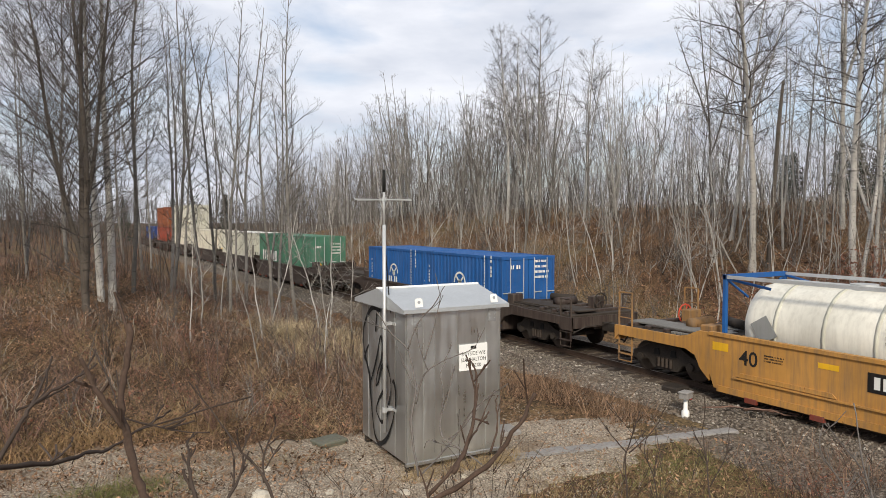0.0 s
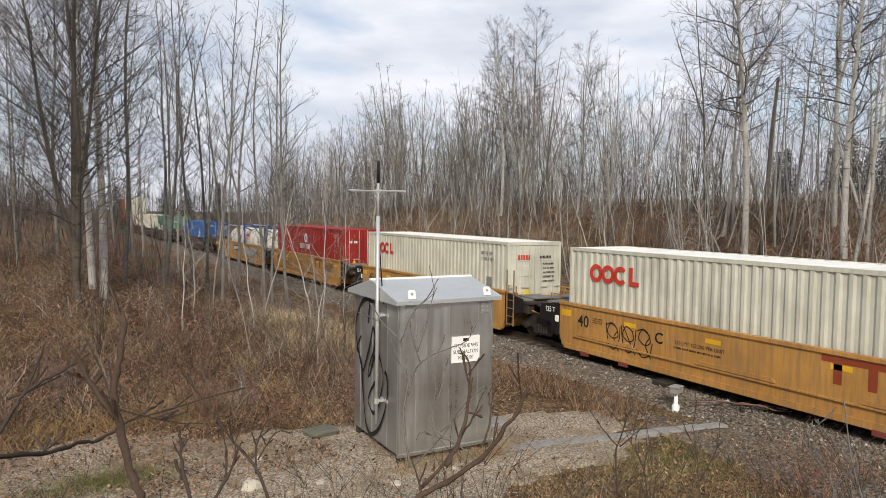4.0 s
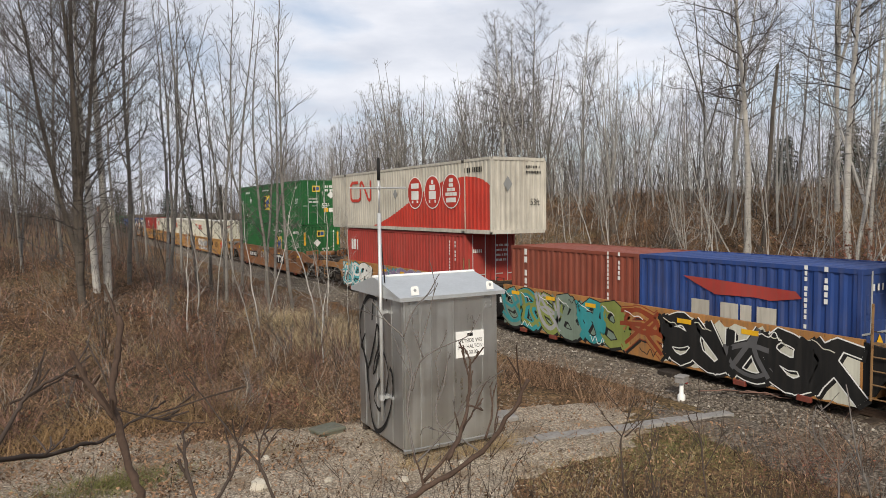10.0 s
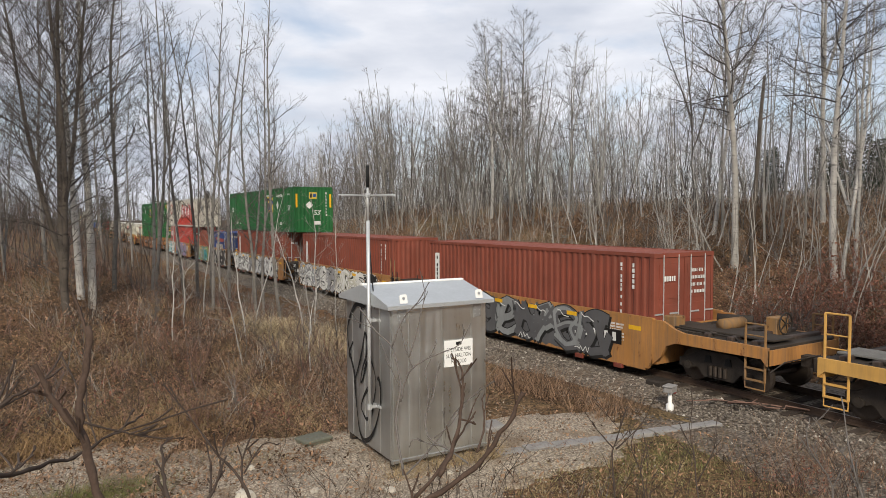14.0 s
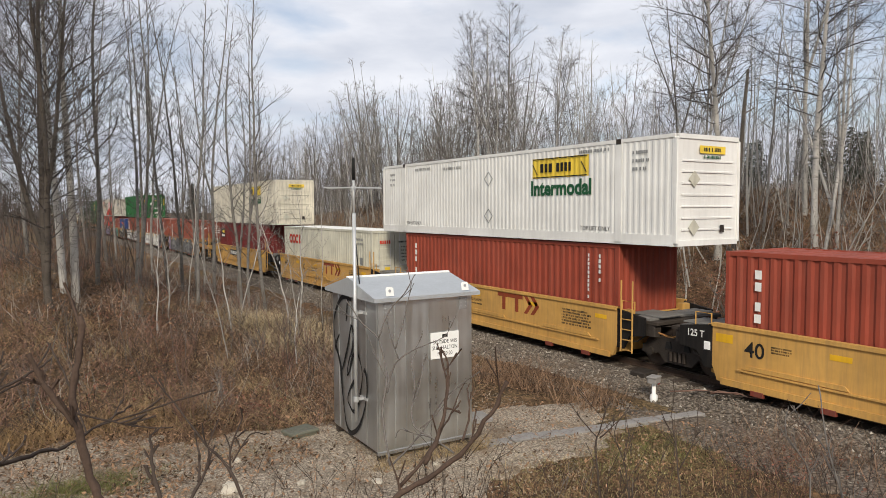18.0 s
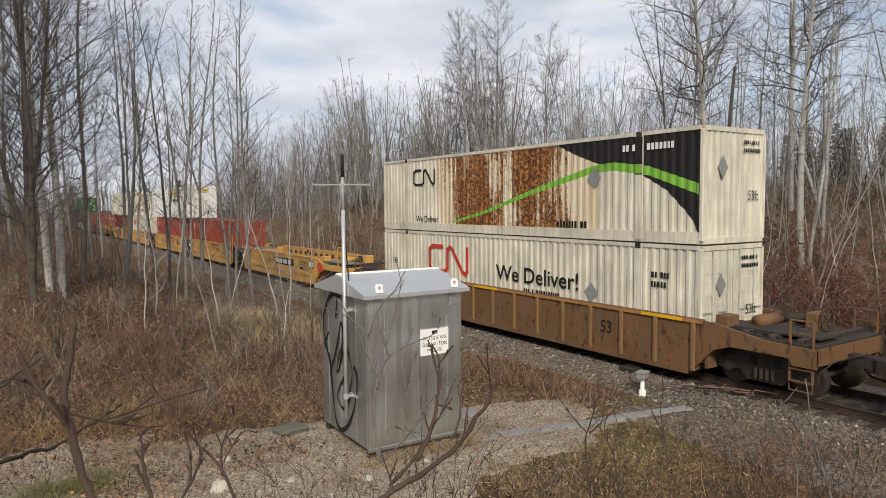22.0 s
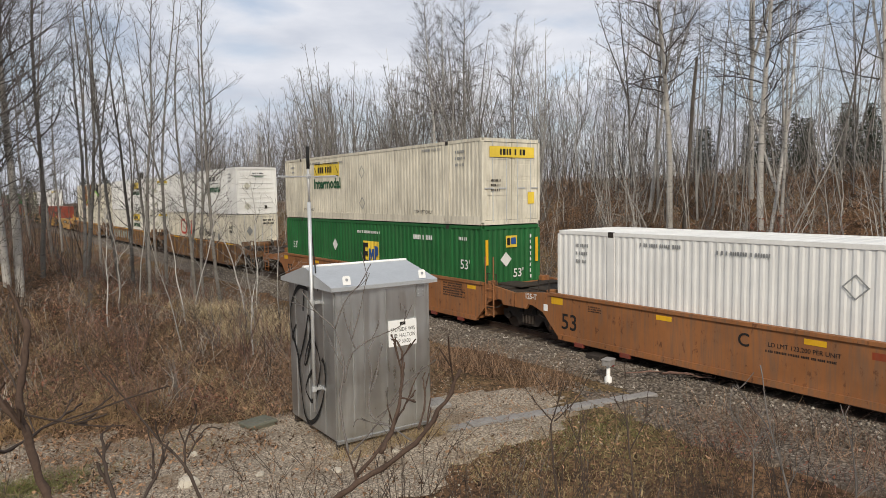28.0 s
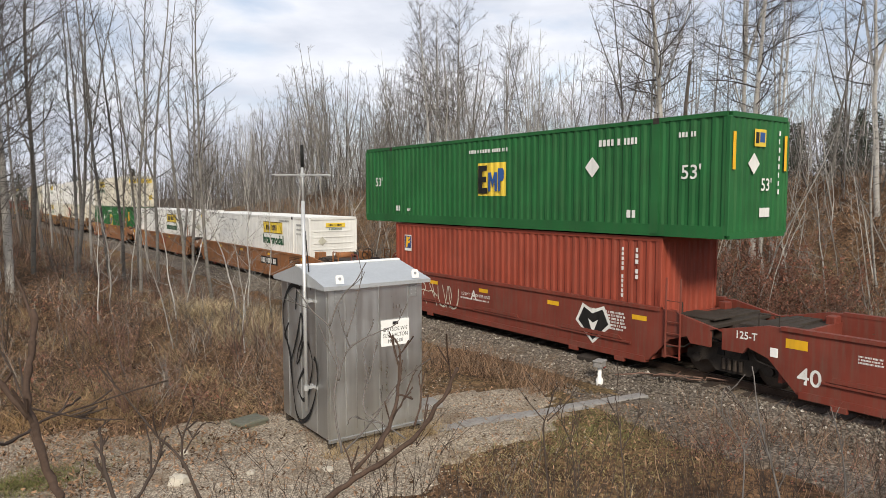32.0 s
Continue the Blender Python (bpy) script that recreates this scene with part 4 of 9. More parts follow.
def container(label, s, z, material, length=12.19, tail="doors", high=2.9, post=None, pitch=0.28, frame_mat=None):
    """A steel freight box: waved walls, corner posts, rails, castings, a ribbed roof, and doors or a plain end at the tail."""
    w = 2.59 if length > 14 else 2.44
    fm = frame_mat or material
    foot = 0.31 if length > 14 and "curve" not in label else 0.17
    ob = thing("freight_container", label, "freight container", group="containers on the train")
    hw, hl = w / 2, length / 2
    k = f"{length}{high}{pitch}{foot}"
    part("side_wall", shared("side_wall|n" + k, lambda g: corrugated(g, -hl + 0.1, hl - 0.1, foot - 0.01, high - 0.09, -hw + 0.012, -1, pitch), material), material, ob)
    part("side_wall", shared("side_wall|f" + k, lambda g: corrugated(g, -hl + 0.1, hl - 0.1, foot - 0.01, high - 0.09, hw - 0.012, 1, pitch), material), material, ob)
    part("front_wall", shared("front_wall|" + k, lambda g: cross_corrugated(g, -hw + 0.1, hw - 0.1, 0.16, high - 0.09, hl - 0.02), material), material, ob)

    def roof(g):
        n = round(length / 0.42)
        p = (length - 0.3) / n
        pts = []
        for i in range(n):
            a = -hl + 0.15 + i * p
            pts += [(a, 0), (a + 0.35 * p, 0), (a + 0.5 * p, 1), (a + 0.85 * p, 1)]
        pts.append((hl - 0.15, 0))
        g.add([(x, y, high - 0.012 - 0.018 * d) for y, d in pts for x in (-hw + 0.06, hw - 0.06)], [(2 * i, 2 * i + 2, 2 * i + 3, 2 * i + 1) for i in range(len(pts) - 1)])
        g.box(-hw + 0.05, hw - 0.05, -hl + 0.03, -hl + 0.15, high - 0.03, high - 0.01).box(-hw + 0.05, hw - 0.05, hl - 0.15, hl - 0.03, high - 0.03, high - 0.01)
    part("roof", shared("roof|" + k, roof, "white" if material in ("white", "grey") else material), material, ob)
    part("floor", shared("floor|" + k, lambda g: g.box(-hw + 0.04, hw - 0.04, -hl + 0.1, hl - 0.1, 0.1, 0.16), "steel"), "steel", ob)
    for x in (-hw, hw):
        x0, x1 = sorted((x, x - math.copysign(0.09, x)))
        part("bottom_rail", shared(f"bottom_rail|{x}{k}", lambda g: g.box(x0, x1, -hl + 0.1, hl - 0.1, 0.02, foot).box(x0 - 0.006, x1 + 0.006, -hl + 0.1, hl - 0.1, 0.02, 0.09), fm), fm, ob)
        part("top_rail", shared(f"top_rail|{x}{k}", lambda g: g.box(x0, x1, -hl + 0.1, hl - 0.1, high - 0.1, high), fm), fm, ob)
        for y in (-hl, hl):
            y0, y1 = sorted((y, y - math.copysign(0.11, y)))
            part("corner_post", shared(f"corner_post|{x}{y}{k}", lambda g: g.bevel_box(x0, x1, y0, y1, 0.1, high - 0.1, 0.015), fm), fm, ob)
            if length < 14:
                for zz in (0.0, high - 0.12):
                    part("corner_casting", shared(f"corner_casting|{x}{y}{zz}{k}", lambda g: g.bevel_box(min(x0, x + 0.004 * (1 if x > 0 else -1)), max(x1, x + 0.004 * (1 if x > 0 else -1)), min(y0, y + 0.004 * (1 if y > 0 else -1)), max(y1, y + 0.004 * (1 if y > 0 else -1)), zz, zz + 0.124, 0.01), fm), fm, ob)
    for y in (-hl + 0.005, hl - 0.105):
        part("end_header", shared(f"end_header|{y}{k}", lambda g: g.box(-hw + 0.08, hw - 0.08, y, y + 0.1, high - 0.12, high - 0.002), fm), fm, ob)
        part("end_sill", shared(f"end_sill|{y}{k}", lambda g: g.box(-hw + 0.08, hw - 0.08, y, y + 0.1, 0.02, 0.17), fm), fm, ob)
    if length > 14:
        # lifting posts at the forty-foot marks
        for y in (-6.1, 6.1):
            for x in (-hw, hw):
                x0, x1 = sorted((x + math.copysign(0.006, x), x - math.copysign(0.06, x)))
                part("lifting_post", shared(f"lifting_post|{x}{y}{k}", lambda g: g.box(x0, x1, y - 0.12, y + 0.12, 0.03, high - 0.005), post or fm), post or fm, ob)
                part("lifting_block", shared(f"lifting_block|{x}{y}{k}", lambda g: g.box(x0 - 0.004, x1 + 0.004, y - 0.09, y + 0.09, high - 0.14, high + 0.004), "steel"), "steel", ob)
    if tail == "doors":
        for d in (-1, 1):
            x0, x1 = sorted((d * 0.012, d * (hw - 0.1)))
            def leaf(g):
                g.box(x0, x1, -hl + 0.03, -hl + 0.06, 0.18, high - 0.13)
                for z0, z1 in ((0.35, 0.85), (1.0, 1.5), (1.65, 2.05), (2.2, 2.6)):
                    if z1 < high - 0.15:
                        g.bevel_box(x0 + 0.12, x1 - 0.12, -hl + 0.018, -hl + 0.032, z0, z1, 0.01)
            door = part("door", shared(f"door|{d}{k}", leaf, material), material, ob)
            for x in (0.25, 0.85):
                part("lock_rod", shared(f"lock_rod|{d}{x}{k}", lambda g: g.tube([(d * x, -hl + 0.005, 0.1), (d * x, -hl + 0.005, high - 0.05)], 0.018, 6), "galv"), "galv", door)
                part("lock_handle", shared(f"lock_handle|{d}{x}{k}", lambda g: g.box(min(d * x, d * (x + 0.35)), max(d * x, d * (x + 0.35)), -hl - 0.01, -hl + 0.01, 1.22, 1.26), "galv"), "galv", door)
    elif tail == "ribs":
        part("end_wall", shared("end_wall|r" + k, lambda g: g.box(-hw + 0.09, hw - 0.09, -hl + 0.04, -hl + 0.06, 0.16, high - 0.1), material), material, ob)
        for z0 in (0.42, 0.72, 1.02, 1.32, 1.62, 1.92, 2.2):
            part("rib", shared(f"rib|{z0}{k}", lambda g: g.bevel_box(-hw + 0.22, hw - 0.3, -hl + 0.012, -hl + 0.04, z0, z0 + 0.05, 0.008), material), material, ob)
    else:
        part("end_wall", shared("end_wall|c" + k, lambda g: cross_corrugated(g, -hw + 0.1, hw - 0.1, 0.16, high - 0.09, -hl + 0.02), material), material, ob)
    rolling(ob, s, z)
    return ob, -hw - 0.004, -hl - 0.004, high


def plate(ob, x, y, z, wy, hz, material, name="marking", label=""):
    """A thin painted panel on the side that faces -x; y, z its middle."""
    return part(name, Geo().box(x - 0.002, x, y - wy / 2, y + wy / 2, z - hz / 2, z + hz / 2), material, ob, label)


def tail_plate(ob, x, y, z, wx, hz, material, name="marking", label=""):
    return part(name, Geo().box(x - wx / 2, x + wx / 2, y - 0.002, y, z - hz / 2, z + hz / 2), material, ob, label)


def flat(ob, x, poly, material, name="marking", label=""):
    """A painted shape on the side that faces -x: corners (y, z)."""
    return part(name, Geo().prism(poly, 0, x - 0.002, x), material, ob, label)


def arc(cy, cz, r0, r1, a0, a1, n=24):
    o = [(cy + r1 * math.cos(radians(a0 + (a1 - a0) * i / n)), cz + r1 * math.sin(radians(a0 + (a1 - a0) * i / n))) for i in range(n + 1)]
    return o + [(cy + r0 * math.cos(radians(a1 - (a1 - a0) * i / n)), cz + r0 * math.sin(radians(a1 - (a1 - a0) * i / n))) for i in range(n + 1)]


def bars(ob, x, y, z, rows, width, h, gap, material, seed=0):
    """Small print that cannot be read: lines of short bars."""
    r, g = random.Random(seed), Geo()
    for i in range(rows):
        a, end = y + width / 2, y - width / 2 * r.uniform(0.7, 1.0)
        while a > end + h * 0.4:
            l = r.uniform(0.35, 0.62) * h
            g.add([(x, a, z - i * gap - h / 2), (x, a - l, z - i * gap - h / 2), (x, a - l, z - i * gap + h / 2), (x, a, z - i * gap + h / 2)], [(0, 1, 2, 3)])
            a -= l + h * (0.22 if r.random() < 0.8 else 0.75)
    return tagged(part("small_print", g, material, ob), kind="stuff")


def tail_bars(ob, x, y, z, rows, width, h, gap, material, seed=0):
    r, g = random.Random(seed), Geo()
    for i in range(rows):
        a, end = x - width / 2, x + width / 2 * r.uniform(0.7, 1.0)
        while a < end - h * 0.4:
            l = r.uniform(0.35, 0.62) * h
            g.add([(a, y, z - i * gap - h / 2), (a + l, y, z - i * gap - h / 2), (a + l, y, z - i * gap + h / 2), (a, y, z - i * gap + h / 2)], [(0, 1, 2, 3)])
            a += l + h * (0.22 if r.random() < 0.8 else 0.75)
    return tagged(part("small_print", g, material, ob), kind="stuff")


def column(ob, x, y, z0, z1, w, material, seed=0):
    """Upright marks one under another, which cannot be read."""
    r, g, z = random.Random(seed), Geo(), z1
    while z > z0:
        a = w * r.uniform(0.26, 0.36)
        g.add([(x, y + a, z - w * 0.85), (x, y - a, z - w * 0.85), (x, y - a, z), (x, y + a, z)], [(0, 1, 2, 3)])
        z -= w * (1.15 if r.random() < 0.8 else 1.9)
    return tagged(part("small_print", g, material, ob), kind="stuff")


def diamond(ob, x, y, z, r, material):
    return flat(ob, x, [(y, z - r), (y - r * 0.9, z), (y, z + r), (y + r * 0.9, z)], material, "placard_frame")


def field(ob, x, hl, y0, y1, low, high, material, lift=0.003, pitch=0.28, name="painted_field", label=""):
    """Paint that follows the waves of the near wall between y0 and y1, from low(y) up to high(y)."""
    a0, a1 = -hl + 0.1, hl - 0.1
    n = max(1, round((a1 - a0) / pitch))
    p = (a1 - a0) / n
    line = []
    for i in range(n):
        a = a0 + i * p
        line += [(a, 0.0), (a + 0.3 * p, 0.0), (a + 0.5 * p, 1.0), (a + 0.8 * p, 1.0)]
    line.append((a1, 0.0))
    ys, ds = [q[0] for q in line], [q[1] for q in line]
    cut = sorted({y0, y1, *[y for y in ys if y0 < y < y1], *[y0 + (y1 - y0) * i / 24 for i in range(25)]})
    g = Geo()
    vs = []
    for y in cut:
        xx = x + 0.016 + (0.032 if pitch > 0.25 else 0.016) * float(np.interp(y, ys, ds)) - lift
        vs += [(xx, y, low(y)), (xx, y, max(low(y), high(y)))]
    g.add(vs, [(2 * i, 2 * i + 2, 2 * i + 3, 2 * i + 1) for i in range(len(cut) - 1)])
    return part(name, g, material, ob, label)


# -- kinds of boxes, by their livery --
def green_box(s, z, tail="panel", logo_y=0.0, dia=(-4.1,), num=-5.0, logo_z=1.54):
    ob, x, t, h = container("dark green corrugated steel container with a yellow and blue badge", s, z, "green", 16.15, tail)
    def badge(y, zz, k):
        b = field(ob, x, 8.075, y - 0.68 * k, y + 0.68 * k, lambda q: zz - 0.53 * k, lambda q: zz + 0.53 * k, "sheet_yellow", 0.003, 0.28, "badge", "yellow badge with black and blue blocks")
        for poly, ink in ((((0.62, -0.45), (0.62, 0.45), (0.18, 0.45), (0.18, 0.28), (0.42, 0.28), (0.42, 0.09), (0.22, 0.09), (0.22, -0.08), (0.42, -0.08), (0.42, -0.27), (0.16, -0.27), (0.16, -0.45)), "letter_black"),
                          (((0.12, -0.38), (0.12, 0.22), (-0.02, 0.22), (-0.1, 0.0), (-0.18, 0.22), (-0.32, 0.22), (-0.32, -0.38), (-0.2, -0.38), (-0.2, 0.0), (-0.1, -0.26), (0.0, 0.0), (0.0, -0.38)), "letter_blue"),
                          (((-0.36, -0.38), (-0.36, 0.34), (-0.58, 0.34), (-0.64, 0.26), (-0.64, 0.02), (-0.58, -0.06), (-0.47, -0.06), (-0.47, -0.38)), "letter_blue")):
            flat(b, x - 0.003, [(y + p * k, zz + q * k) for p, q in poly], ink)
    badge(logo_y, logo_z, 1.0)
    for y in dia:
        diamond(ob, x, y, 1.78, 0.28, "letter_white")
    bars(ob, x, logo_y, 2.45, 1, 2.2, 0.11, 0.15, "letter_white", 3)
    bars(ob, x, num, 2.4, 1, 1.4, 0.17, 0.2, "letter_white", 5)
    for y in (7.0, -7.1):
        lettering("53'", 0.34, "letter_white", ob, side_pose(x - 0.003, y, 1.55), 1.0, 0.005)
    for y in (-5.4, 5.6):
        bars(ob, x, y, 0.55, 1, 0.3, 0.2, 0.2, "letter_white", 8)
    bars(ob, x, 4.8, 0.5, 1, 0.35, 0.1, 0.2, "letter_white", 8)
    bars(ob, x, -7.0, 2.45, 1, 0.5, 0.12, 0.2, "letter_white", 9)
    # the tail end
    b = tail_plate(ob, -0.3 if tail == "doors" else -0.05, t, 2.35, 0.5, 0.4, "sheet_yellow", "badge")
    bx = -0.3 if tail == "doors" else -0.05
    part("badge_block", Geo().box(bx - 0.2, bx - 0.06, t - 0.005, t - 0.003, 2.22, 2.48), "letter_black", b)
    part("badge_block", Geo().box(bx - 0.02, bx + 0.2, t - 0.005, t - 0.003, 2.25, 2.48), "letter_blue", b)
    d = part("placard_frame", Geo().prism([(-0.55, 1.75), (-0.3, 2.0), (-0.05, 1.75), (-0.3, 1.5)] if tail != "doors" else [(0.45, 1.95), (0.7, 2.2), (0.95, 1.95), (0.7, 1.7)], 1, t - 0.002, t), "letter_white", ob)
    lettering("53'", 0.3, "letter_white", ob, tail_pose(0.25 if tail != "doors" else 0.3, t - 0.014, 1.25), 1.0, 0.005)
    if tail == "doors":
        tail_bars(ob, 0.65, t - 0.01, 2.5, 2, 0.7, 0.16, 0.24, "letter_white", 2)
        tail_bars(ob, -0.45, t - 0.01, 1.7, 2, 0.7, 0.1, 0.2, "letter_white", 4)
        part("marking", Geo().box(0.2, 0.5, t - 0.012, t - 0.01, 0.85, 1.1), "yellow", ob)
        part("marking", Geo().box(0.55, 0.9, t - 0.012, t - 0.01, 0.85, 1.1), "letter_white", ob)
    else:
        part("marking", Geo().box(0.0, 0.45, t - 0.002, t, 0.5, 0.72), "letter_white", ob)
        part("stripe", Geo().box(-1.2, -1.08, t - 0.006, t - 0.004, 1.6, 2.45), "yellow", ob)
        part("stripe", Geo().box(1.06, 1.18, t - 0.006, t - 0.004, 1.6, 2.45), "yellow", ob)
        tail_bars(ob, 0.85, t, 2.5, 8, 0.1, 0.12, 0.2, "letter_white", 6)
    return ob


def white_box(s, z, sign="sheet_yellow", logo_y=-2.1, tail="ribs", material="white"):
    ob, x, t, h = container("white corrugated domestic container with a yellow name sign", s, z, material, 16.15, tail, pitch=0.21)
    b = field(ob, x, 8.075, logo_y - 1.27, logo_y + 1.27, lambda q: 1.96, lambda q: 2.58, sign, 0.003, 0.21, "sign_panel", "framed sign with a black bar of lettering")
    bars(b, x - 0.003, logo_y, 2.27, 1, 1.7, 0.27, 0.3, "letter_black", 21)
    for a, c, d, e in ((-1.22, 1.22, 0.27, 0.30), (-1.22, 1.22, -0.30, -0.27)):
        part("sign_frame", Geo().box(x - 0.005, x - 0.003, logo_y + a, logo_y + c, 2.27 + d, 2.27 + e), "letter_black", b)
    for a in (-1.1, 1.1):
        part("sign_scroll", Geo().prism([(logo_y + a - 0.12, 2.07), (logo_y + a + 0.1, 2.4), (logo_y + a + 0.14, 2.4), (logo_y + a - 0.08, 2.07)], 0, x - 0.005, x - 0.003), "letter_black", b)
    lettering("Intermodal", 0.46, "letter_green", ob, side_pose(x - 0.003, logo_y - 0.05, 1.62), 0.98, 0.022)
    lettering("TOP LIFT ONLY", 0.13, "letter_black", ob, side_pose(x - 0.003, -5.2 if logo_y < 0 else -4.6, 0.42), 0.95)
    lettering("TOP LIFT ONLY", 0.13, "letter_black", ob, side_pose(x - 0.003, 5.3, 0.42), 0.95)
    bars(ob, x, 4.5, 2.62, 1, 1.3, 0.09, 0.2, "grey_mark", 33)
    bars(ob, x, 2.3, 2.55, 1, 1.4, 0.09, 0.2, "grey_mark", 34)
    bars(ob, x, -5.2, 2.66, 1, 1.3, 0.09, 0.2, "grey_mark", 35)
    bars(ob, x, -6.9, 2.5, 3, 0.6, 0.09, 0.22, "grey_mark", 36)
    bars(ob, x, 7.1, 2.5, 3, 0.5, 0.09, 0.22, "grey_mark", 37)
    for zz in (0.75, 2.05):
        ring = [(a - 0.9, b) for a, b in ((0.9, zz - 0.26), (0.64, zz), (0.9, zz + 0.26), (1.16, zz), (0.9, zz - 0.26), (0.9, zz - 0.22), (1.12, zz), (0.9, zz + 0.22), (0.68, zz), (0.9, zz - 0.22))]
        flat(ob, x, ring, "grey_mark", "placard_frame")
    if tail == "ribs":
        b = tail_plate(ob, 0.1, t, 2.52, 1.05, 0.2, sign, "sign_panel")
        tail_bars(b, 0.1, t - 0.003, 2.52, 1, 0.75, 0.1, 0.1, "letter_black", 22)
        tail_bars(ob, 0.1, t, 2.33, 1, 0.7, 0.08, 0.1, "letter_green", 23)
        part("vent", Geo().box(0.45, 0.62, t - 0.006, t, 0.35, 0.55), "steel", ob)
        part("placard_frame", Geo().prism([(-0.85, 0.5), (-0.62, 0.28), (-0.4, 0.5), (-0.62, 0.72)], 1, t - 0.004, t), "grey", ob)
        part("placard_frame", Geo().prism([(-0.85, 1.75), (-0.62, 1.53), (-0.4, 1.75), (-0.62, 1.97)], 1, t - 0.004, t), "grey", ob)
    else:
        b = tail_plate(ob, 0.0, t - 0.012, 2.45, 2.0, 0.36, sign, "sign_panel")
        tail_bars(b, 0.05, t - 0.016, 2.45, 1, 1.2, 0.2, 0.1, "letter_black", 22)
        part("marking", Geo().box(0.7, 1.0, t - 0.014, t - 0.01, 0.7, 1.1), "sheet_yellow", ob)
        tail_bars(ob, -0.7, t - 0.01, 1.5, 3, 0.5, 0.08, 0.16, "steel", 26)
    return ob


def ring_logo(ob, x, y, z, material, k=1.0):
    """A row of round marks and a bar, as plain shapes."""
    for i in range(3):
        flat(ob, x, arc(y - i * 0.5 * k, z, 0.14 * k, 0.27 * k, 0 if i < 2 else 222, 360 if i < 2 else 500), material, "logo_ring")
    flat(ob, x, [(y - a * k, z + c * k) for a, c in ((1.34, 0.26), (1.34, -0.26), (1.72, -0.26), (1.72, -0.13), (1.48, -0.13), (1.48, 0.26))], material, "logo_bar")


def grey_box(s, z, patch=None):
    ob, x, t, h = container("pale grey steel container with an orange-red ring mark and rusty edges", s, z, "grey", 12.19, "doors", frame_mat="grey")
    ring_logo(ob, x, 4.9, 2.18, "letter_red")
    bars(ob, x, -4.8, 2.45, 2, 0.95, 0.11, 0.22, "grey_mark", 41)
    plate(ob, x, -4.9, 1.4, 0.34, 0.34, "grey_mark", "repair_patch", "small grey repair patch")
    for dx in (-0.65, 0.35):
        tail_bars(ob, dx + 0.2, t - 0.012, 2.35, 1, 0.7, 0.16 if dx < 0 else 0.09, 0.2, "letter_red" if dx < 0 else "letter_black", 43)
    tail_bars(ob, 0.65, t - 0.012, 2.1, 5, 0.6, 0.06, 0.16, "letter_black", 44)
    part("marking", Geo().box(-0.55, -0.28, t - 0.014, t - 0.01, 0.75, 1.15), "sheet_yellow", ob)
    if patch:
        plate(ob, x, patch, 0.75, 0.75, 0.75, "ochre" if patch > -2 else "grey_mark", "repair_patch", "square repair patch")
    part("door_rust", Geo().box(-1.2, 1.2, t - 0.004, t, 0.03, 0.1), "rust", ob)
    return ob


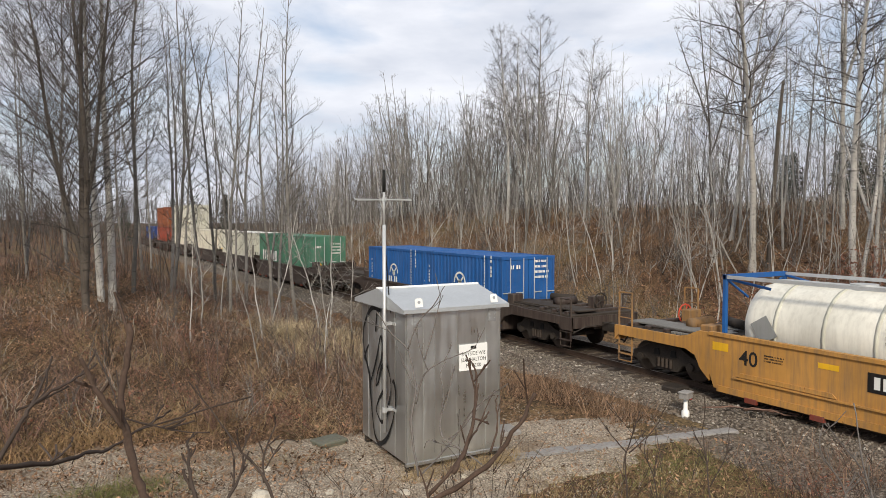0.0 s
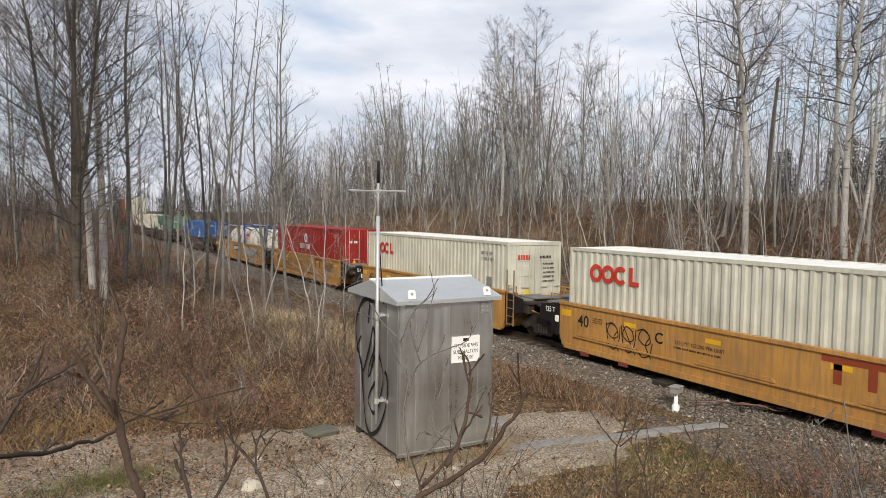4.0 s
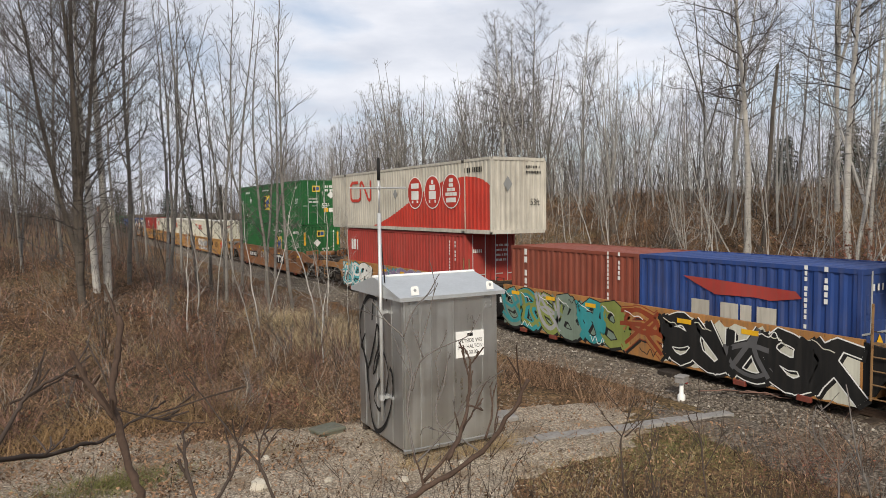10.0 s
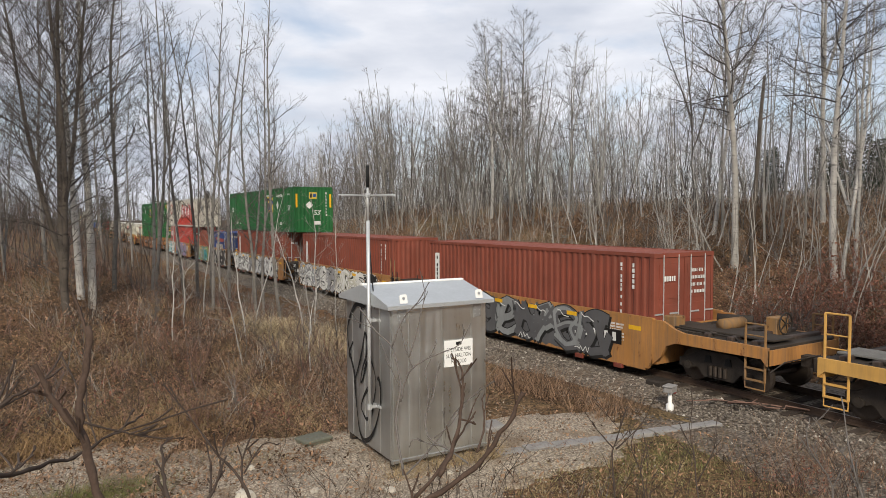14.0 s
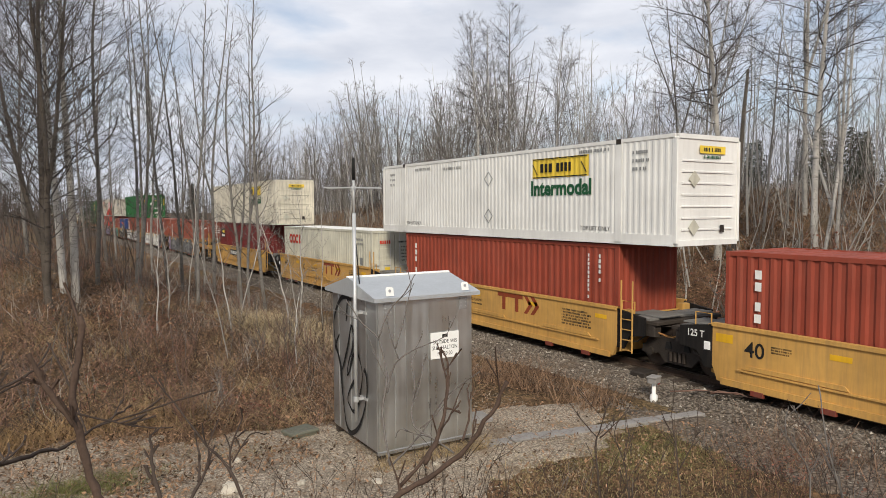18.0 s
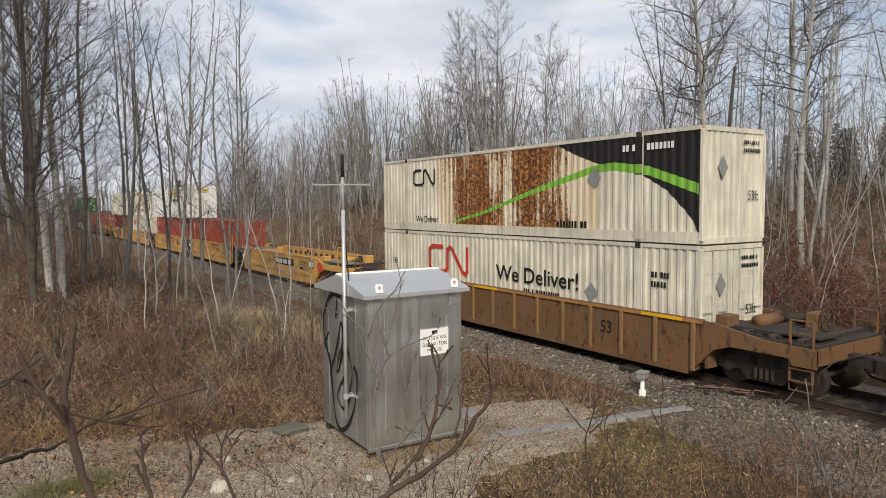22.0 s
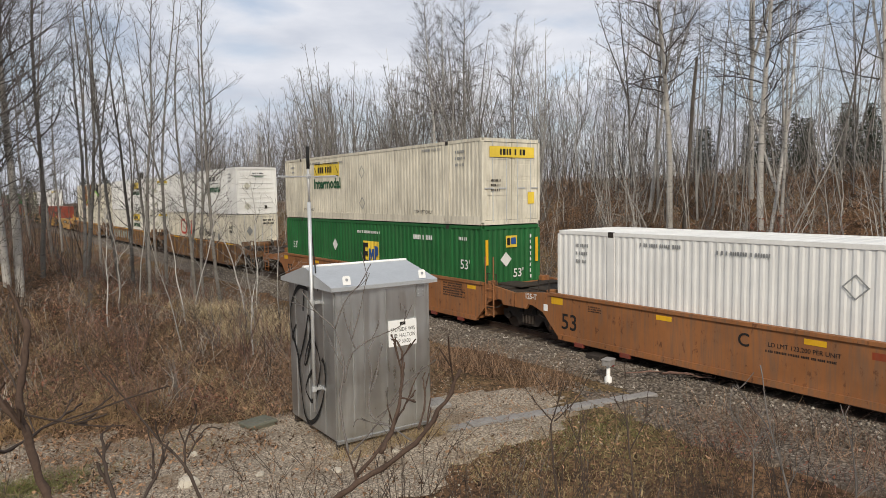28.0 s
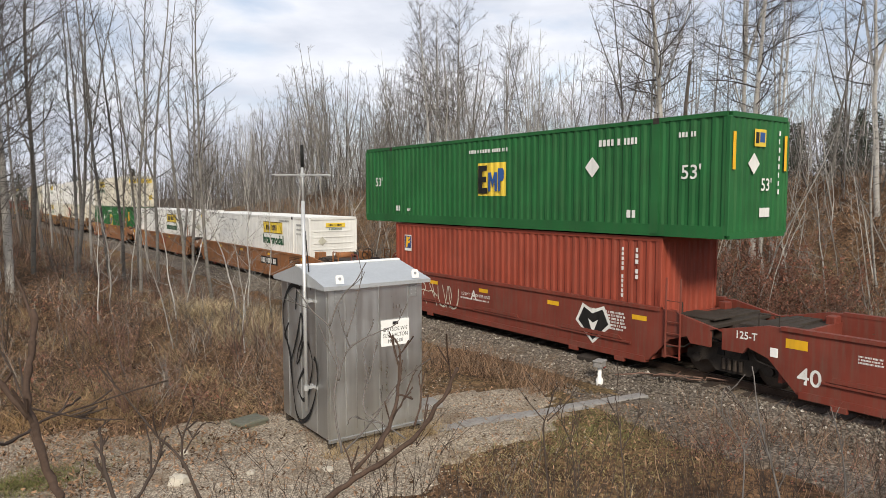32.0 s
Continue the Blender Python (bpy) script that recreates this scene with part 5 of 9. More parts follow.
def plain_box(s, z, material, label, mark=None, length=12.19, tail="doors", high=2.9, seed=1):
    ob, x, t, h = container(label, s, z, material, length, tail, high)
    if mark == "column":
        b = plate(ob, x, length / 2 - 0.75, 1.55, 0.34, 1.75, "letter_white", "name_panel", "white upright name panel")
        column(b, x - 0.003, length / 2 - 0.75, 0.9, 2.3, 0.16, "letter_black", seed)
    elif mark == "upright":
        column(ob, x, length / 2 - 0.85, 0.7, 2.5, 0.24, "letter_white", seed)
    elif mark == "disc":
        flat(ob, x, arc(0.12, 2.2, 0.0, 0.3, 0, 360), "letter_white", "logo_disc")
        flat(ob, x - 0.003, [(0.24, 2.05), (0.12, 2.4), (0.0, 2.05)], "navy", "logo_mark")
        bars(ob, x, 0.12, 1.68, 1, 2.1, 0.3, 0.3, "letter_white", 51)
    elif mark == "globe":
        for y in (0.0,):
            flat(ob, x, arc(y, 1.4, 0.38, 0.46, 0, 180), "letter_white", "logo_arc")
            flat(ob, x, arc(y, 1.4, 0.0, 0.14, 0, 360, 12), "letter_white", "logo_disc")
            flat(ob, x, [(y + 0.05, 1.4), (y + 0.33, 1.66), (y + 0.28, 1.72), (y - 0.02, 1.46)], "letter_white", "logo_ray")
            flat(ob, x, [(y - 0.05, 1.4), (y - 0.33, 1.66), (y - 0.28, 1.72), (y + 0.02, 1.46)], "letter_white", "logo_ray")
            bars(ob, x, y, 1.1, 1, 1.15, 0.28, 0.3, "letter_white", 53)
            bars(ob, x, y, 0.75, 1, 1.1, 0.22, 0.3, "letter_white", 54)
        column(ob, x, length / 2 - 0.45, 1.0, 2.0, 0.12, "letter_white", 55)
    elif mark == "block":
        for i in range(3):
            plate(ob, x, length / 2 - 0.7 - 0.34 * i, 2.05, 0.26 - 0.12 * (i == 2), 0.55, "letter_white", "logo_block")
    elif mark == "badge":
        c = length / 2 - 0.85
        b = plate(ob, x, c, 2.16, 0.46, 0.6, "letter_white", "badge", "white-edged dark blue badge")
        flat(b, x - 0.003, [(c + 0.2, 1.96), (c - 0.2, 1.96), (c - 0.2, 2.43), (c + 0.2, 2.43)], "navy", "badge_field")
        flat(b, x - 0.006, [(c + 0.15, 1.98), (c + 0.05, 1.98), (c - 0.02, 2.2), (c + 0.03, 2.4), (c + 0.1, 2.4)], "yellow", "badge_mark")
        for q in (0.0, 0.14):
            flat(b, x - 0.006, [(c + 0.01, 2.12 + q), (c - 0.12, 2.17 + q), (c - 0.16, 2.27 + q), (c - 0.01, 2.22 + q)], "yellow", "badge_mark")
    elif mark == "branch":
        b = plate(ob, x, length / 2 - 1.0, 2.1, 1.1, 0.75, "letter_black", "badge")
        plate(b, x - 0.003, length / 2 - 1.05, 1.9, 0.8, 0.18, "letter_white", "badge_bar")
        flat(b, x - 0.003, [(length / 2 - 0.6, 2.2), (length / 2 - 1.4, 2.05), (length / 2 - 1.4, 2.35)], "sheet_yellow", "badge_mark")
    column(ob, x, -length / 2 + 1.2, 0.7, 2.6, 0.11, "letter_white", 60 + seed)
    column(ob, x, -length / 2 + 0.75, 1.9, 2.6, 0.13, "letter_white", 70 + seed)
    flat(ob, x, [(-length / 2 + 0.55, 0.6), (-length / 2 + 0.27, 0.6), (-length / 2 + 0.41, 0.86)], "yellow", "warning_mark")
    if tail == "doors":
        tail_bars(ob, 0.6, t - 0.012, 2.4, 4, 0.7, 0.09, 0.2, "letter_white", 80 + seed)
        tail_bars(ob, -0.6, t - 0.012, 2.2, 1, 0.5, 0.14, 0.2, "letter_white", 81 + seed)
        part("marking", Geo().prism([(-0.75, 0.9), (-0.35, 0.9), (-0.55, 1.2)], 1, t - 0.014, t - 0.01), "yellow", ob)
    return ob


def maple_box(s, z, style):
    """Cream fifty-three-foot boxes with big painted sides."""
    mat = {"arc": "stone_grey", "rust": "cream", "plain": "cream"}[style]
    ob, x, t, h = container({"arc": "cream container with a big red curve and three round pictures", "rust": "rust-streaked cream container with a black and green swoosh", "plain": "cream container with dark slogan lettering and rust streaks"}[style], s, z, mat, 16.15, "doors" if style == "plain" else "panel", pitch=0.27)
    col = "letter_black" if style == "rust" else "letter_red"
    y0, zc, k = {"arc": (4.05, 1.92, 1.0), "rust": (4.73, 2.12, 0.6), "plain": (3.07, 1.88, 1.0)}[style]
    # the mark: one thick line that bends back on itself
    path = ((0.40, 1), (0.13, 1), (0.055, 0.86), (0.055, 0.14), (0.13, 0), (0.42, 0), (0.50, 0.13), (0.50, 0.90), (0.55, 1.0), (0.61, 0.93), (0.85, 0.07), (0.905, 0.0), (0.955, 0.1), (0.955, 1.05))
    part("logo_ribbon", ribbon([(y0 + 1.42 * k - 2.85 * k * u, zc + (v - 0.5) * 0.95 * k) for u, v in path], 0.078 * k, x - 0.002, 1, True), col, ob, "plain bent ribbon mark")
    if style == "arc":
        field(ob, x, 8.075, -7.97, 2.5, lambda q: 0.17, lambda q: 0.17 + float(np.interp(q, [-8.0, -7.5, -7.0, -6.2, -4.5, -2.9, -1.7, 0.0, 1.3, 2.5], [1.66, 1.9, 2.02, 2.08, 1.95, 1.6, 1.22, 0.62, 0.25, 0.0])), "signal_red", 0.003, 0.27, "painted_field", "large signal red painted curve")
        for i, y in enumerate((-2.07, -3.65, -5.2)):
            b = flat(ob, x - 0.003, arc(y, 1.7, 0.0, 0.71, 0, 360, 36), "letter_white", "round_picture", "white-rimmed red disc with a plain vehicle shape")
            flat(b, x - 0.006, arc(y, 1.7, 0.0, 0.665, 0, 360, 36), "signal_red", "disc")
            if i == 0:
                pieces = [(-0.45, 0.45, 1.35, 1.85), (-0.48, 0.48, 2.0, 2.3), (-0.4, -0.2, 1.15, 1.3), (0.2, 0.4, 1.15, 1.3)]
            elif i == 1:
                pieces = [(-0.4, 0.4, 1.35, 1.8), (-0.32, 0.32, 1.85, 2.15), (-0.12, 0.12, 2.2, 2.42), (-0.4, -0.25, 1.15, 1.3), (0.25, 0.4, 1.15, 1.3)]
            else:
                pieces = [(-0.5, 0.5, 1.15, 1.4), (-0.58, -0.2, 1.5, 1.68), (-0.17, 0.17, 1.5, 1.68), (0.2, 0.58, 1.5, 1.68), (-0.4, -0.05, 1.74, 1.92), (0.0, 0.4, 1.74, 1.92), (-0.22, 0.22, 1.98, 2.16), (-0.2, 0.2, 2.22, 2.42)]
            g = Geo()
            for a, c, d, e in pieces:
                g.box(x - 0.01, x - 0.008, y + a * 0.76, y + c * 0.76, 1.7 + (d - 1.75) * 0.76, 1.7 + (e - 1.75) * 0.76)
            part("vehicle_shape", g, "letter_white", b)
        diamond(ob, x, -0.07, 1.7, 0.25, "grey_mark")
        plate(ob, x - 0.008, -6.1, 1.21, 0.25, 2.06, "signal_red", "painted_post", "red painted lifting post")
        bars(ob, x, -7.0, 2.47, 1, 1.9, 0.2, 0.3, "letter_black", 91)
    elif style == "rust":
        # rust field: broken upright streaks
        field(ob, x, 8.075, -4.6, 3.8, lambda q: 0.31, lambda q: 2.78, "rust_patch", 0.002, 0.27, "rust_field", "mottled orange-brown rust over the paint")
        field(ob, x, 8.075, -7.97, -3.0, lambda q: float(np.interp(q, [-8.0, -7.7, -7.0, -6.3, -5.4, -4.6, -3.8, -3.0], [0.2, 0.7, 1.35, 1.72, 2.0, 2.15, 2.42, 2.76])), lambda q: 2.8, "letter_black", 0.004, 0.27, "black_field", "black painted corner")
        zs = lambda q: float(np.interp(q, [-7.95, -6.4, -5.2, -4.4, -1.5, 0.8, 2.75], [1.5, 2.0, 2.16, 2.1, 1.42, 0.8, 0.42]))
        field(ob, x, 8.075, -7.95, 2.75, lambda q: zs(q) - 0.07 - 0.2 * (2.75 - q) / 10.7, zs, "lime", 0.006, 0.27, "swoosh", "green swoosh stripe")
        lettering("We Deliver", 0.24, "letter_black", ob, side_pose(x - 0.006, 4.5, 0.47), 1.05, 0.004)
        bars(ob, x - 0.009, -6.5, 2.5, 1, 1.9, 0.17, 0.3, "letter_white", 92)
        diamond(ob, x - 0.004, -4.5, 1.75, 0.3, "grey_mark")
        plate(ob, x - 0.008, -6.1, 2.28, 0.25, 0.98, "letter_black", "painted_post", "black painted lifting post")
        plate(ob, x - 0.011, -6.1, 1.94, 0.25, 0.24, "lime", "stripe")
        bars(ob, x, -3.6, 0.42, 1, 1.3, 0.2, 0.3, "letter_black", 93)
    else:
        lettering("We Deliver!", 0.52, "letter_black", ob, side_pose(x - 0.003, -1.95, 1.62), 1.1, 0.008)
        bars(ob, x, -2.3, 1.15, 1, 1.8, 0.16, 0.2, "letter_black", 94)
        diamond(ob, x, -4.4, 1.4, 0.3, "grey_mark")
        lettering("53ft", 0.26, "letter_black", ob, side_pose(x - 0.003, 7.1, 1.6), 0.8)
        bars(ob, x, -6.9, 2.1, 2, 0.7, 0.15, 0.25, "letter_black", 96)
    part("placard_frame", Geo().prism([(-0.75, 1.9), (-0.55, 1.6), (-0.35, 1.9), (-0.55, 2.2)], 1, t - 0.014, t - 0.01), "grey_mark", ob)
    tail_bars(ob, 0.7, t - 0.012, 2.55, 2, 0.8, 0.1, 0.2, "letter_black", 97)
    lettering("53ft", 0.26, "letter_black", ob, tail_pose(0.72, t - 0.014, 1.2), 0.8)
    return ob


def tank_box(s, z, blue):
    """A tank in an open steel frame."""
    ob = thing("tank_container", "cream tank container in a blue steel frame" if blue else "white tank container in a dark blue steel frame", "tank container", group="containers on the train")
    hl, hw, h, fm = 3.03, 1.22, 2.59, "blue" if blue else "navy"
    ring = [(-hl + 0.22, 0.35), (-hl + 0.3, 0.75), (-hl + 0.5, 1.02), (-hl + 0.75, 1.1), (hl - 0.75, 1.1), (hl - 0.5, 1.02), (hl - 0.3, 0.75), (hl - 0.22, 0.35)]
    part("tank", Geo().tube([(0, y, 1.32) for y, r in ring], [r for y, r in ring], 28), "tank", ob, "cream riveted tank barrel", smooth=True)
    for y in (-1.7, -0.55, 0.55, 1.7):
        part("band", Geo().tube([(0, y - 0.04, 1.32), (0, y + 0.04, 1.32)], 1.115, 28), "grey", ob, smooth=True)
    part("walkway", Geo().box(-0.25, 0.25, -2.3, 2.3, 2.44, 2.47), "galv", ob)
    part("manhole", Geo().tube([(0, 0.3, 2.35), (0, 0.3, 2.52)], 0.28, 14), "galv", ob)
    for x in (-hw, hw - 0.1):
        for y in (-hl, hl - 0.1):
            part("frame_post", Geo().bevel_box(x, x + 0.1, y, y + 0.1, 0, h, 0.01), fm, ob)
        part("frame_rail", Geo().box(x, x + 0.1, -hl + 0.1, hl - 0.1, 0.02, 0.14), fm, ob)
        part("frame_rail", Geo().box(x + 0.02, x + 0.08, -hl + 0.1, hl - 0.1, h - 0.1, h - 0.02), fm if not blue else "galv", ob)
        xx = x + 0.05
        for sgn in (-1, 1):
            part("brace", Geo().tube([(xx, sgn * (hl - 0.08), h - 0.1), (xx * 0.85, sgn * (hl - 1.15), h - 0.28)], 0.035, 6), fm, ob)
    for y in (-hl + 0.05, hl - 0.05):
        part("frame_rail", Geo().box(-hw, hw, y - 0.05, y + 0.05, h - 0.12, h), fm, ob)
        part("frame_rail", Geo().box(-hw, hw, y - 0.05, y + 0.05, 0, 0.14), fm, ob)
        for sgn in (-1, 1):
            part("brace", Geo().tube([(sgn * hw * 0.95, y, h - 0.1), (sgn * 0.3, y, h - 0.6)], 0.03, 6), fm, ob)
            part("brace", Geo().tube([(sgn * hw * 0.95, y, 0.1), (sgn * 0.5, y, 0.6)], 0.03, 6), fm, ob)
    if blue:
        part("placard_frame", Geo().prism([(1.6, 1.25), (2.0, 1.0), (2.3, 1.45), (1.9, 1.7)], 0, -1.135, -1.12), "grey_mark", ob)
    else:
        part("logo_bar", Geo().box(-1.13, -1.12, 1.6, 2.5, 1.7, 1.95), "letter_red", ob, "plain red name bar")
        part("logo_bar", Geo().box(-1.135, -1.12, 1.7, 2.4, 1.5, 1.56), "letter_red", ob)
    for y, zz in ((-1.1, 1.75), (-1.1, 1.6), (-1.1, 1.45)):
        bars(ob, -1.13, y, zz, 1, 0.7, 0.06, 0.1, "letter_black", int(zz * 100))
    rolling(ob, s, z)
    return ob


# -- rail cars --
def truck_under(car, y):
    """A two-axle truck: cast side frames with bearing boxes, spring nests, wheels on axles."""
    tr = part("truck", shared("truck|bolster", lambda g: g.box(-1.0, 1.0, -0.2, 0.2, 0.42, 0.7), "truck"), "truck", car, "two-axle truck of grimy cast steel")
    tr.location = (0, y, 0)
    fr = [(-1.18, 0.38), (-0.98, 0.30), (-0.62, 0.42), (-0.42, 0.2), (0.42, 0.2), (0.62, 0.42), (0.98, 0.30), (1.18, 0.38), (1.18, 0.58), (0.9, 0.66), (0.5, 0.86), (-0.5, 0.86), (-0.9, 0.66), (-1.18, 0.58)]
    for x in (-1.06, 0.94):
        part("side_frame", shared(f"side_frame|{x}", lambda g: g.prism(fr, 0, x, x + 0.12), "truck"), "truck", tr)
        xo = x - 0.02 if x < 0 else x + 0.13
        for yy in (-0.88, 0.88):
            part("bearing", shared(f"bearing|{x}{yy}", lambda g: g.disc((xo, yy, 0.42), 0.11, 0, 0.1, 12), "steel"), "steel", tr)
        for i in range(4):
            part("spring", shared(f"spring|{x}{i}", lambda g: g.tube([(xo, -0.21 + 0.14 * i, 0.27), (xo, -0.21 + 0.14 * i, 0.52)], 0.05, 8), "wheel"), "wheel", tr)
        for yy in (-0.29, 0.29):
            part("window", shared(f"window|{x}{yy}", lambda g: g.prism([(yy - 0.1, 0.58), (yy + 0.1, 0.58), (yy + 0.06, 0.76), (yy - 0.06, 0.76)], 0, xo - 0.012 if x < 0 else xo - 0.03, xo + 0.03 if x < 0 else xo + 0.012), "rubber"), "rubber", tr)
    for yy in (-0.88, 0.88):
        part("axle", shared(f"axle|{yy}", lambda g: g.tube([(-1.0, yy, 0.42), (1.0, yy, 0.42)], 0.08, 8), "wheel"), "wheel", tr)
        for x in (-0.76, 0.76):
            part("wheel", shared(f"wheel|{x}{yy}", lambda g: g.tube([(x - 0.07, yy, 0.42), (x - 0.05, yy, 0.42), (x + 0.05, yy, 0.42), (x + 0.07, yy, 0.42)], [0.36, 0.42, 0.42, 0.36], 22), "wheel"), "wheel", tr)


STROKES = (((-0.9, 0.75), (-0.1, 0.95), (0.6, 0.5), (0.15, -0.1), (0.8, -0.95)), ((-0.8, -0.95), (-0.35, 0.0), (0.1, 0.95)), ((-0.95, -0.5), (-0.2, -0.95), (0.65, -0.7), (0.95, 0.1)),
           ((-0.95, 0.15), (0.0, 0.25), (0.95, -0.15)), ((-0.6, 0.6), (0.25, 0.9), (0.7, 0.3), (0.0, -0.1), (-0.7, 0.1), (-0.5, 0.65)), ((0.7, 0.95), (0.35, 0.1), (0.75, -0.9)),
           ((-0.9, 0.9), (-0.6, -0.4), (0.1, -0.9), (0.8, -0.3), (0.95, 0.8)), ((-0.7, 0.95), (0.9, -0.95)))


def spray_art(car, x, y0, y1, z0, z1, colours, seed):
    """Sprayed lettering that cannot be read: a ragged field, and for each letter fat angular strokes with a cast edge, an outline and an inner tone."""
    r = random.Random(seed)
    n = max(1 if y0 - y1 < 1.6 else 3, round((y0 - y1) / 1.05))
    steps = max(24, int((y0 - y1) * 7))
    zc, hh = (z0 + z1) / 2, (z1 - z0) / 2 * 0.88
    if colours[0] in ("rustcar", "redcar", "tan_old"):
        # thin line work on the bare paint
        n = max(2, round((y0 - y1) / 0.6))
        for i in range(n):
            c, w = y0 + (y1 - y0) * (i + 0.5) / n, abs(y1 - y0) / n * 0.5
            g = Geo()
            for k, st in enumerate(r.sample(STROKES, 3)):
                flip = r.choice((-1, 1))
                q = ribbon([(c - flip * a * w, max(z0 + 0.13, min(z1 - 0.13, zc + b * hh * 0.8))) for a, b in st], 0.016, x - 0.003 - 0.0004 * k, 4, True)
                g.add(q.v, q.f)
            part("sprayed_line", g, colours[1], car, "thin sprayed scribble")
        return
    bg = [(y0 + (y1 - y0) * i / steps, z1 - r.uniform(0, 0.24)) for i in range(steps + 1)] + [(y1 + (y0 - y1) * i / steps, z0 + r.uniform(0, 0.1)) for i in range(steps + 1)]
    part("sprayed_field", Geo().prism(bg, 0, x - 0.002, x), colours[0], car, "sprayed graffiti field")
    edge = colours[1]
    light = "letter_white" if edge != "letter_white" else "grey"
    for i in range(n):
        c, w = y0 + (y1 - y0) * (i + 0.5) / n, abs(y1 - y0) / n * 0.62
        tilt = r.uniform(-0.3, 0.1)
        cast, outer, inner, tone = Geo(), Geo(), Geo(), Geo()
        fat = min(1.0, w / 0.5)
        for k, st in enumerate(r.sample(STROKES, 4)):
            flip = r.choice((-1, 1))
            pts = [(c - flip * a * w - q * tilt * 0.4, max(z0 + 0.13, min(z1 - 0.13, zc + q * hh))) for a, q in st]
            wd, bend = r.uniform(0.10, 0.165) * fat, r.choice((1, 2, 4))
            for g, width, lift, dy, dz in ((cast, wd + 0.02, 0.0025, -0.07, -0.06), (outer, wd + 0.03 * fat, 0.004, 0, 0), (inner, wd, 0.0065, 0, 0), (tone, wd * 0.42, 0.0088, wd * 0.3, wd * 0.3)):
                q = ribbon([(p[0] + dy, max(z0 + 0.05, p[1] + dz)) for p in pts], width, x - lift - 0.0004 * k, bend, True)
                g.add(q.v, q.f)
        fills = colours[2:]
        part("sprayed_shadow", cast, "letter_black" if edge != "letter_black" else edge, car)
        part("sprayed_outline", outer, edge, car)
        part("sprayed_letter_shape", inner, fills[(i + i // 3) % len(fills)], car)
        part("sprayed_tone", tone, fills[(i + 1) % len(fills)], car)
        q = ribbon([(c + w * 0.8 - 0.2 * w * j, z1 - 0.16 - 0.05 * j + r.uniform(-0.05, 0.05)) for j in range(5)], 0.012, x - 0.0115, 3, True)
        part("sprayed_highlight", q, light, car)
    # small tags written beside and over it
    for k in range(max(1, n // 2)):
        y, z = r.uniform(y1, y0), r.choice((z0 + 0.16, z1 - 0.18))
        part("sprayed_tag", ribbon([(y - 0.07 * j, z + r.uniform(-0.1, 0.1)) for j in range(10)], 0.012, x - 0.0125, 2, True), r.choice(("letter_black", "letter_white")), car)
    if y0 - y1 > 3:
        for k in range(int((y0 - y1) / 1.9)):
            plate(car, x - 0.014, y0 - 0.7 - 1.9 * k, z1 - 0.2, 0.45, 0.12, "yellow", "reflector", "yellow reflector patch")


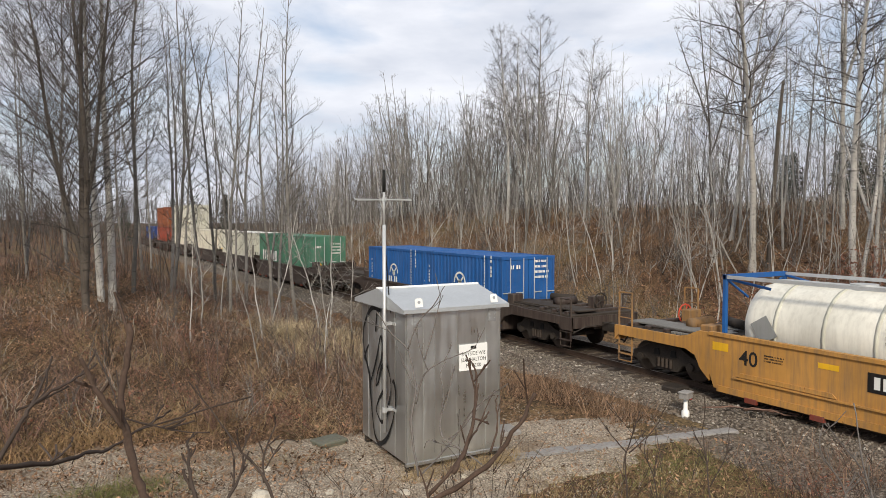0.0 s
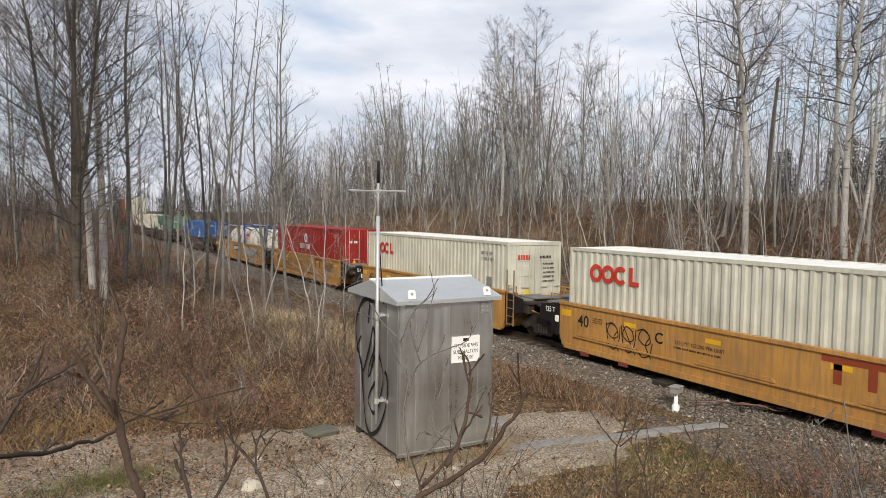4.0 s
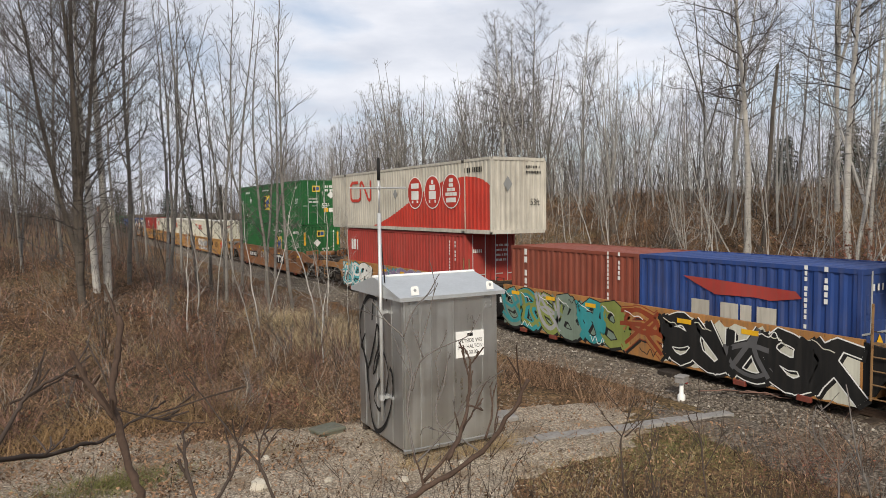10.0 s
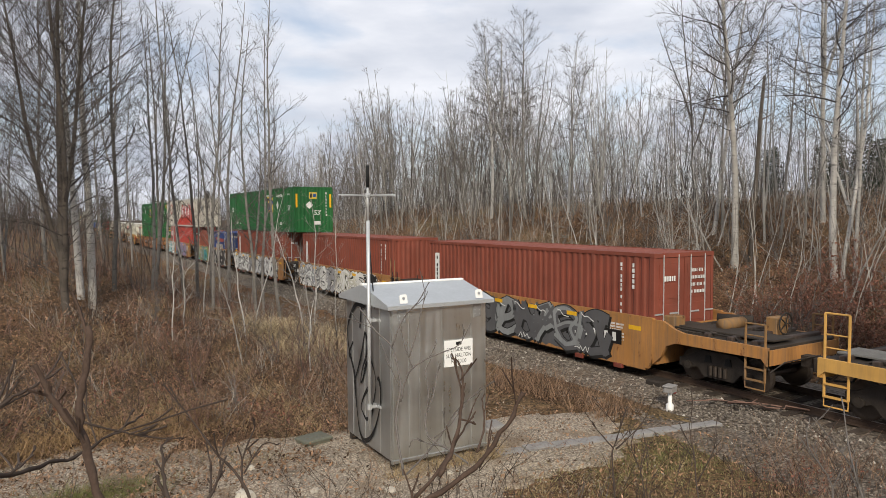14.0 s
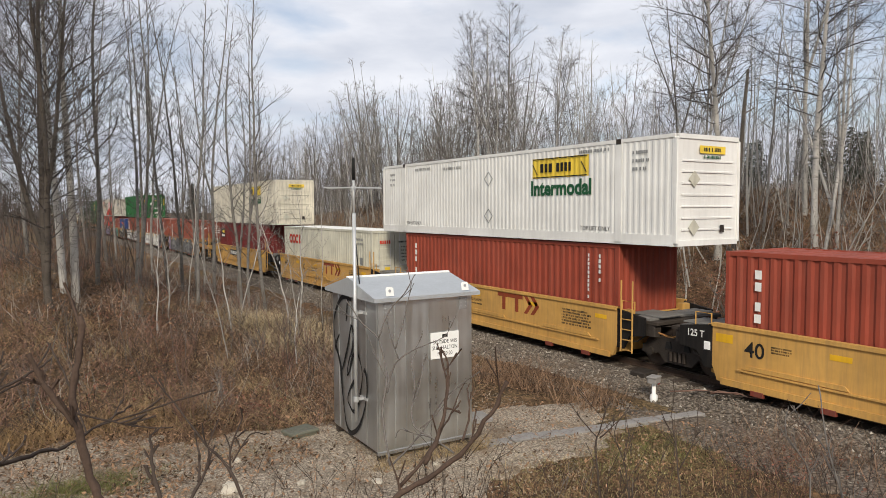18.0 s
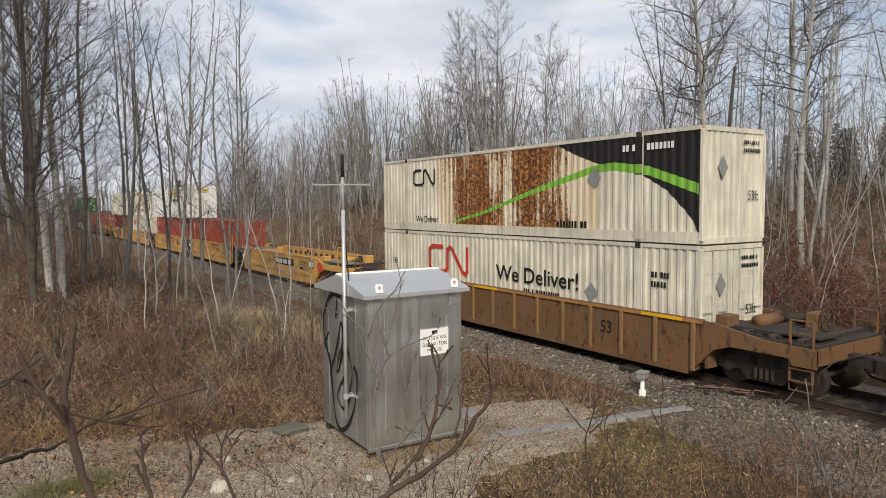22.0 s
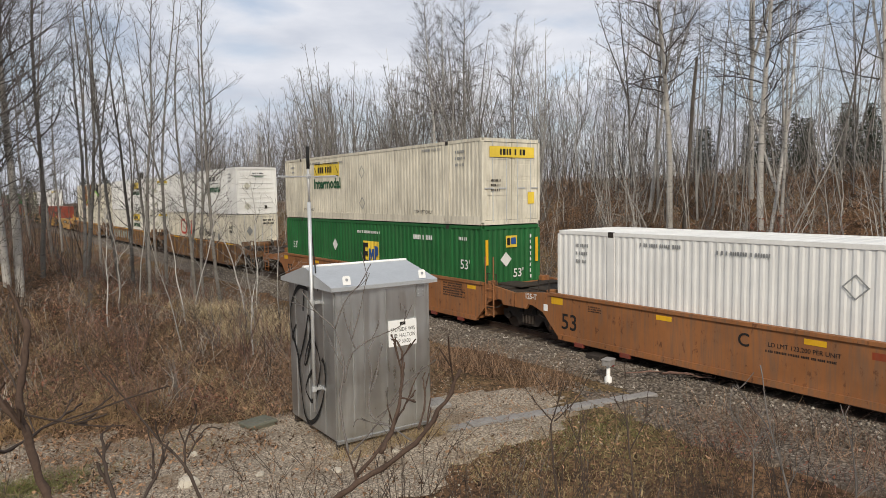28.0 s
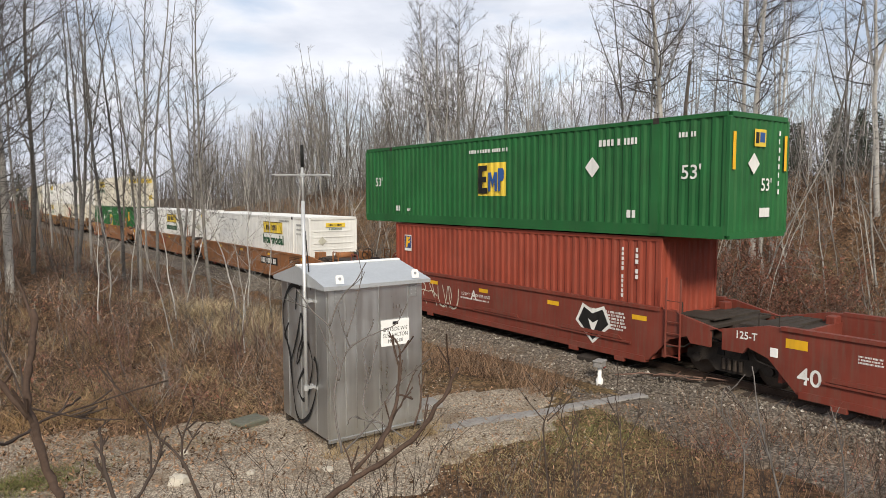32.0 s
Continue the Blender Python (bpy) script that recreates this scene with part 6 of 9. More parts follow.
def rail_car(label, s, half, material, style, letter="", number="40", black_ends=True, head_end="joint", tail_end="joint", reach=None, ttx=None, art=None, bar_y=None, z_top=1.5, seed=0):
    """A well car: deep side sills that rise over the trucks, end platforms, and what is written on it. half: half of the well's length."""
    car = thing("well_car", label, "rail car", group="well cars of the train")
    X, zb = 1.45, 0.16
    long = half > 7
    rd, rt = (reach or ((half + (2.95 if long else 3.3)) if kind == "free" else half + (1.5 if long else 1.35)) for kind in (head_end, tail_end))
    square = style in ("tan", "graf")
    if square:
        e0 = half - 0.2
        pr = [(-half, 0.5), (-half + 0.14, zb), (half - 0.14, zb), (half, 0.5), (half, z_top), (-half, z_top)]
    else:
        e0, e1 = half - 0.35, half + 0.18
        pr = [(-rt, 0.8), (-rt + 0.5, 0.8), (-rt + 0.6, 0.95), (-e1 - 0.55, 0.95), (-e1 - 0.1, 0.8), (-e0, zb), (e0, zb), (e1 + 0.1, 0.8), (e1 + 0.55, 0.95), (rd - 0.6, 0.95), (rd - 0.5, 0.8), (rd, 0.8), (rd, 1.2), (half + 1.5, 1.24), (half + 0.3, z_top), (-half - 0.3, z_top), (-half - 1.5, 1.24), (-rt, 1.2)]
    for x in (-X, X - 0.09):
        part("side_sill", Geo().prism(pr, 0, x, x + 0.09), material, car)
        xo = -X if x < 0 else X
        out = 1.002 if style == "graf" else 1.03
        part("top_chord", Geo().box(min(xo * out, xo * 0.93), max(xo * out, xo * 0.93), -half, half, z_top - 0.05, z_top + 0.035), material, car)
        part("bottom_chord", Geo().box(min(xo * out, xo * 0.9), max(xo * out, xo * 0.9), -e0 + 0.06, e0 - 0.06, zb - 0.06, zb + 0.09), material, car)
    xs = -X - 0.0035
    for i in range(9):
        y = -half + 0.4 + (2 * half - 0.8) * i / 8
        part("cross_beam", shared(f"cross_beam|{X}", lambda g: g.box(-X + 0.1, X - 0.1, -0.12, 0.12, 0.18, 0.3), material), material, car).location = (0, y, 0)
    for sgn in (-1, 1):
        part("end_bulkhead", Geo().box(-X + 0.09, X - 0.09, min(sgn * half, sgn * (half + 0.08)), max(sgn * half, sgn * (half + 0.08)), 0.3, 1.3), material, car)
        rh = rd if sgn > 0 else rt
        a, b = sorted((sgn * (half + 0.05), sgn * (rh - 0.05)))
        part("end_platform", Geo().bevel_box(-1.34, 1.34, a, b, 1.18, 1.27, 0.015), "deck", car, "grey steel end platform")
        part("end_stub", Geo().box(-0.42, 0.42, a, b, 0.78, 1.18), "darkcar", car)
        if square:
            em = "black" if black_ends and not (sgn > 0 and head_end == "free") else material
            fr = (head_end if sgn > 0 else tail_end) == "free"
            em = material if fr else em
            for x in (-X + 0.004, X - 0.094):
                end = [(sgn * half, 0.3), (sgn * (half + 0.28), 0.55), (sgn * (half + 0.45), 0.86), (sgn * (half + 0.75), 0.98), (sgn * (rh - 0.15), 1.0), (sgn * rh, 0.85), (sgn * rh, 1.27), (sgn * (half + 1.0), 1.27), (sgn * (half + 0.7), 1.34), (sgn * (half + 0.35), z_top), (sgn * half, z_top)] if fr else [(sgn * half, 0.42), (sgn * (half + 0.22), 0.42), (sgn * (half + 0.42), 0.78), (sgn * (half + 0.95), 0.86), (sgn * (half + 0.95), 1.34), (sgn * half, z_top - 0.02)]
                part("end_frame", Geo().prism(end if sgn > 0 else end[::-1], 0, x, x + 0.09), em, car, "black end frame" if em == "black" else "")
        part("bridge_plate", Geo().bevel_box(-1.0, -0.15, a + 0.1, b - 0.1, 1.34, 1.38, 0.01), "deck" if style != "tan" else "walkway", car)
    if style in ("tan", "red"):
        part("sill_ledge", Geo().prism([(-e0 + 0.5, 0.5), (e0 - 0.5, 0.5), (e0 - 0.5, 0.54), (-e0 + 0.5, 0.54)], 0, -X - 0.05, -X), material, car)
        for a, b in ((-e0 + 0.8, -e0 + 3.0), (-1.2, 1.0), (e0 - 3.0, e0 - 0.6)):
            part("ledge_plate", Geo().prism([(a, 0.56), (b, 0.56), (b - 0.1, 0.66), (a + 0.1, 0.66)], 0, -X - 0.035, -X), material, car)
    if style == "rib":
        n = 15
        for i in range(n):
            y = -half + 0.25 + (2 * half - 0.5) * i / (n - 1)
            part("rib", shared("rib|car", lambda g: g.bevel_box(-X - 0.07, -X, -0.055, 0.055, zb + 0.05, z_top - 0.05, 0.01), "rib_paint"), "rib_paint", car).location = (0, y, 0)
        plate(car, xs - 0.045, 0, z_top - 0.02, 2 * half, 0.09, "ochre", "chord_stripe", "yellow top chord stripe")
        for y in (-half + 1.2, half - 3.2, 0.4):
            plate(car, xs - 0.05, y, z_top - 0.02, 1.3, 0.085, "yellow", "reflector")
        lettering("53", 0.36, "letter_black", car, side_pose(xs - 0.003, -5.14, 0.85), 0.9, 0.006)
    else:
        ink = "letter_black" if style in ("tan", "brown") else "letter_white"
        if style != "dark":
            for y in (half - 0.32, 0.52 * half, 0.08 * half, -0.42 * half, -half + 0.62):
                plate(car, xs, y, 1.2, 0.45, 0.12 if y < half - 0.5 else 0.2, "yellow", "reflector", "yellow reflector patch")
            bars(car, xs, -half + 1.6, 1.22, 6, 1.3, 0.055, 0.085, ink, seed + 3)
            bars(car, xs, half - 1.75, 1.18, 3, 0.5, 0.035, 0.06, ink, seed + 5)
            if style in ("tan", "red", "brown"):
                lettering("LD LMT 123,200 PER UNIT", 0.1, ink, car, side_pose(xs - 0.004, 0.9, 1.0), 0.95)
                bars(car, xs, 0.9, 0.86, 1, 1.6, 0.05, 0.1, ink, seed + 6)
        for i in range(4):
            part("sill_box", shared("sill_box|", lambda g: g.bevel_box(-X - 0.06, -X + 0.03, -0.16, 0.16, zb - 0.16, zb - 0.04, 0.01), "redcar"), "redcar", car).location = (0, (-1) ** i * (half - 1.2 - 1.6 * (i // 2)), 0)
    if number and style not in ("rib", "graf"):
        ny, nz = {"brown": (half - 0.8, 0.62), "red": (half - 0.6, 0.55)}.get(style, (half - 1.1, 1.02))
        lettering(number, 0.36 if style != "brown" else 0.46, "letter_white" if style == "red" else "letter_black", car, side_pose(xs - 0.004, ny, nz), 1.0, 0.006)
    if letter:
        lettering(letter, 0.3, "letter_black" if style != "red" else "letter_white", car, side_pose(xs - 0.004, 2.2 if letter != "A" else 1.0, 1.0), 1.0, 0.006)
    if ttx is not None:
        tm, lift = ("ttx", 0.0) if style != "brown" or half < 8 or letter else ("letter_white", 0.004)
        if lift:
            plate(car, xs, ttx - 0.1, 0.84, 2.5, 0.62, "black", "mark_panel")
        zl, zh = (0.84, 1.42) if not lift else (0.6, 1.08)
        if style == "brown" and not lift:
            zl, zh = 0.62, 1.2
        xm = xs - lift
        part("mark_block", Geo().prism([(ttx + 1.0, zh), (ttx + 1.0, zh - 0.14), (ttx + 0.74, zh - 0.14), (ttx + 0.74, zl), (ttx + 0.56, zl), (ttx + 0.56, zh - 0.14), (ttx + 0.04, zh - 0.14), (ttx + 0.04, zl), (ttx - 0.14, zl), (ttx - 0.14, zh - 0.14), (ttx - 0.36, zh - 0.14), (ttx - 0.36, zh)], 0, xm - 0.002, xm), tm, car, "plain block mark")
        for q in (0.0, 0.34):
            part("mark_chevron", Geo().prism([(ttx - 0.42 - q, zh), (ttx - 0.6 - q, zh), (ttx - 0.86 - q, (zl + zh) / 2), (ttx - 0.6 - q, zl), (ttx - 0.42 - q, zl), (ttx - 0.68 - q, (zl + zh) / 2)], 0, xm - 0.002, xm), tm, car)
    if bar_y is not None:
        bz = 1.05 if style == "tan" else 0.85
        wide = 3.1 if "empty" in label else 2.3
        b = plate(car, xs - 0.004, bar_y, bz, wide, 0.40, "black", "number_panel", "black number panel with white bars")
        bars(b, xs - 0.007, bar_y, bz, 1, wide - 0.25, 0.25, 0.3, "letter_white", seed + 9)
    if art:
        for y0, y1, cols in art:
            low, top = {"graf": (0.12, 1.5), "rib": (0.44, 1.22)}.get(style, (0.2, 1.36))
            spray_art(car, xs - 0.002, y0, y1, low, top, cols, seed + int(y0 * 10))
    if style == "rib" and art is None:
        bars(car, xs, half - 1.4, 1.05, 3, 0.7, 0.05, 0.12, "letter_white", seed)
    hw_rail = "rib_paint" if material in ("tan_old", "ochre") else material
    if "empty yellow" in label:
        for i in range(11):
            y = half - 1.6 - 0.86 * i
            part("wall_opening", Geo().prism([(y + 0.24 * math.cos(k * 0.3142), 1.12 + 0.24 * math.sin(k * 0.3142)) for k in range(11)], 0, X - 0.096, X - 0.092), "darkcar", car, "dark arched opening in the inner wall")
        for y in (half - 1.1, half - 4.6, -half + 2.2):
            part("lock_block", Geo().bevel_box(X - 0.14, X - 0.09, y - 0.11, y + 0.11, 1.22, 1.44, 0.01), "redcar", car)
        for y, w, h in ((-half + 0.55, 0.62, 0.42), (-half + 2.0, 0.5, 0.12), (-half + 1.5, 0.2, 0.2), (0.2, 0.3, 0.42)):
            q = plate(car, xs - 0.004, y, 1.12 if h > 0.3 else 0.85, w, h, "black" if w > 0.4 else "ochre", "placard", "small placard on the sill")
            if w > 0.6:
                for a in (-0.14, 0.14):
                    plate(q, xs - 0.008, y + a, 1.12, 0.23, 0.3, "letter_white", "placard_field")
    # ends: joint (shared truck ahead), or free (own truck, ladder, hand rails, hand brake)
    for sgn, kind in ((1, head_end), (-1, tail_end)):
        rh = rd if sgn > 0 else rt
        if kind == "free":
            truck_under(car, sgn * (half + (1.35 if long else 1.75)))
            for x in (-1.36, 1.36):
                for yy in (0.35, 0.85):
                    part("grab_post", Geo().tube([(x, sgn * (rh - 0.95 + yy), 0.45), (x, sgn * (rh - 0.95 + yy), 1.27 + (0.95 if style in ("tan",) else 0.5))], 0.03, 6), hw_rail, car)
                for zz in (0.65, 0.92, 1.2):
                    part("step", Geo().box(x - 0.05, x + 0.05, *sorted((sgn * (rh - 0.6), sgn * (rh - 0.1))), zz - 0.2, zz - 0.17), hw_rail, car)
            top = 1.27 + (0.95 if style == "tan" else 0.5)
            for x in (-1.36, 1.36):
                a0, a1 = sgn * (rh - 0.6), sgn * (rh - 0.1)
                part("grab_bar", Geo().tube([(x, a0, top), (x, a1, top)], 0.022, 6), hw_rail, car)
                for zz in (1.5, 1.78):
                    if zz < top:
                        part("rung", Geo().tube([(x, a0, zz), (x, a1, zz)], 0.016, 5), hw_rail, car)
                part("stirrup", Geo().tube([(x, a0, 0.5), (x, a0, 0.26), (x, a1, 0.26), (x, a1, 0.5)], 0.02, 6), hw_rail, car, "bent steel stirrup step")
            part("cut_lever", Geo().tube([(-1.4, sgn * (rh + 0.05), 0.72), (-0.9, sgn * (rh + 0.08), 0.9), (-0.25, sgn * (rh + 0.1), 0.92), (-0.1, sgn * (rh + 0.45), 1.05)], 0.016, 5), "steel", car)
            part("brake_pipe", Geo().tube([(-1.15, sgn * (half + 0.2), 1.36), (-1.18, sgn * (rh - 1.0), 1.34), (-1.3, sgn * (rh - 0.5), 1.1), (-1.2, sgn * (rh - 0.1), 0.72)], 0.024, 6), "truck", car)
            part("brake_rod", Geo().tube([(0.55, sgn * (rh - 0.85), 1.3), (0.3, sgn * (half + 0.5), 1.32)], 0.018, 5), "truck", car)
            part("brake_cylinder", Geo().tube([(0.55, sgn * (half + 0.5), 1.45), (0.95, sgn * (half + 1.3), 1.45)], 0.13, 10), "truck", car, smooth=True)
            for q in range(4):
                part("walkway_board", Geo().bevel_box(-1.28, 1.28, *sorted((sgn * (half + 0.62 + 0.2 * q), sgn * (half + 0.78 + 0.2 * q))), 1.27, 1.325, 0.008), "deck" if style != "tan" else "walkway", car)
            part("coupler", Geo().box(-0.13, 0.13, *sorted((sgn * rh, sgn * (rh + 0.75))), 0.72, 0.98), "truck", car)
            part("knuckle", Geo().bevel_box(-0.2, 0.2, *sorted((sgn * (rh + 0.55), sgn * (rh + 0.85))), 0.66, 1.0, 0.05), "truck", car)
            part("air_hose", Geo().tube([(0.35, sgn * rh, 0.75), (0.38, sgn * (rh + 0.25), 0.45), (0.3, sgn * (rh + 0.6), 0.42)], 0.03, 6), "rubber", car)
            near = sgn < 0 and style == "tan"
            hub = Vector((-1.52, -half - 0.75, 1.05)) if near else Vector((0.55, sgn * (rh - 0.82), 1.55))
            def rim(q, k=0.27):
                return hub + (Vector((0, math.cos(q) * k, math.sin(q) * k)) if near else Vector((math.cos(q) * k, 0, math.sin(q) * k)))
            g = Geo().tube([rim(q * 0.3927) for q in range(17)], 0.022, 6)
            for q in range(5):
                g.tube([hub, rim(q * 1.2566)], 0.016, 5)
            red = sgn > 0 or style == "tan"
            part("brake_wheel", g, "wheel_red" if red else "steel", car, "red hand brake wheel" if red else "")
            if near:
                part("brake_housing", Geo().bevel_box(-1.5, -1.3, -half - 0.95, -half - 0.55, 0.85, 1.28, 0.03), "wheel_red", car)
            part("brake_stand", Geo().bevel_box(0.3, 0.8, *sorted((sgn * (rh - 1.2), sgn * (rh - 0.9))), 1.27, 1.7, 0.02), hw_rail, car)
            for q in (0.35, 1.0, 1.65):
                part("deck_beam", Geo().bevel_box(-1.3, 1.3, *sorted((sgn * (rh - q), sgn * (rh - q - 0.16))), 1.27, 1.36, 0.02), "darkcar", car)
            part("air_tank", Geo().tube([(-0.5, sgn * (rh - 1.9), 1.46), (0.35, sgn * (rh - 1.9), 1.46)], 0.16, 12), hw_rail, car, smooth=True)
            part("platform_box", Geo().bevel_box(-1.2, -0.75, *sorted((sgn * (half + 0.15), sgn * (half + 0.5))), 1.27, 1.62, 0.02), hw_rail, car)
            part("end_beam", Geo().box(-1.4, 1.4, *sorted((sgn * (rh - 0.1), sgn * rh)), 0.85, 1.2), material, car)
        else:
            if sgn > 0:
                truck_under(car, half + 1.3)
                if number:
                    lettering("125-T" if style != "tan" else "125 T", 0.17, "letter_white", car, side_pose(xs - 0.004, half + 0.48 + 0.3 * (style != "tan"), 1.2), 0.9, 0.005)
                    part("valve_box", Geo().bevel_box(-X - 0.006, -X + 0.02, half + 0.06, half + 0.24, 0.85, 1.05, 0.01), "sign", car)
            else:
                lad = part("ladder", Geo().tube([(-X - 0.06, -half - 0.2, 0.35), (-X - 0.06, -half - 0.2, 2.3)], 0.025, 6), hw_rail, car, "steel side ladder with two uprights")
                part("ladder_upright", Geo().tube([(-X - 0.06, -half - 0.6, 0.35), (-X - 0.06, -half - 0.6, 2.3)], 0.025, 6), hw_rail, lad)
                for zz in (0.4, 0.68, 0.96, 1.24):
                    part("rung", Geo().tube([(-X - 0.06, -half - 0.2, zz), (-X - 0.06, -half - 0.6, zz)], 0.015, 5), hw_rail, lad)
                part("hose", Geo().tube([(-0.9, -half - 0.9, 1.2), (-1.2, -half - 1.1, 1.0), (-1.0, -half - 1.5, 0.85), (-0.8, -half - 1.9, 1.1)], 0.03, 6), "ochre" if style == "tan" else "rubber", car)
            for x in (-1.18, 1.18):
                part("side_bearer", Geo().bevel_box(x - 0.14, x + 0.14, *sorted((sgn * (half + 0.5), sgn * (half + 1.2))), 0.86, 1.2, 0.03), "truck", car)
                part("corner_block", Geo().bevel_box(x - 0.16, x + 0.16, *sorted((sgn * (half + 0.02), sgn * (half + 0.24))), 1.27, 1.46, 0.02), hw_rail, car)
            part("hand_rail", Geo().tube([(-1.36, sgn * (half + 0.1), 1.3), (-1.36, sgn * (half + 0.1), 1.72), (-1.36, sgn * (half + 0.55), 1.72), (-1.36, sgn * (half + 0.55), 1.3)], 0.02, 6), "truck" if style != "tan" else hw_rail, car)
            part("brake_pipe", Geo().tube([(-1.42, sgn * (half + 0.1), 0.6), (-1.3, sgn * (half + 0.6), 0.66), (-1.0, sgn * (half + 1.1), 1.12), (-0.6, sgn * (half + 1.4), 1.1)], 0.022, 6), "truck", car)
            for q in range(3):
                part("walkway_board", Geo().bevel_box(-1.3, 1.3, *sorted((sgn * (half + 0.42 + 0.22 * q), sgn * (half + 0.6 + 0.22 * q))), 1.27, 1.33, 0.008), "deck" if style != "tan" else "walkway", car)
            part("joint_casting", Geo().bevel_box(-0.5, 0.5, *sorted((sgn * (rh - 0.1), sgn * (half + 1.45))), 0.62, 1.0, 0.04), "truck", car)
    rolling(car, s)
    return car


BASE = 0.34                      # floor of the wells
UP = BASE + 2.9 + 0.02           # foot of the upper boxes
H40, H53 = 6.25, 8.25
Y_LABEL = "yellow articulated well car with black end panels"

# leading cars, far ahead
for i, s in enumerate((124.0, 108.6, 93.1, 77.5, 62.0)):
    rail_car("dark grimy low-sided well car", s, H40, "darkcar", "dark", "", "", False, z_top=1.2)
plain_box(124.0, BASE, "navy", "faded blue steel container", "upright", seed=2)
plain_box(108.6, BASE, "brick", "faded red steel container", "upright", seed=3)
plain_box(108.6, UP, "rust", "faded orange-red steel container", None, seed=4)
plain_box(93.1, BASE, "cream", "dull cream steel container", None, seed=5)
plain_box(93.1, UP, "grey", "dull pale grey steel container", None, seed=6)
plain_box(77.5, BASE, "cream", "dull cream steel container", None, seed=7)
plain_box(62.0, BASE, "grey", "dull pale grey steel container", None, seed=8)
rail_car("dark grimy low-sided well car", 48.3, H40, "darkcar", "dark", "", "", False, "joint", "free", z_top=1.2)
jade = plain_box(48.3, BASE, "jade", "jade green steel container with white marks", None, seed=9)
bars(jade, -1.226, 3.0, 1.3, 1, 4.2, 0.75, 0.3, "letter_white", 77)
rail_car("dark brown low-sided well car with long end decks", 26.75, H40, "darkcar", "dark", "", "", False, "free", "free", reach=10.2, z_top=1.3)
for d in (3.08, -3.08):
    plain_box(26.75 + d, BASE, "blue", "bright blue twenty-foot steel container with a white globe mark", "globe", 6.06, "doors", 2.59, seed=10)

# five yellow units
A5 = [("tan", 5.07, "B", None, 1.3, [(-0.7, -4.9, ("ochre", "letter_black", "silver", "grey_mark"))]), ("tan", -10.5, "E", -3.0, None, [(4.6, 2.4, ("tan_old", "letter_black", "tan_old")), (-0.7, -2.0, ("tan_old", "letter_black", "ochre"))]),
      ("tan", -26.1, "D", -3.5, None, [(0.3, -2.0, ("tan_old", "letter_black", "tan_old"))]), ("tan", -41.6, "C", -3.2, None, [(4.2, 2.4, ("tan_old", "letter_black", "ochre"))]), ("tan", -57.15, "A", None, -1.95, [(4.1, -0.2, ("letter_white", "letter_black", "silver", "letter_white"))])]
for i, (m, s, l, ttx, bar, art) in enumerate(A5):
    rail_car(Y_LABEL + (" and grey sprayed letters" if i in (0, 4) else ""), s, H40, "tan_old", "tan", l, "40", True, "free" if i == 0 else "joint", "free" if i == 4 else "joint", ttx=ttx, bar_y=bar, art=art, seed=100 + i)
tank_box(5.07 + 3.05, BASE + 0.02, True)
tank_box(5.07 - 3.05, BASE + 0.02, False)
plain_box(-10.5, BASE, "red", "bright red steel container with a white disc mark", "disc", seed=11)
for s, p in ((-26.1, -3.9), (-41.6, None), (-57.15, -1.2)):
    grey_box(s, BASE, p)

# brown fifty-three-foot car with two green boxes
rail_car("rusty brown well car with sprayed scrawls", -78.85, H53, "rustcar", "brown", "", "53", False, "free", "free", ttx=-3.2, bar_y=3.4, art=[(1.4, -0.9, ("rustcar", "letter_white", "rustcar"))], seed=120)
green_box(-78.85, BASE, "panel", -2.85, (-4.3,), -6.9)
green_box(-78.85, UP, "doors", -0.05, (4.42,), 5.2)

# five units covered in spray paint
G5 = [(-100.5, [(6.2, 2.6, ("aqua", "letter_black", "letter_white", "aqua", "letter_white")), (1.6, -4.3, ("teal", "silver", "purple", "purple"))]),
      (-115.8, [(0.3, -1.1, ("ochre", "ttx", "ochre", "ttx")), (6.2, 0.2, ("sage", "letter_black", "sage", "teal", "olive", "silver")), (-1.1, -6.2, ("grey", "letter_white", "letter_black", "letter_black", "letter_black", "smoke"))]),
      (-131.15, [(6.1, -2.2, ("letter_white", "letter_black", "letter_white", "letter_white", "silver")), (-2.2, -4.9, ("plum", "letter_black", "letter_white"))]),
      (-146.6, [(6.0, 0.4, ("letter_white", "letter_black", "letter_white", "silver")), (0.4, -3.4, ("letter_white", "letter_black", "letter_white", "grey")), (-3.5, -4.9, ("plum", "letter_white", "letter_black"))]),
      (-162.1, [(5.2, -4.6, ("smoke", "letter_black", "smoke", "smoke", "grey_mark")), (5.95, 5.0, ("purple", "letter_black", "purple"))])]
for i, (s, art) in enumerate(G5):
    rail_car("well car under colourful sprayed graffiti", s, H40, "ochre", "graf", "", "40", True, "free" if i == 0 else "joint", "free" if i == 4 else "joint", bar_y=-4.0 if i == 4 else None, art=art, seed=140 + i)
plain_box(-100.5, BASE, "faded_red", "bright red steel container with white block letters", "block", seed=12)
maple_box(-100.5, UP, "arc")
plain_box(-115.8 + 3.05, BASE, "brown", "brown twenty-foot steel container with an upright white mark", "upright", 6.06, "panel", 2.59, seed=13)
nb = plain_box(-115.8 - 3.05, BASE, "navy", "scuffed dark blue twenty-foot steel container", None, 6.06, "doors", 2.59, seed=14)
flat(nb, -1.226, [(1.5, 2.12), (0.7, 2.1), (-1.6, 2.0), (-1.75, 1.85), (-1.0, 1.72), (-0.6, 1.76), (0.5, 1.72), (1.1, 1.95)], "faded_red", "faded_mark", "faded red eagle-like patch")
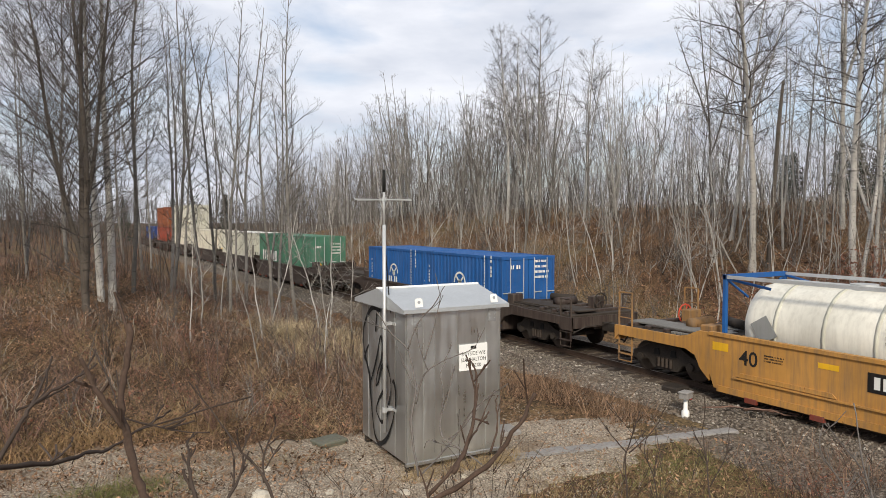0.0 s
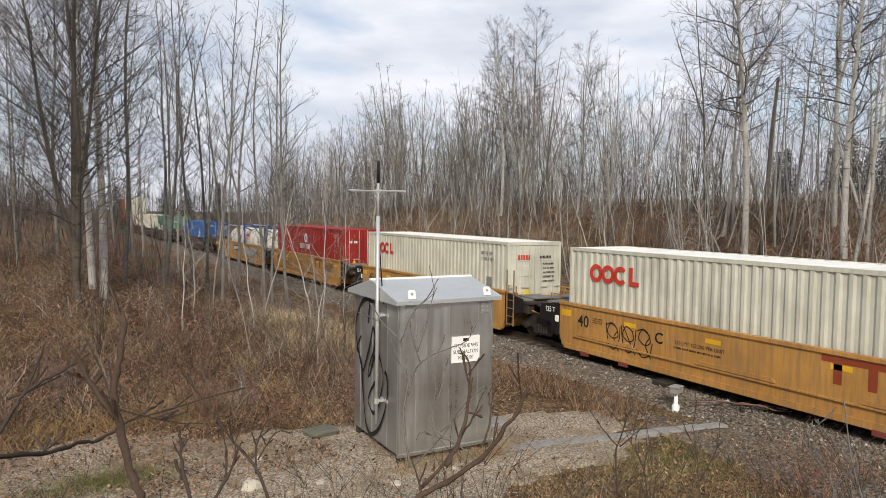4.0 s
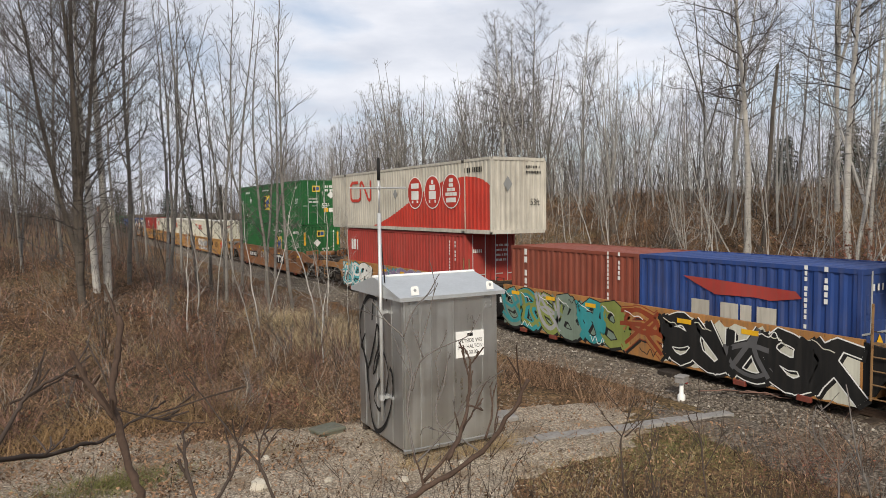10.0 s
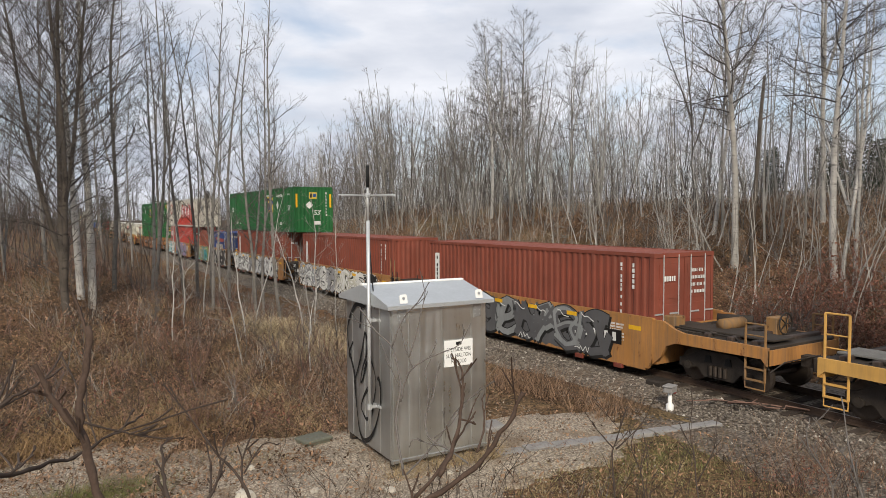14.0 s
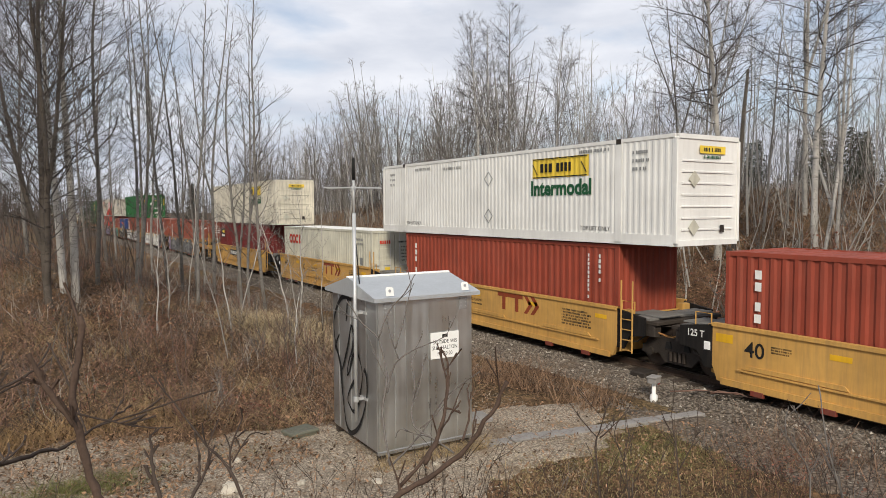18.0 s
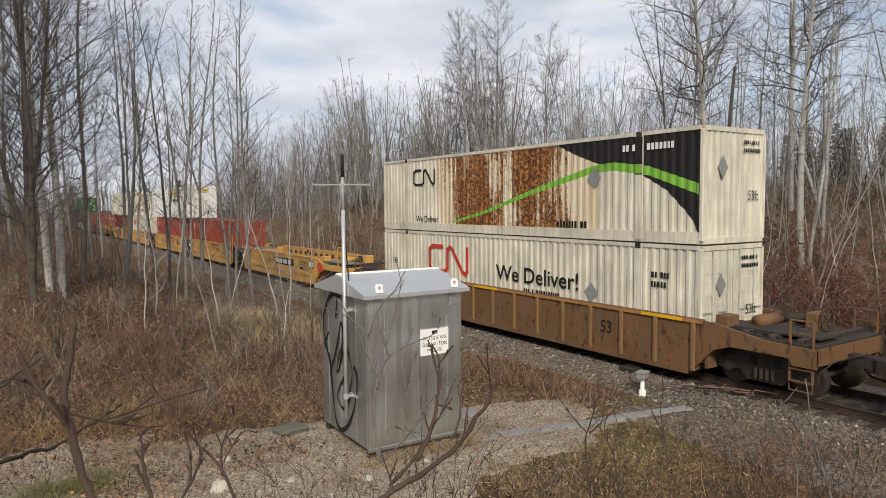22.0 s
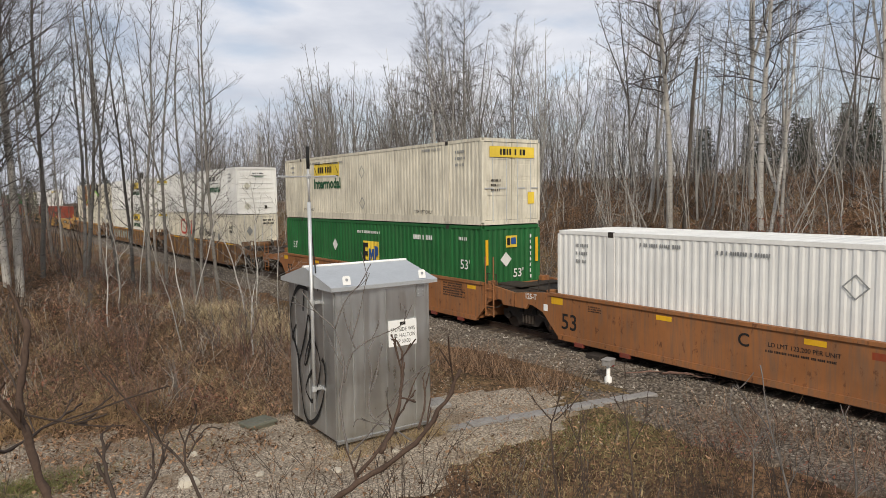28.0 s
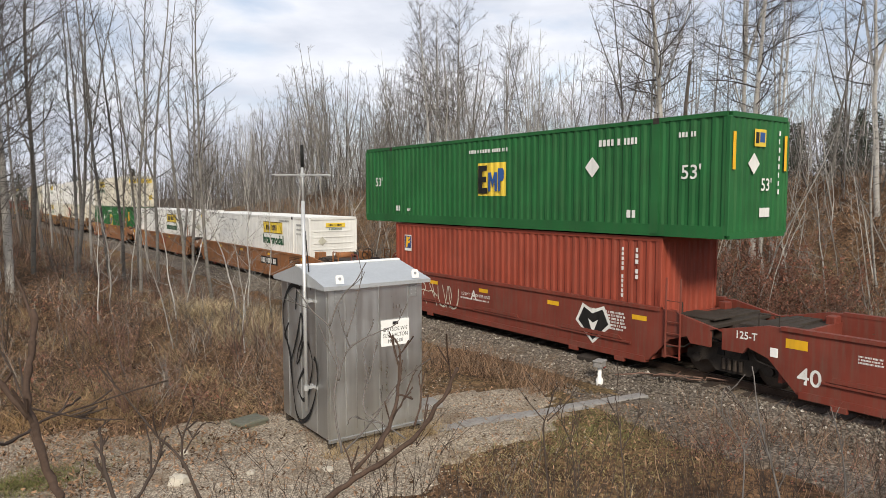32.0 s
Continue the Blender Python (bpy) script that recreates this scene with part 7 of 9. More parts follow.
for y, w in ((0.95, 0.55), (0.1, 0.5), (-0.36, 0.3), (-0.9, 0.5)):
    plate(nb, -1.226, y, 1.34, w, 0.42, "stone_grey", "patch", "scuffed pale patch")
plain_box(-131.15, BASE, "brown", "brown-red steel container with a white name panel", "column", seed=15)
green_box(-131.15, UP, "panel", -3.0, (-4.7,), -5.2, 1.85)
plain_box(-146.6, BASE, "brown", "brown-red steel container with a white name panel", "column", tail="panel", seed=16)
plain_box(-162.1, BASE, "brown", "brown-red steel container with a white name panel", "column", seed=17)

# five bright yellow units, the last one empty
for i, (s, l, ttx, bar) in enumerate(((-182.35, "B", None, 1.1), (-197.85, "C", -1.75, None), (-213.35, "D", -1.75, None), (-228.9, "E", -1.8, None), (-244.4, "A", None, -1.55))):
    rail_car(Y_LABEL if i < 4 else "empty yellow articulated well car", s, H40, "tan", "tan", l, "40", True, "free" if i == 0 else "joint", "free" if i == 4 else "joint", ttx=ttx, bar_y=bar, seed=160 + i)
plain_box(-182.35, BASE, "maroon", "dark maroon steel container with a small black badge", "branch", tail="panel", seed=18)
white_box(-182.35, UP, "sheet_yellow", -3.65, "ribs", "cream")
grey_box(-197.85, BASE, -3.9)
plain_box(-213.35, BASE, "brick", "brick-red steel container with an upright white mark", "upright", tail="panel", seed=19)
white_box(-213.35, UP, "sheet_yellow", -3.65)
plain_box(-228.9, BASE, "brick", "brick-red steel container with an upright white mark", "upright", tail="panel", seed=20)

# three ribbed rusty cars
for i, (s, art) in enumerate(((-266.2, None), (-289.95, [(6.62 - 1.12 * q, 5.84 - 1.12 * q, ("sage", "smoke", "silver", "sage")) for q in range(8)]), (-312.9, None))):
    rail_car("rusty ribbed well car with a yellow top chord", s, H53, "ribcar", "rib", "", "53", False, "free", "free", reach=10.95, art=art, seed=180 + i, z_top=1.45)
maple_box(-266.2, BASE, "plain")
maple_box(-266.2, UP, "rust")
white_box(-289.95, BASE, "sheet_yellow", -3.4, "ribs", "ivory")
white_box(-289.95, UP, "sheet_yellow", -3.5)
maple_box(-312.9, BASE, "plain")
white_box(-312.9, UP, "white", -3.5)

# three brown fifty-three-foot units
for i, (s, l, ttx, bar) in enumerate(((-336.55, "B", None, 2.95), (-356.1, "C", -1.4, None), (-375.65, "A", None, -3.4))):
    rail_car("orange-brown articulated well car", s, H53, "rustcar", "brown", l, "53", True, "free" if i == 0 else "joint", "free" if i == 2 else "joint", ttx=ttx, bar_y=bar, seed=200 + i, z_top=1.38)
green_box(-336.55, BASE, "panel", -0.6, (2.6,), -4.6)
white_box(-336.55, UP, "sheet_yellow", 3.35, "doors", "cream")
white_box(-356.1, BASE, "sheet_yellow", -3.6)
white_box(-375.65, BASE, "sheet_yellow", -3.58)

# red cars
r1 = rail_car("dark red well car with a black and white shield mark", -397.4, H40, "redcar", "red", "A", "40", True, "free", "joint", seed=220, art=[(4.85, 1.8, ("redcar", "grey", "redcar"))])
flat(r1, -1.456, [(-3.75, 1.35), (-4.10, 1.2), (-4.50, 1.35), (-4.75, 0.85), (-4.12, 0.28), (-3.50, 0.85)], "letter_white", "shield", "white-rimmed black shield shape")
flat(r1, -1.459, [(-3.80, 1.25), (-4.10, 1.1), (-4.45, 1.25), (-4.65, 0.87), (-4.12, 0.38), (-3.60, 0.87)], "letter_black", "shield")
flat(r1, -1.462, [(-3.95, 0.95), (-4.12, 0.55), (-4.30, 0.95), (-4.12, 0.85)], "letter_white", "shield")
plain_box(-397.4, BASE, "brick", "brick-red steel container with a small blue badge", "badge", tail="panel", seed=21)
green_box(-397.2, UP, "panel", 0.14, (-4.08,), -5.0)
rail_car("dark red empty articulated well car", -412.9, H40, "redcar", "red", "", "40", True, "joint", "free", seed=230)


# ---- trees, brush and grass ----
def limb(g, r, start, way, length, rad, bend, segs, n, up=0.25):
    """One crooked tapering limb; returns its points."""
    p, d, pts, rr = Vector(start), Vector(way).normalized(), [Vector(start)], [rad]
    sweep = Vector((r.uniform(-1, 1), r.uniform(-1, 1), r.uniform(-0.6, 0.9))) * bend * 0.4
    for i in range(segs):
        d = (d + sweep + Vector((r.uniform(-1, 1), r.uniform(-1, 1), r.uniform(-1, 1))) * bend * 0.45 + Vector((0, 0, up * 0.2))).normalized()
        p = p + d * length / segs
        pts.append(p.copy())
        rr.append(max(0.0025, rad * (1 - 0.88 * (i + 1) / segs)))
    g.tube(pts, rr, n, False)
    return pts, rr


def twig(g, r, c, d, ln, width):
    """One fine bent twig, a tapering ribbon that turns upward."""
    s = d.cross(Vector((r.uniform(-1, 1), r.uniform(-1, 1), r.uniform(-1, 1))))
    s = s.normalized() * width * r.uniform(0.7, 1.2) if s.length > 1e-6 else Vector((width, 0, 0))
    m = c + d * ln * 0.5
    e = m + (d + Vector((r.uniform(-0.35, 0.35), r.uniform(-0.35, 0.35), r.uniform(0.0, 0.45)))).normalized() * ln * 0.5
    g.add([c - s, c + s, m + s * 0.8, m - s * 0.8, e + s * 0.4, e - s * 0.4], [(0, 1, 2, 3), (3, 2, 4, 5)])


def fork_way(d, r, angle, turn):
    """A direction that leaves d at an angle in degrees, on the side given by turn."""
    a = d.cross(Vector((0.2, 0.1, 1.0)))
    a = a.normalized() if a.length > 1e-3 else Vector((1, 0, 0))
    side = a * math.cos(turn) + d.cross(a) * math.sin(turn)
    q = radians(angle)
    return (d * math.cos(q) + side * math.sin(q)).normalized()


def tree_meshes(seed, height, rad, first, limbs, reach, angle=48, bark="bark", twig_mat="twig", crook=0.05, stems=1, fork=(0.12, 0.45), part_way=0.3, subs=6, twigs=4, width=0.007, lift=0.9, knot=0.16, lean=0.03, full=0.75, thin=0.8):
    """Trunk and bare crown of one tree kind: leaders, limbs that leave at an angle and curve upward, side shoots, fine twigs."""
    r = random.Random(seed)
    trunk, crown = Geo(), Geo()

    def leader(p, d, length, girth, segs, pull):
        pts = [Vector(p)]
        for i in range(segs):
            d = (d + Vector((r.uniform(-crook, crook), r.uniform(-crook, crook), pull))).normalized()
            pts.append(pts[-1] + d * (length / segs))
        radii = [girth * (1 - 0.93 * (i / segs) ** 1.05) + 0.008 for i in range(segs + 1)]
        trunk.tube(pts, radii, 7 if girth > 0.06 else 5, False)
        return pts, radii

    def shoot(p, d, ln, girth, segs, n, pull):
        pts, radii = [Vector(p)], [girth]
        for i in range(segs):
            d = (d + Vector((r.uniform(-knot, knot), r.uniform(-knot, knot), r.uniform(-knot, knot) + pull / segs))).normalized()
            pts.append(pts[-1] + d * (ln / segs))
            radii.append(max(width * 0.8, girth * (1 - 0.9 * (i + 1) / segs)))
        crown.tube(pts, radii, n, False)
        return pts, radii

    axes = [(*leader((0, 0, -0.35), Vector((r.uniform(-lean, lean), r.uniform(-lean, lean), 1)), height, rad, 14, 0.2), first, 1.0)]
    for k in range(stems - 1):
        f = r.uniform(*fork)
        i = int(f * 14)
        a = k * 2.4 + r.uniform(-0.5, 0.5)
        d = Vector((math.cos(a) * part_way, math.sin(a) * part_way, 1)).normalized()
        axes.append((*leader(axes[0][0][i], d, height * (1 - i / 14) * r.uniform(0.75, 1.0), max(0.022, axes[0][1][i] * r.uniform(0.6, 0.85)), 10, 0.08), max(0.08, (first - f) * 0.8), 0.85))
    for k in range(limbs):
        pts, radii, low, share = axes[k % len(axes)]
        segs = len(pts) - 1
        u = ((k + r.random()) / limbs)
        f = low + (0.985 - low) * u
        i = min(segs - 1, int(f * segs))
        q, up = pts[i].lerp(pts[i + 1], f * segs - i), (pts[i + 1] - pts[i]).normalized()
        ln = reach * height * share * (1.04 - u) ** full * min(1.0, 0.5 + 2.5 * u) * r.uniform(0.55, 1.2) + 0.3
        d = fork_way(up, r, angle * (1.15 - 0.45 * u) + r.uniform(-10, 10), k * 2.4 + r.uniform(-0.6, 0.6))
        lr = min(radii[i] * 0.6, (0.010 + ln * 0.0095) * thin)
        n = 7 if ln > 1.4 else 5
        lp, lrr = shoot(q, d, ln, lr, n, 4 if lr > 0.03 else 3, lift)
        m = max(2, round(subs * min(1.3, 0.45 + ln * 0.3)))
        for j in range(m):
            g = 0.18 + 0.8 * (j + r.random()) / m
            h = min(n - 1, int(g * n))
            b, w = lp[h].lerp(lp[h + 1], g * n - h), (lp[h + 1] - lp[h]).normalized()
            l2 = (0.22 + ln * 0.46 * (1.1 - g)) * r.uniform(0.6, 1.25)
            d2 = fork_way(w, r, r.uniform(30, 55), (0 if j % 2 else 3.14) + r.uniform(-1.1, 1.1))
            sp, _ = shoot(b, d2, l2, max(width, lrr[h] * 0.55), 3, 3, lift * 0.45)
            for t in range(twigs + (l2 > 0.8)):
                e = 0.15 + 0.85 * r.random()
                v = min(2, int(e * 3))
                tw = (sp[v + 1] - sp[v]).normalized()
                twig(crown, r, sp[v].lerp(sp[v + 1], e * 3 - v), fork_way(tw, r, r.uniform(22, 50), (0 if t % 2 else 3.14) + r.uniform(-1.2, 1.2)), 0.12 + l2 * r.uniform(0.3, 0.65), width)
    return trunk.mesh("trunk", MAT[bark], True), crown.mesh("crown", MAT[twig_mat])


KINDS = {}


TALL = {"aspen": (12.5, 0.6), "far": (11.0, 0.8), "crown": (17.0, -1.0), "pole": (5.0, 1.6)}


def under_crest(kind, x, y, share):
    """The scale that lets a tree of this kind end at a share of the treetop line."""
    h = TALL[kind[0]][0] + TALL[kind[0]][1] * kind[1]
    return float(crest_height(x, y)) * share / h


def tree(kind, x, y, scale=1.0, turn=0.0, label="bare slender grey-barked tree in late autumn", lean=(0, 0)):
    ob = thing("tree", label, "tree", pose(x, y, zat(x, y), lean[0], lean[1], turn) @ Matrix.Diagonal((scale, scale, scale, 1)), group="bare trees")
    a, b = KINDS[kind]
    part("trunk", a, "bark", ob)
    part("crown", b, "twig", ob)
    return ob


for i in range(6):
    KINDS["aspen", i] = tree_meshes(40 + i, 12.5 + i * 0.6, 0.06 + 0.007 * i, 0.36, 24, 0.19, 58, "bark_pale" if i % 2 else "bark_grey", "twig_pale" if i % 3 else "twig", 0.06, 1 + i % 2, subs=5, twigs=3, width=0.006, lift=0.45)
for i in range(6):
    KINDS["far", i] = tree_meshes(60 + i, 11.0 + i * 0.8, 0.065 + 0.01 * (i % 3), 0.26, 26, 0.22, 50, "bark_pale" if i in (1, 3) else "bark", "twig_pale" if i % 2 else "twig", 0.08, 2 + i % 3, subs=4, twigs=3, width=0.0095, part_way=0.4, lift=0.5)
for i in range(4):
    KINDS["poplar", i] = tree_meshes(80 + i, 14.0 + i * 0.7, 0.08, 0.20, 30, 0.17, 52, "bark_grey", "twig_grey", 0.07, 1 + (i == 2), subs=5, twigs=3, width=0.0055, lift=0.6, full=0.6)
for i in range(3):
    KINDS["pole", i] = tree_meshes(90 + i, 5.0 + 1.6 * i, 0.034, 0.25, 14, 0.24, 52, "bark_pale", "twig_pale", 0.14, subs=4, twigs=2, width=0.0055, lean=0.1, lift=0.4)
KINDS["poplar", 4] = tree_meshes(85, 15.5, 0.14, 0.3, 26, 0.14, 52, "bark_pale", "twig_grey", 0.03, 1, subs=5, twigs=3, width=0.0055, lift=0.6, full=0.6)
KINDS["spread", 0] = tree_meshes(97, 14.5, 0.12, 0.10, 170, 0.36, 50, "bark_dark", "twig_grey", 0.05, 4, (0.08, 0.28), 0.26, 10, 6, 0.0048, 0.5, 0.17, full=0.6, thin=0.55)
KINDS["spread", 1] = tree_meshes(98, 12.5, 0.065, 0.15, 56, 0.32, 52, "bark_grey", "twig_grey", 0.06, 3, (0.06, 0.3), 0.3, 8, 5, 0.0045, 0.55, 0.19, full=0.6, thin=0.5)
KINDS["crown", 0] = tree_meshes(101, 17.0, 0.15, 0.36, 40, 0.23, 60, "bark_pale", "twig_grey", 0.05, 1, subs=9, twigs=5, width=0.006, lift=0.45, knot=0.3, full=0.5)
KINDS["crown", 1] = tree_meshes(102, 16.0, 0.125, 0.34, 40, 0.23, 58, "bark_pale", "twig_grey", 0.07, 3, (0.4, 0.6), 0.36, 9, 5, 0.006, 0.45, 0.3, full=0.5)
# the line of the treetops seen from the bank: bearing and height above the level, in degrees
CREST = [(2.0, 4.5), (10.0, 6.0), (18.0, 8.0), (21.2, 8.2), (23.9, 11.2), (26.2, 12.6), (29.0, 12.6), (31.0, 12.0), (33.2, 14.2), (36.0, 16.2), (37.6, 16.4), (39.7, 13.4), (41.8, 14.6), (44.3, 13.2), (46.4, 12.6), (48.0, 13.0), (50.0, 15.5), (52.0, 20.0), (90.0, 20.0)]


def crest_height(x, y):
    """How tall a tree on that spot may be, so that it stays below the line of the treetops."""
    x, y = np.asarray(x, float), np.asarray(y, float)
    up = np.interp(np.degrees(np.arctan2(x, y)), [c[0] for c in CREST], [c[1] for c in CREST])
    return np.hypot(x, y) * np.tan(np.radians(up)) + 4.29 - ground_z(x, y)


rnd = random.Random(7)
# the big many-stemmed tree on the near bank, and pale trunks beside it
for x, y, k, sc, t, ln in ((1.0, 26.2, 0, 1.05, 20, (0, -1)), (-3.9, 29.0, 1, 0.9, 140, (-3, 3)), (-0.9, 32.5, 1, 0.9, 250, (3, -4))):
    tree(("spread", k), x, y, sc, t, "large dark bare tree with many fine ascending branches", ln)
for x, y, k, sc in ((1.85, 27.2, 4, 1.05), (1.55, 28.2, 4, 0.95), (2.75, 29.5, 3, 1.05), (4.3, 30.5, 1, 0.85), (0.6, 38, 1, 1.1), (4.2, 40, 2, 1.0)):
    tree(("poplar", k), x, y, sc, rnd.uniform(0, 360), "tall bare poplar with a pale trunk")
# thin poplars between the bank and the track
for x, y, k, sc in ((6.1, 33.5, 0, 1.0), (6.6, 30.0, 1, 0.9), (7.6, 31.5, 2, 0.95), (8.2, 29.0, 0, 0.92), (8.9, 28.0, 1, 0.95), (9.1, 31.0, 2, 0.85), (7.2, 36.0, 1, 1.0), (5.2, 36.0, 2, 1.05), (10.2, 37.0, 0, 0.9), (9.0, 41.0, 1, 1.0), (6.4, 44.0, 2, 1.1), (10.6, 46.0, 1, 1.0), (8.0, 50.0, 0, 1.1), (4.0, 48.0, 1, 1.0), (10.8, 55, 2, 1.0), (7.0, 60, 0, 1.1)):
    tree(("poplar", k), x, y, sc, rnd.uniform(0, 360), "slender bare poplar on the bank above the track", (rnd.uniform(-4, 4), rnd.uniform(-4, 4)))
for x, y, k, sc in ((9.6, 26.0, 1, 0.9), (8.6, 24.2, 0, 0.9), (7.4, 26.5, 2, 0.7), (6.4, 24.0, 1, 0.7), (5.6, 27.0, 2, 0.75), (4.6, 25.5, 0, 0.8), (9.2, 22.5, 2, 0.62), (7.9, 21.5, 1, 0.6), (3.8, 23.0, 1, 0.6), (6.9, 19.0, 0, 0.6), (5.2, 20.0, 2, 0.5)):
    tree(("pole", k), x, y, sc, rnd.uniform(0, 360), "thin pale sapling growing out of the brush", (rnd.uniform(-9, 9), rnd.uniform(-9, 9)))
# tall pale trunks close behind the track: metres past the track, along it, kind, scale, lean towards the south
for X, y, k, sc, ln in ((10.5, 18.8, ("crown", 0), 1.0, -0.5), (13.3, 22.0, ("crown", 1), 0.85, -4), (10.0, 14.2, ("crown", 0), 0.9, 1.2), (10.0, 13.5, ("aspen", 3), 0.85, 3.5), (14.4, 17.2, ("crown", 1), 0.95, 0), (12.9, 21.2, ("aspen", 2), 0.95, 0),
                        (9.3, 21.0, ("pole", 1), 0.8, -8), (8.4, 18.6, ("pole", 2), 0.95, -10), (12.5, 18.7, ("aspen", 1), 0.8, 0), (13.3, 17.3, ("aspen", 0), 0.75, -14), (13.0, 18.3, ("aspen", 4), 0.7, 4), (10.2, 19.2, ("pole", 1), 0.9, -35), (10.1, 14.0, ("aspen", 5), 0.8, 5),
                        (15.0, 43.4, ("crown", 0), 0.95, 0.5), (17.8, 46.0, ("crown", 1), 0.9, -2), (15.1, 39.3, ("crown", 0), 0.9, -1.5), (8.4, 25.8, ("pole", 2), 0.8, -7), (10.5, 36.2, ("pole", 0), 1.0, -9), (11.4, 28.6, ("pole", 1), 0.8, -5), (15.7, 48.1, ("aspen", 3), 0.8, -24),
                        (15.8, 35.5, ("crown", 1), 0.8, -1), (15.6, 32.3, ("aspen", 5), 0.85, 2), (13.5, 11.2, ("crown", 1), 0.85, -3), (12.0, 7.6, ("aspen", 3), 0.9, 3), (9.0, 9.4, ("pole", 2), 1.0, 12)):
    if k[0] != "pole" and math.atan2(TRACK + X, y) < 0.86:
        sc = min(sc, under_crest(k, TRACK + X, y, 1.0))
    tree(k, TRACK + X, y, sc, 57 * y, "leaning pale sapling behind the track" if k[0] == "pole" else "tall bare aspen with a pale knotted trunk behind the track", (0.8 * ln, 0.6 * ln))
# wood behind the track
for i in range(130):
    x = TRACK + 11 + 26 * rnd.random() ** 1.2
    y = x * 0.28 + rnd.random() ** 0.85 * (56 + x * 1.2)
    d = math.hypot(x, y)
    if math.atan2(x, y) > 0.93 and i % 3:
        continue
    kind = ("aspen", rnd.randrange(6)) if d < 40 else ("far", rnd.randrange(6))
    tree(kind, x, y, max(0.35, min(1.05, under_crest(kind, x, y, rnd.uniform(0.72, 1.0)))), rnd.uniform(0, 360), "bare aspen in the wood behind the track" if d < 40 else "bare tree in the wood behind the track", (rnd.uniform(-8, 8), rnd.uniform(-8, 8)))
for i in range(46):
    x = TRACK + 6.0 + 10 * rnd.random()
    y = x * 0.30 + rnd.random() * 50
    tree(("pole", rnd.randrange(3)), x, y, rnd.uniform(0.45, 0.9), rnd.uniform(0, 360), "thin leaning sapling on the wooded bank", (rnd.uniform(-22, 22), rnd.uniform(-22, 22)))
# dark conifers behind the bare wood
def conifer_meshes(seed, height):
    r = random.Random(seed)
    crown = Geo()
    for k in range(150):
        f = 0.1 + 0.9 * (k + r.random()) / 150
        a, ln = k * 2.4 + r.uniform(-0.4, 0.4), 0.24 * height * (1.03 - f) ** 0.8 * r.uniform(0.7, 1.15) + 0.15
        d = Vector((math.cos(a), math.sin(a), r.uniform(-0.35, 0.1))).normalized()
        base = Vector((0, 0, f * height))
        for t in range(9):
            c = base + d * ln * (t + r.random()) / 9
            w = (d + Vector((r.uniform(-1, 1), r.uniform(-1, 1), r.uniform(-0.6, 0.1)))).normalized()
            twig(crown, r, c, w, ln * 0.3 + 0.15, 0.05)
    return Geo().tube([(0, 0, -0.3), (0, 0, height)], [0.016 * height, 0.01], 6).mesh("trunk", MAT["bark_dark"], True), crown.mesh("crown", MAT["conifer"])


for i in range(2):
    KINDS["conifer", i] = conifer_meshes(130 + i, 9.0)
for x, y, k, sc in ((50, 28, 1, 0.62), (46, 30, 1, 0.5), (52, 23, 0, 0.66), (49, 20, 1, 0.6), (56, 31, 0, 0.7), (54, 36, 1, 0.6), (58, 25, 1, 0.72), (51.5, 25.2, 1, 0.58), (54, 27.6, 1, 0.66), (50.5, 22.4, 0, 0.56), (56.5, 23.2, 0, 0.68), (48, 25.4, 1, 0.45), (52.5, 30.5, 0, 0.58), (57, 28.4, 1, 0.66), (53, 26, 0, 0.55), (55, 21.5, 1, 0.66), (20, 138, 0, 0.95), (12, 144, 1, 1.0), (26, 150, 1, 0.9), (32, 148, 0, 1.0), (7, 150, 0, 0.9)):
    tree(("conifer", k), x, y, sc, 40 * x, "dark green conifer standing behind the bare wood")
# a broken dead snag
snag = thing("dead_snag", "dark broken-topped dead trunk among the trees", "tree", pose(TRACK + 11.0, 18.4, zat(TRACK + 11.0, 18.4), 2, 2, 0))
part("trunk", Geo().tube([(0, 0, -0.3), (0.05, 0, 3), (0.1, 0.05, 6), (0.12, 0.0, 7.9)], [0.10, 0.09, 0.08, 0.065], 7), "bark_dark", snag, smooth=True)
part("stub", Geo().tube([(0.1, 0.05, 6), (0.4, -0.3, 6.3)], [0.04, 0.015], 5), "bark_brown", snag)


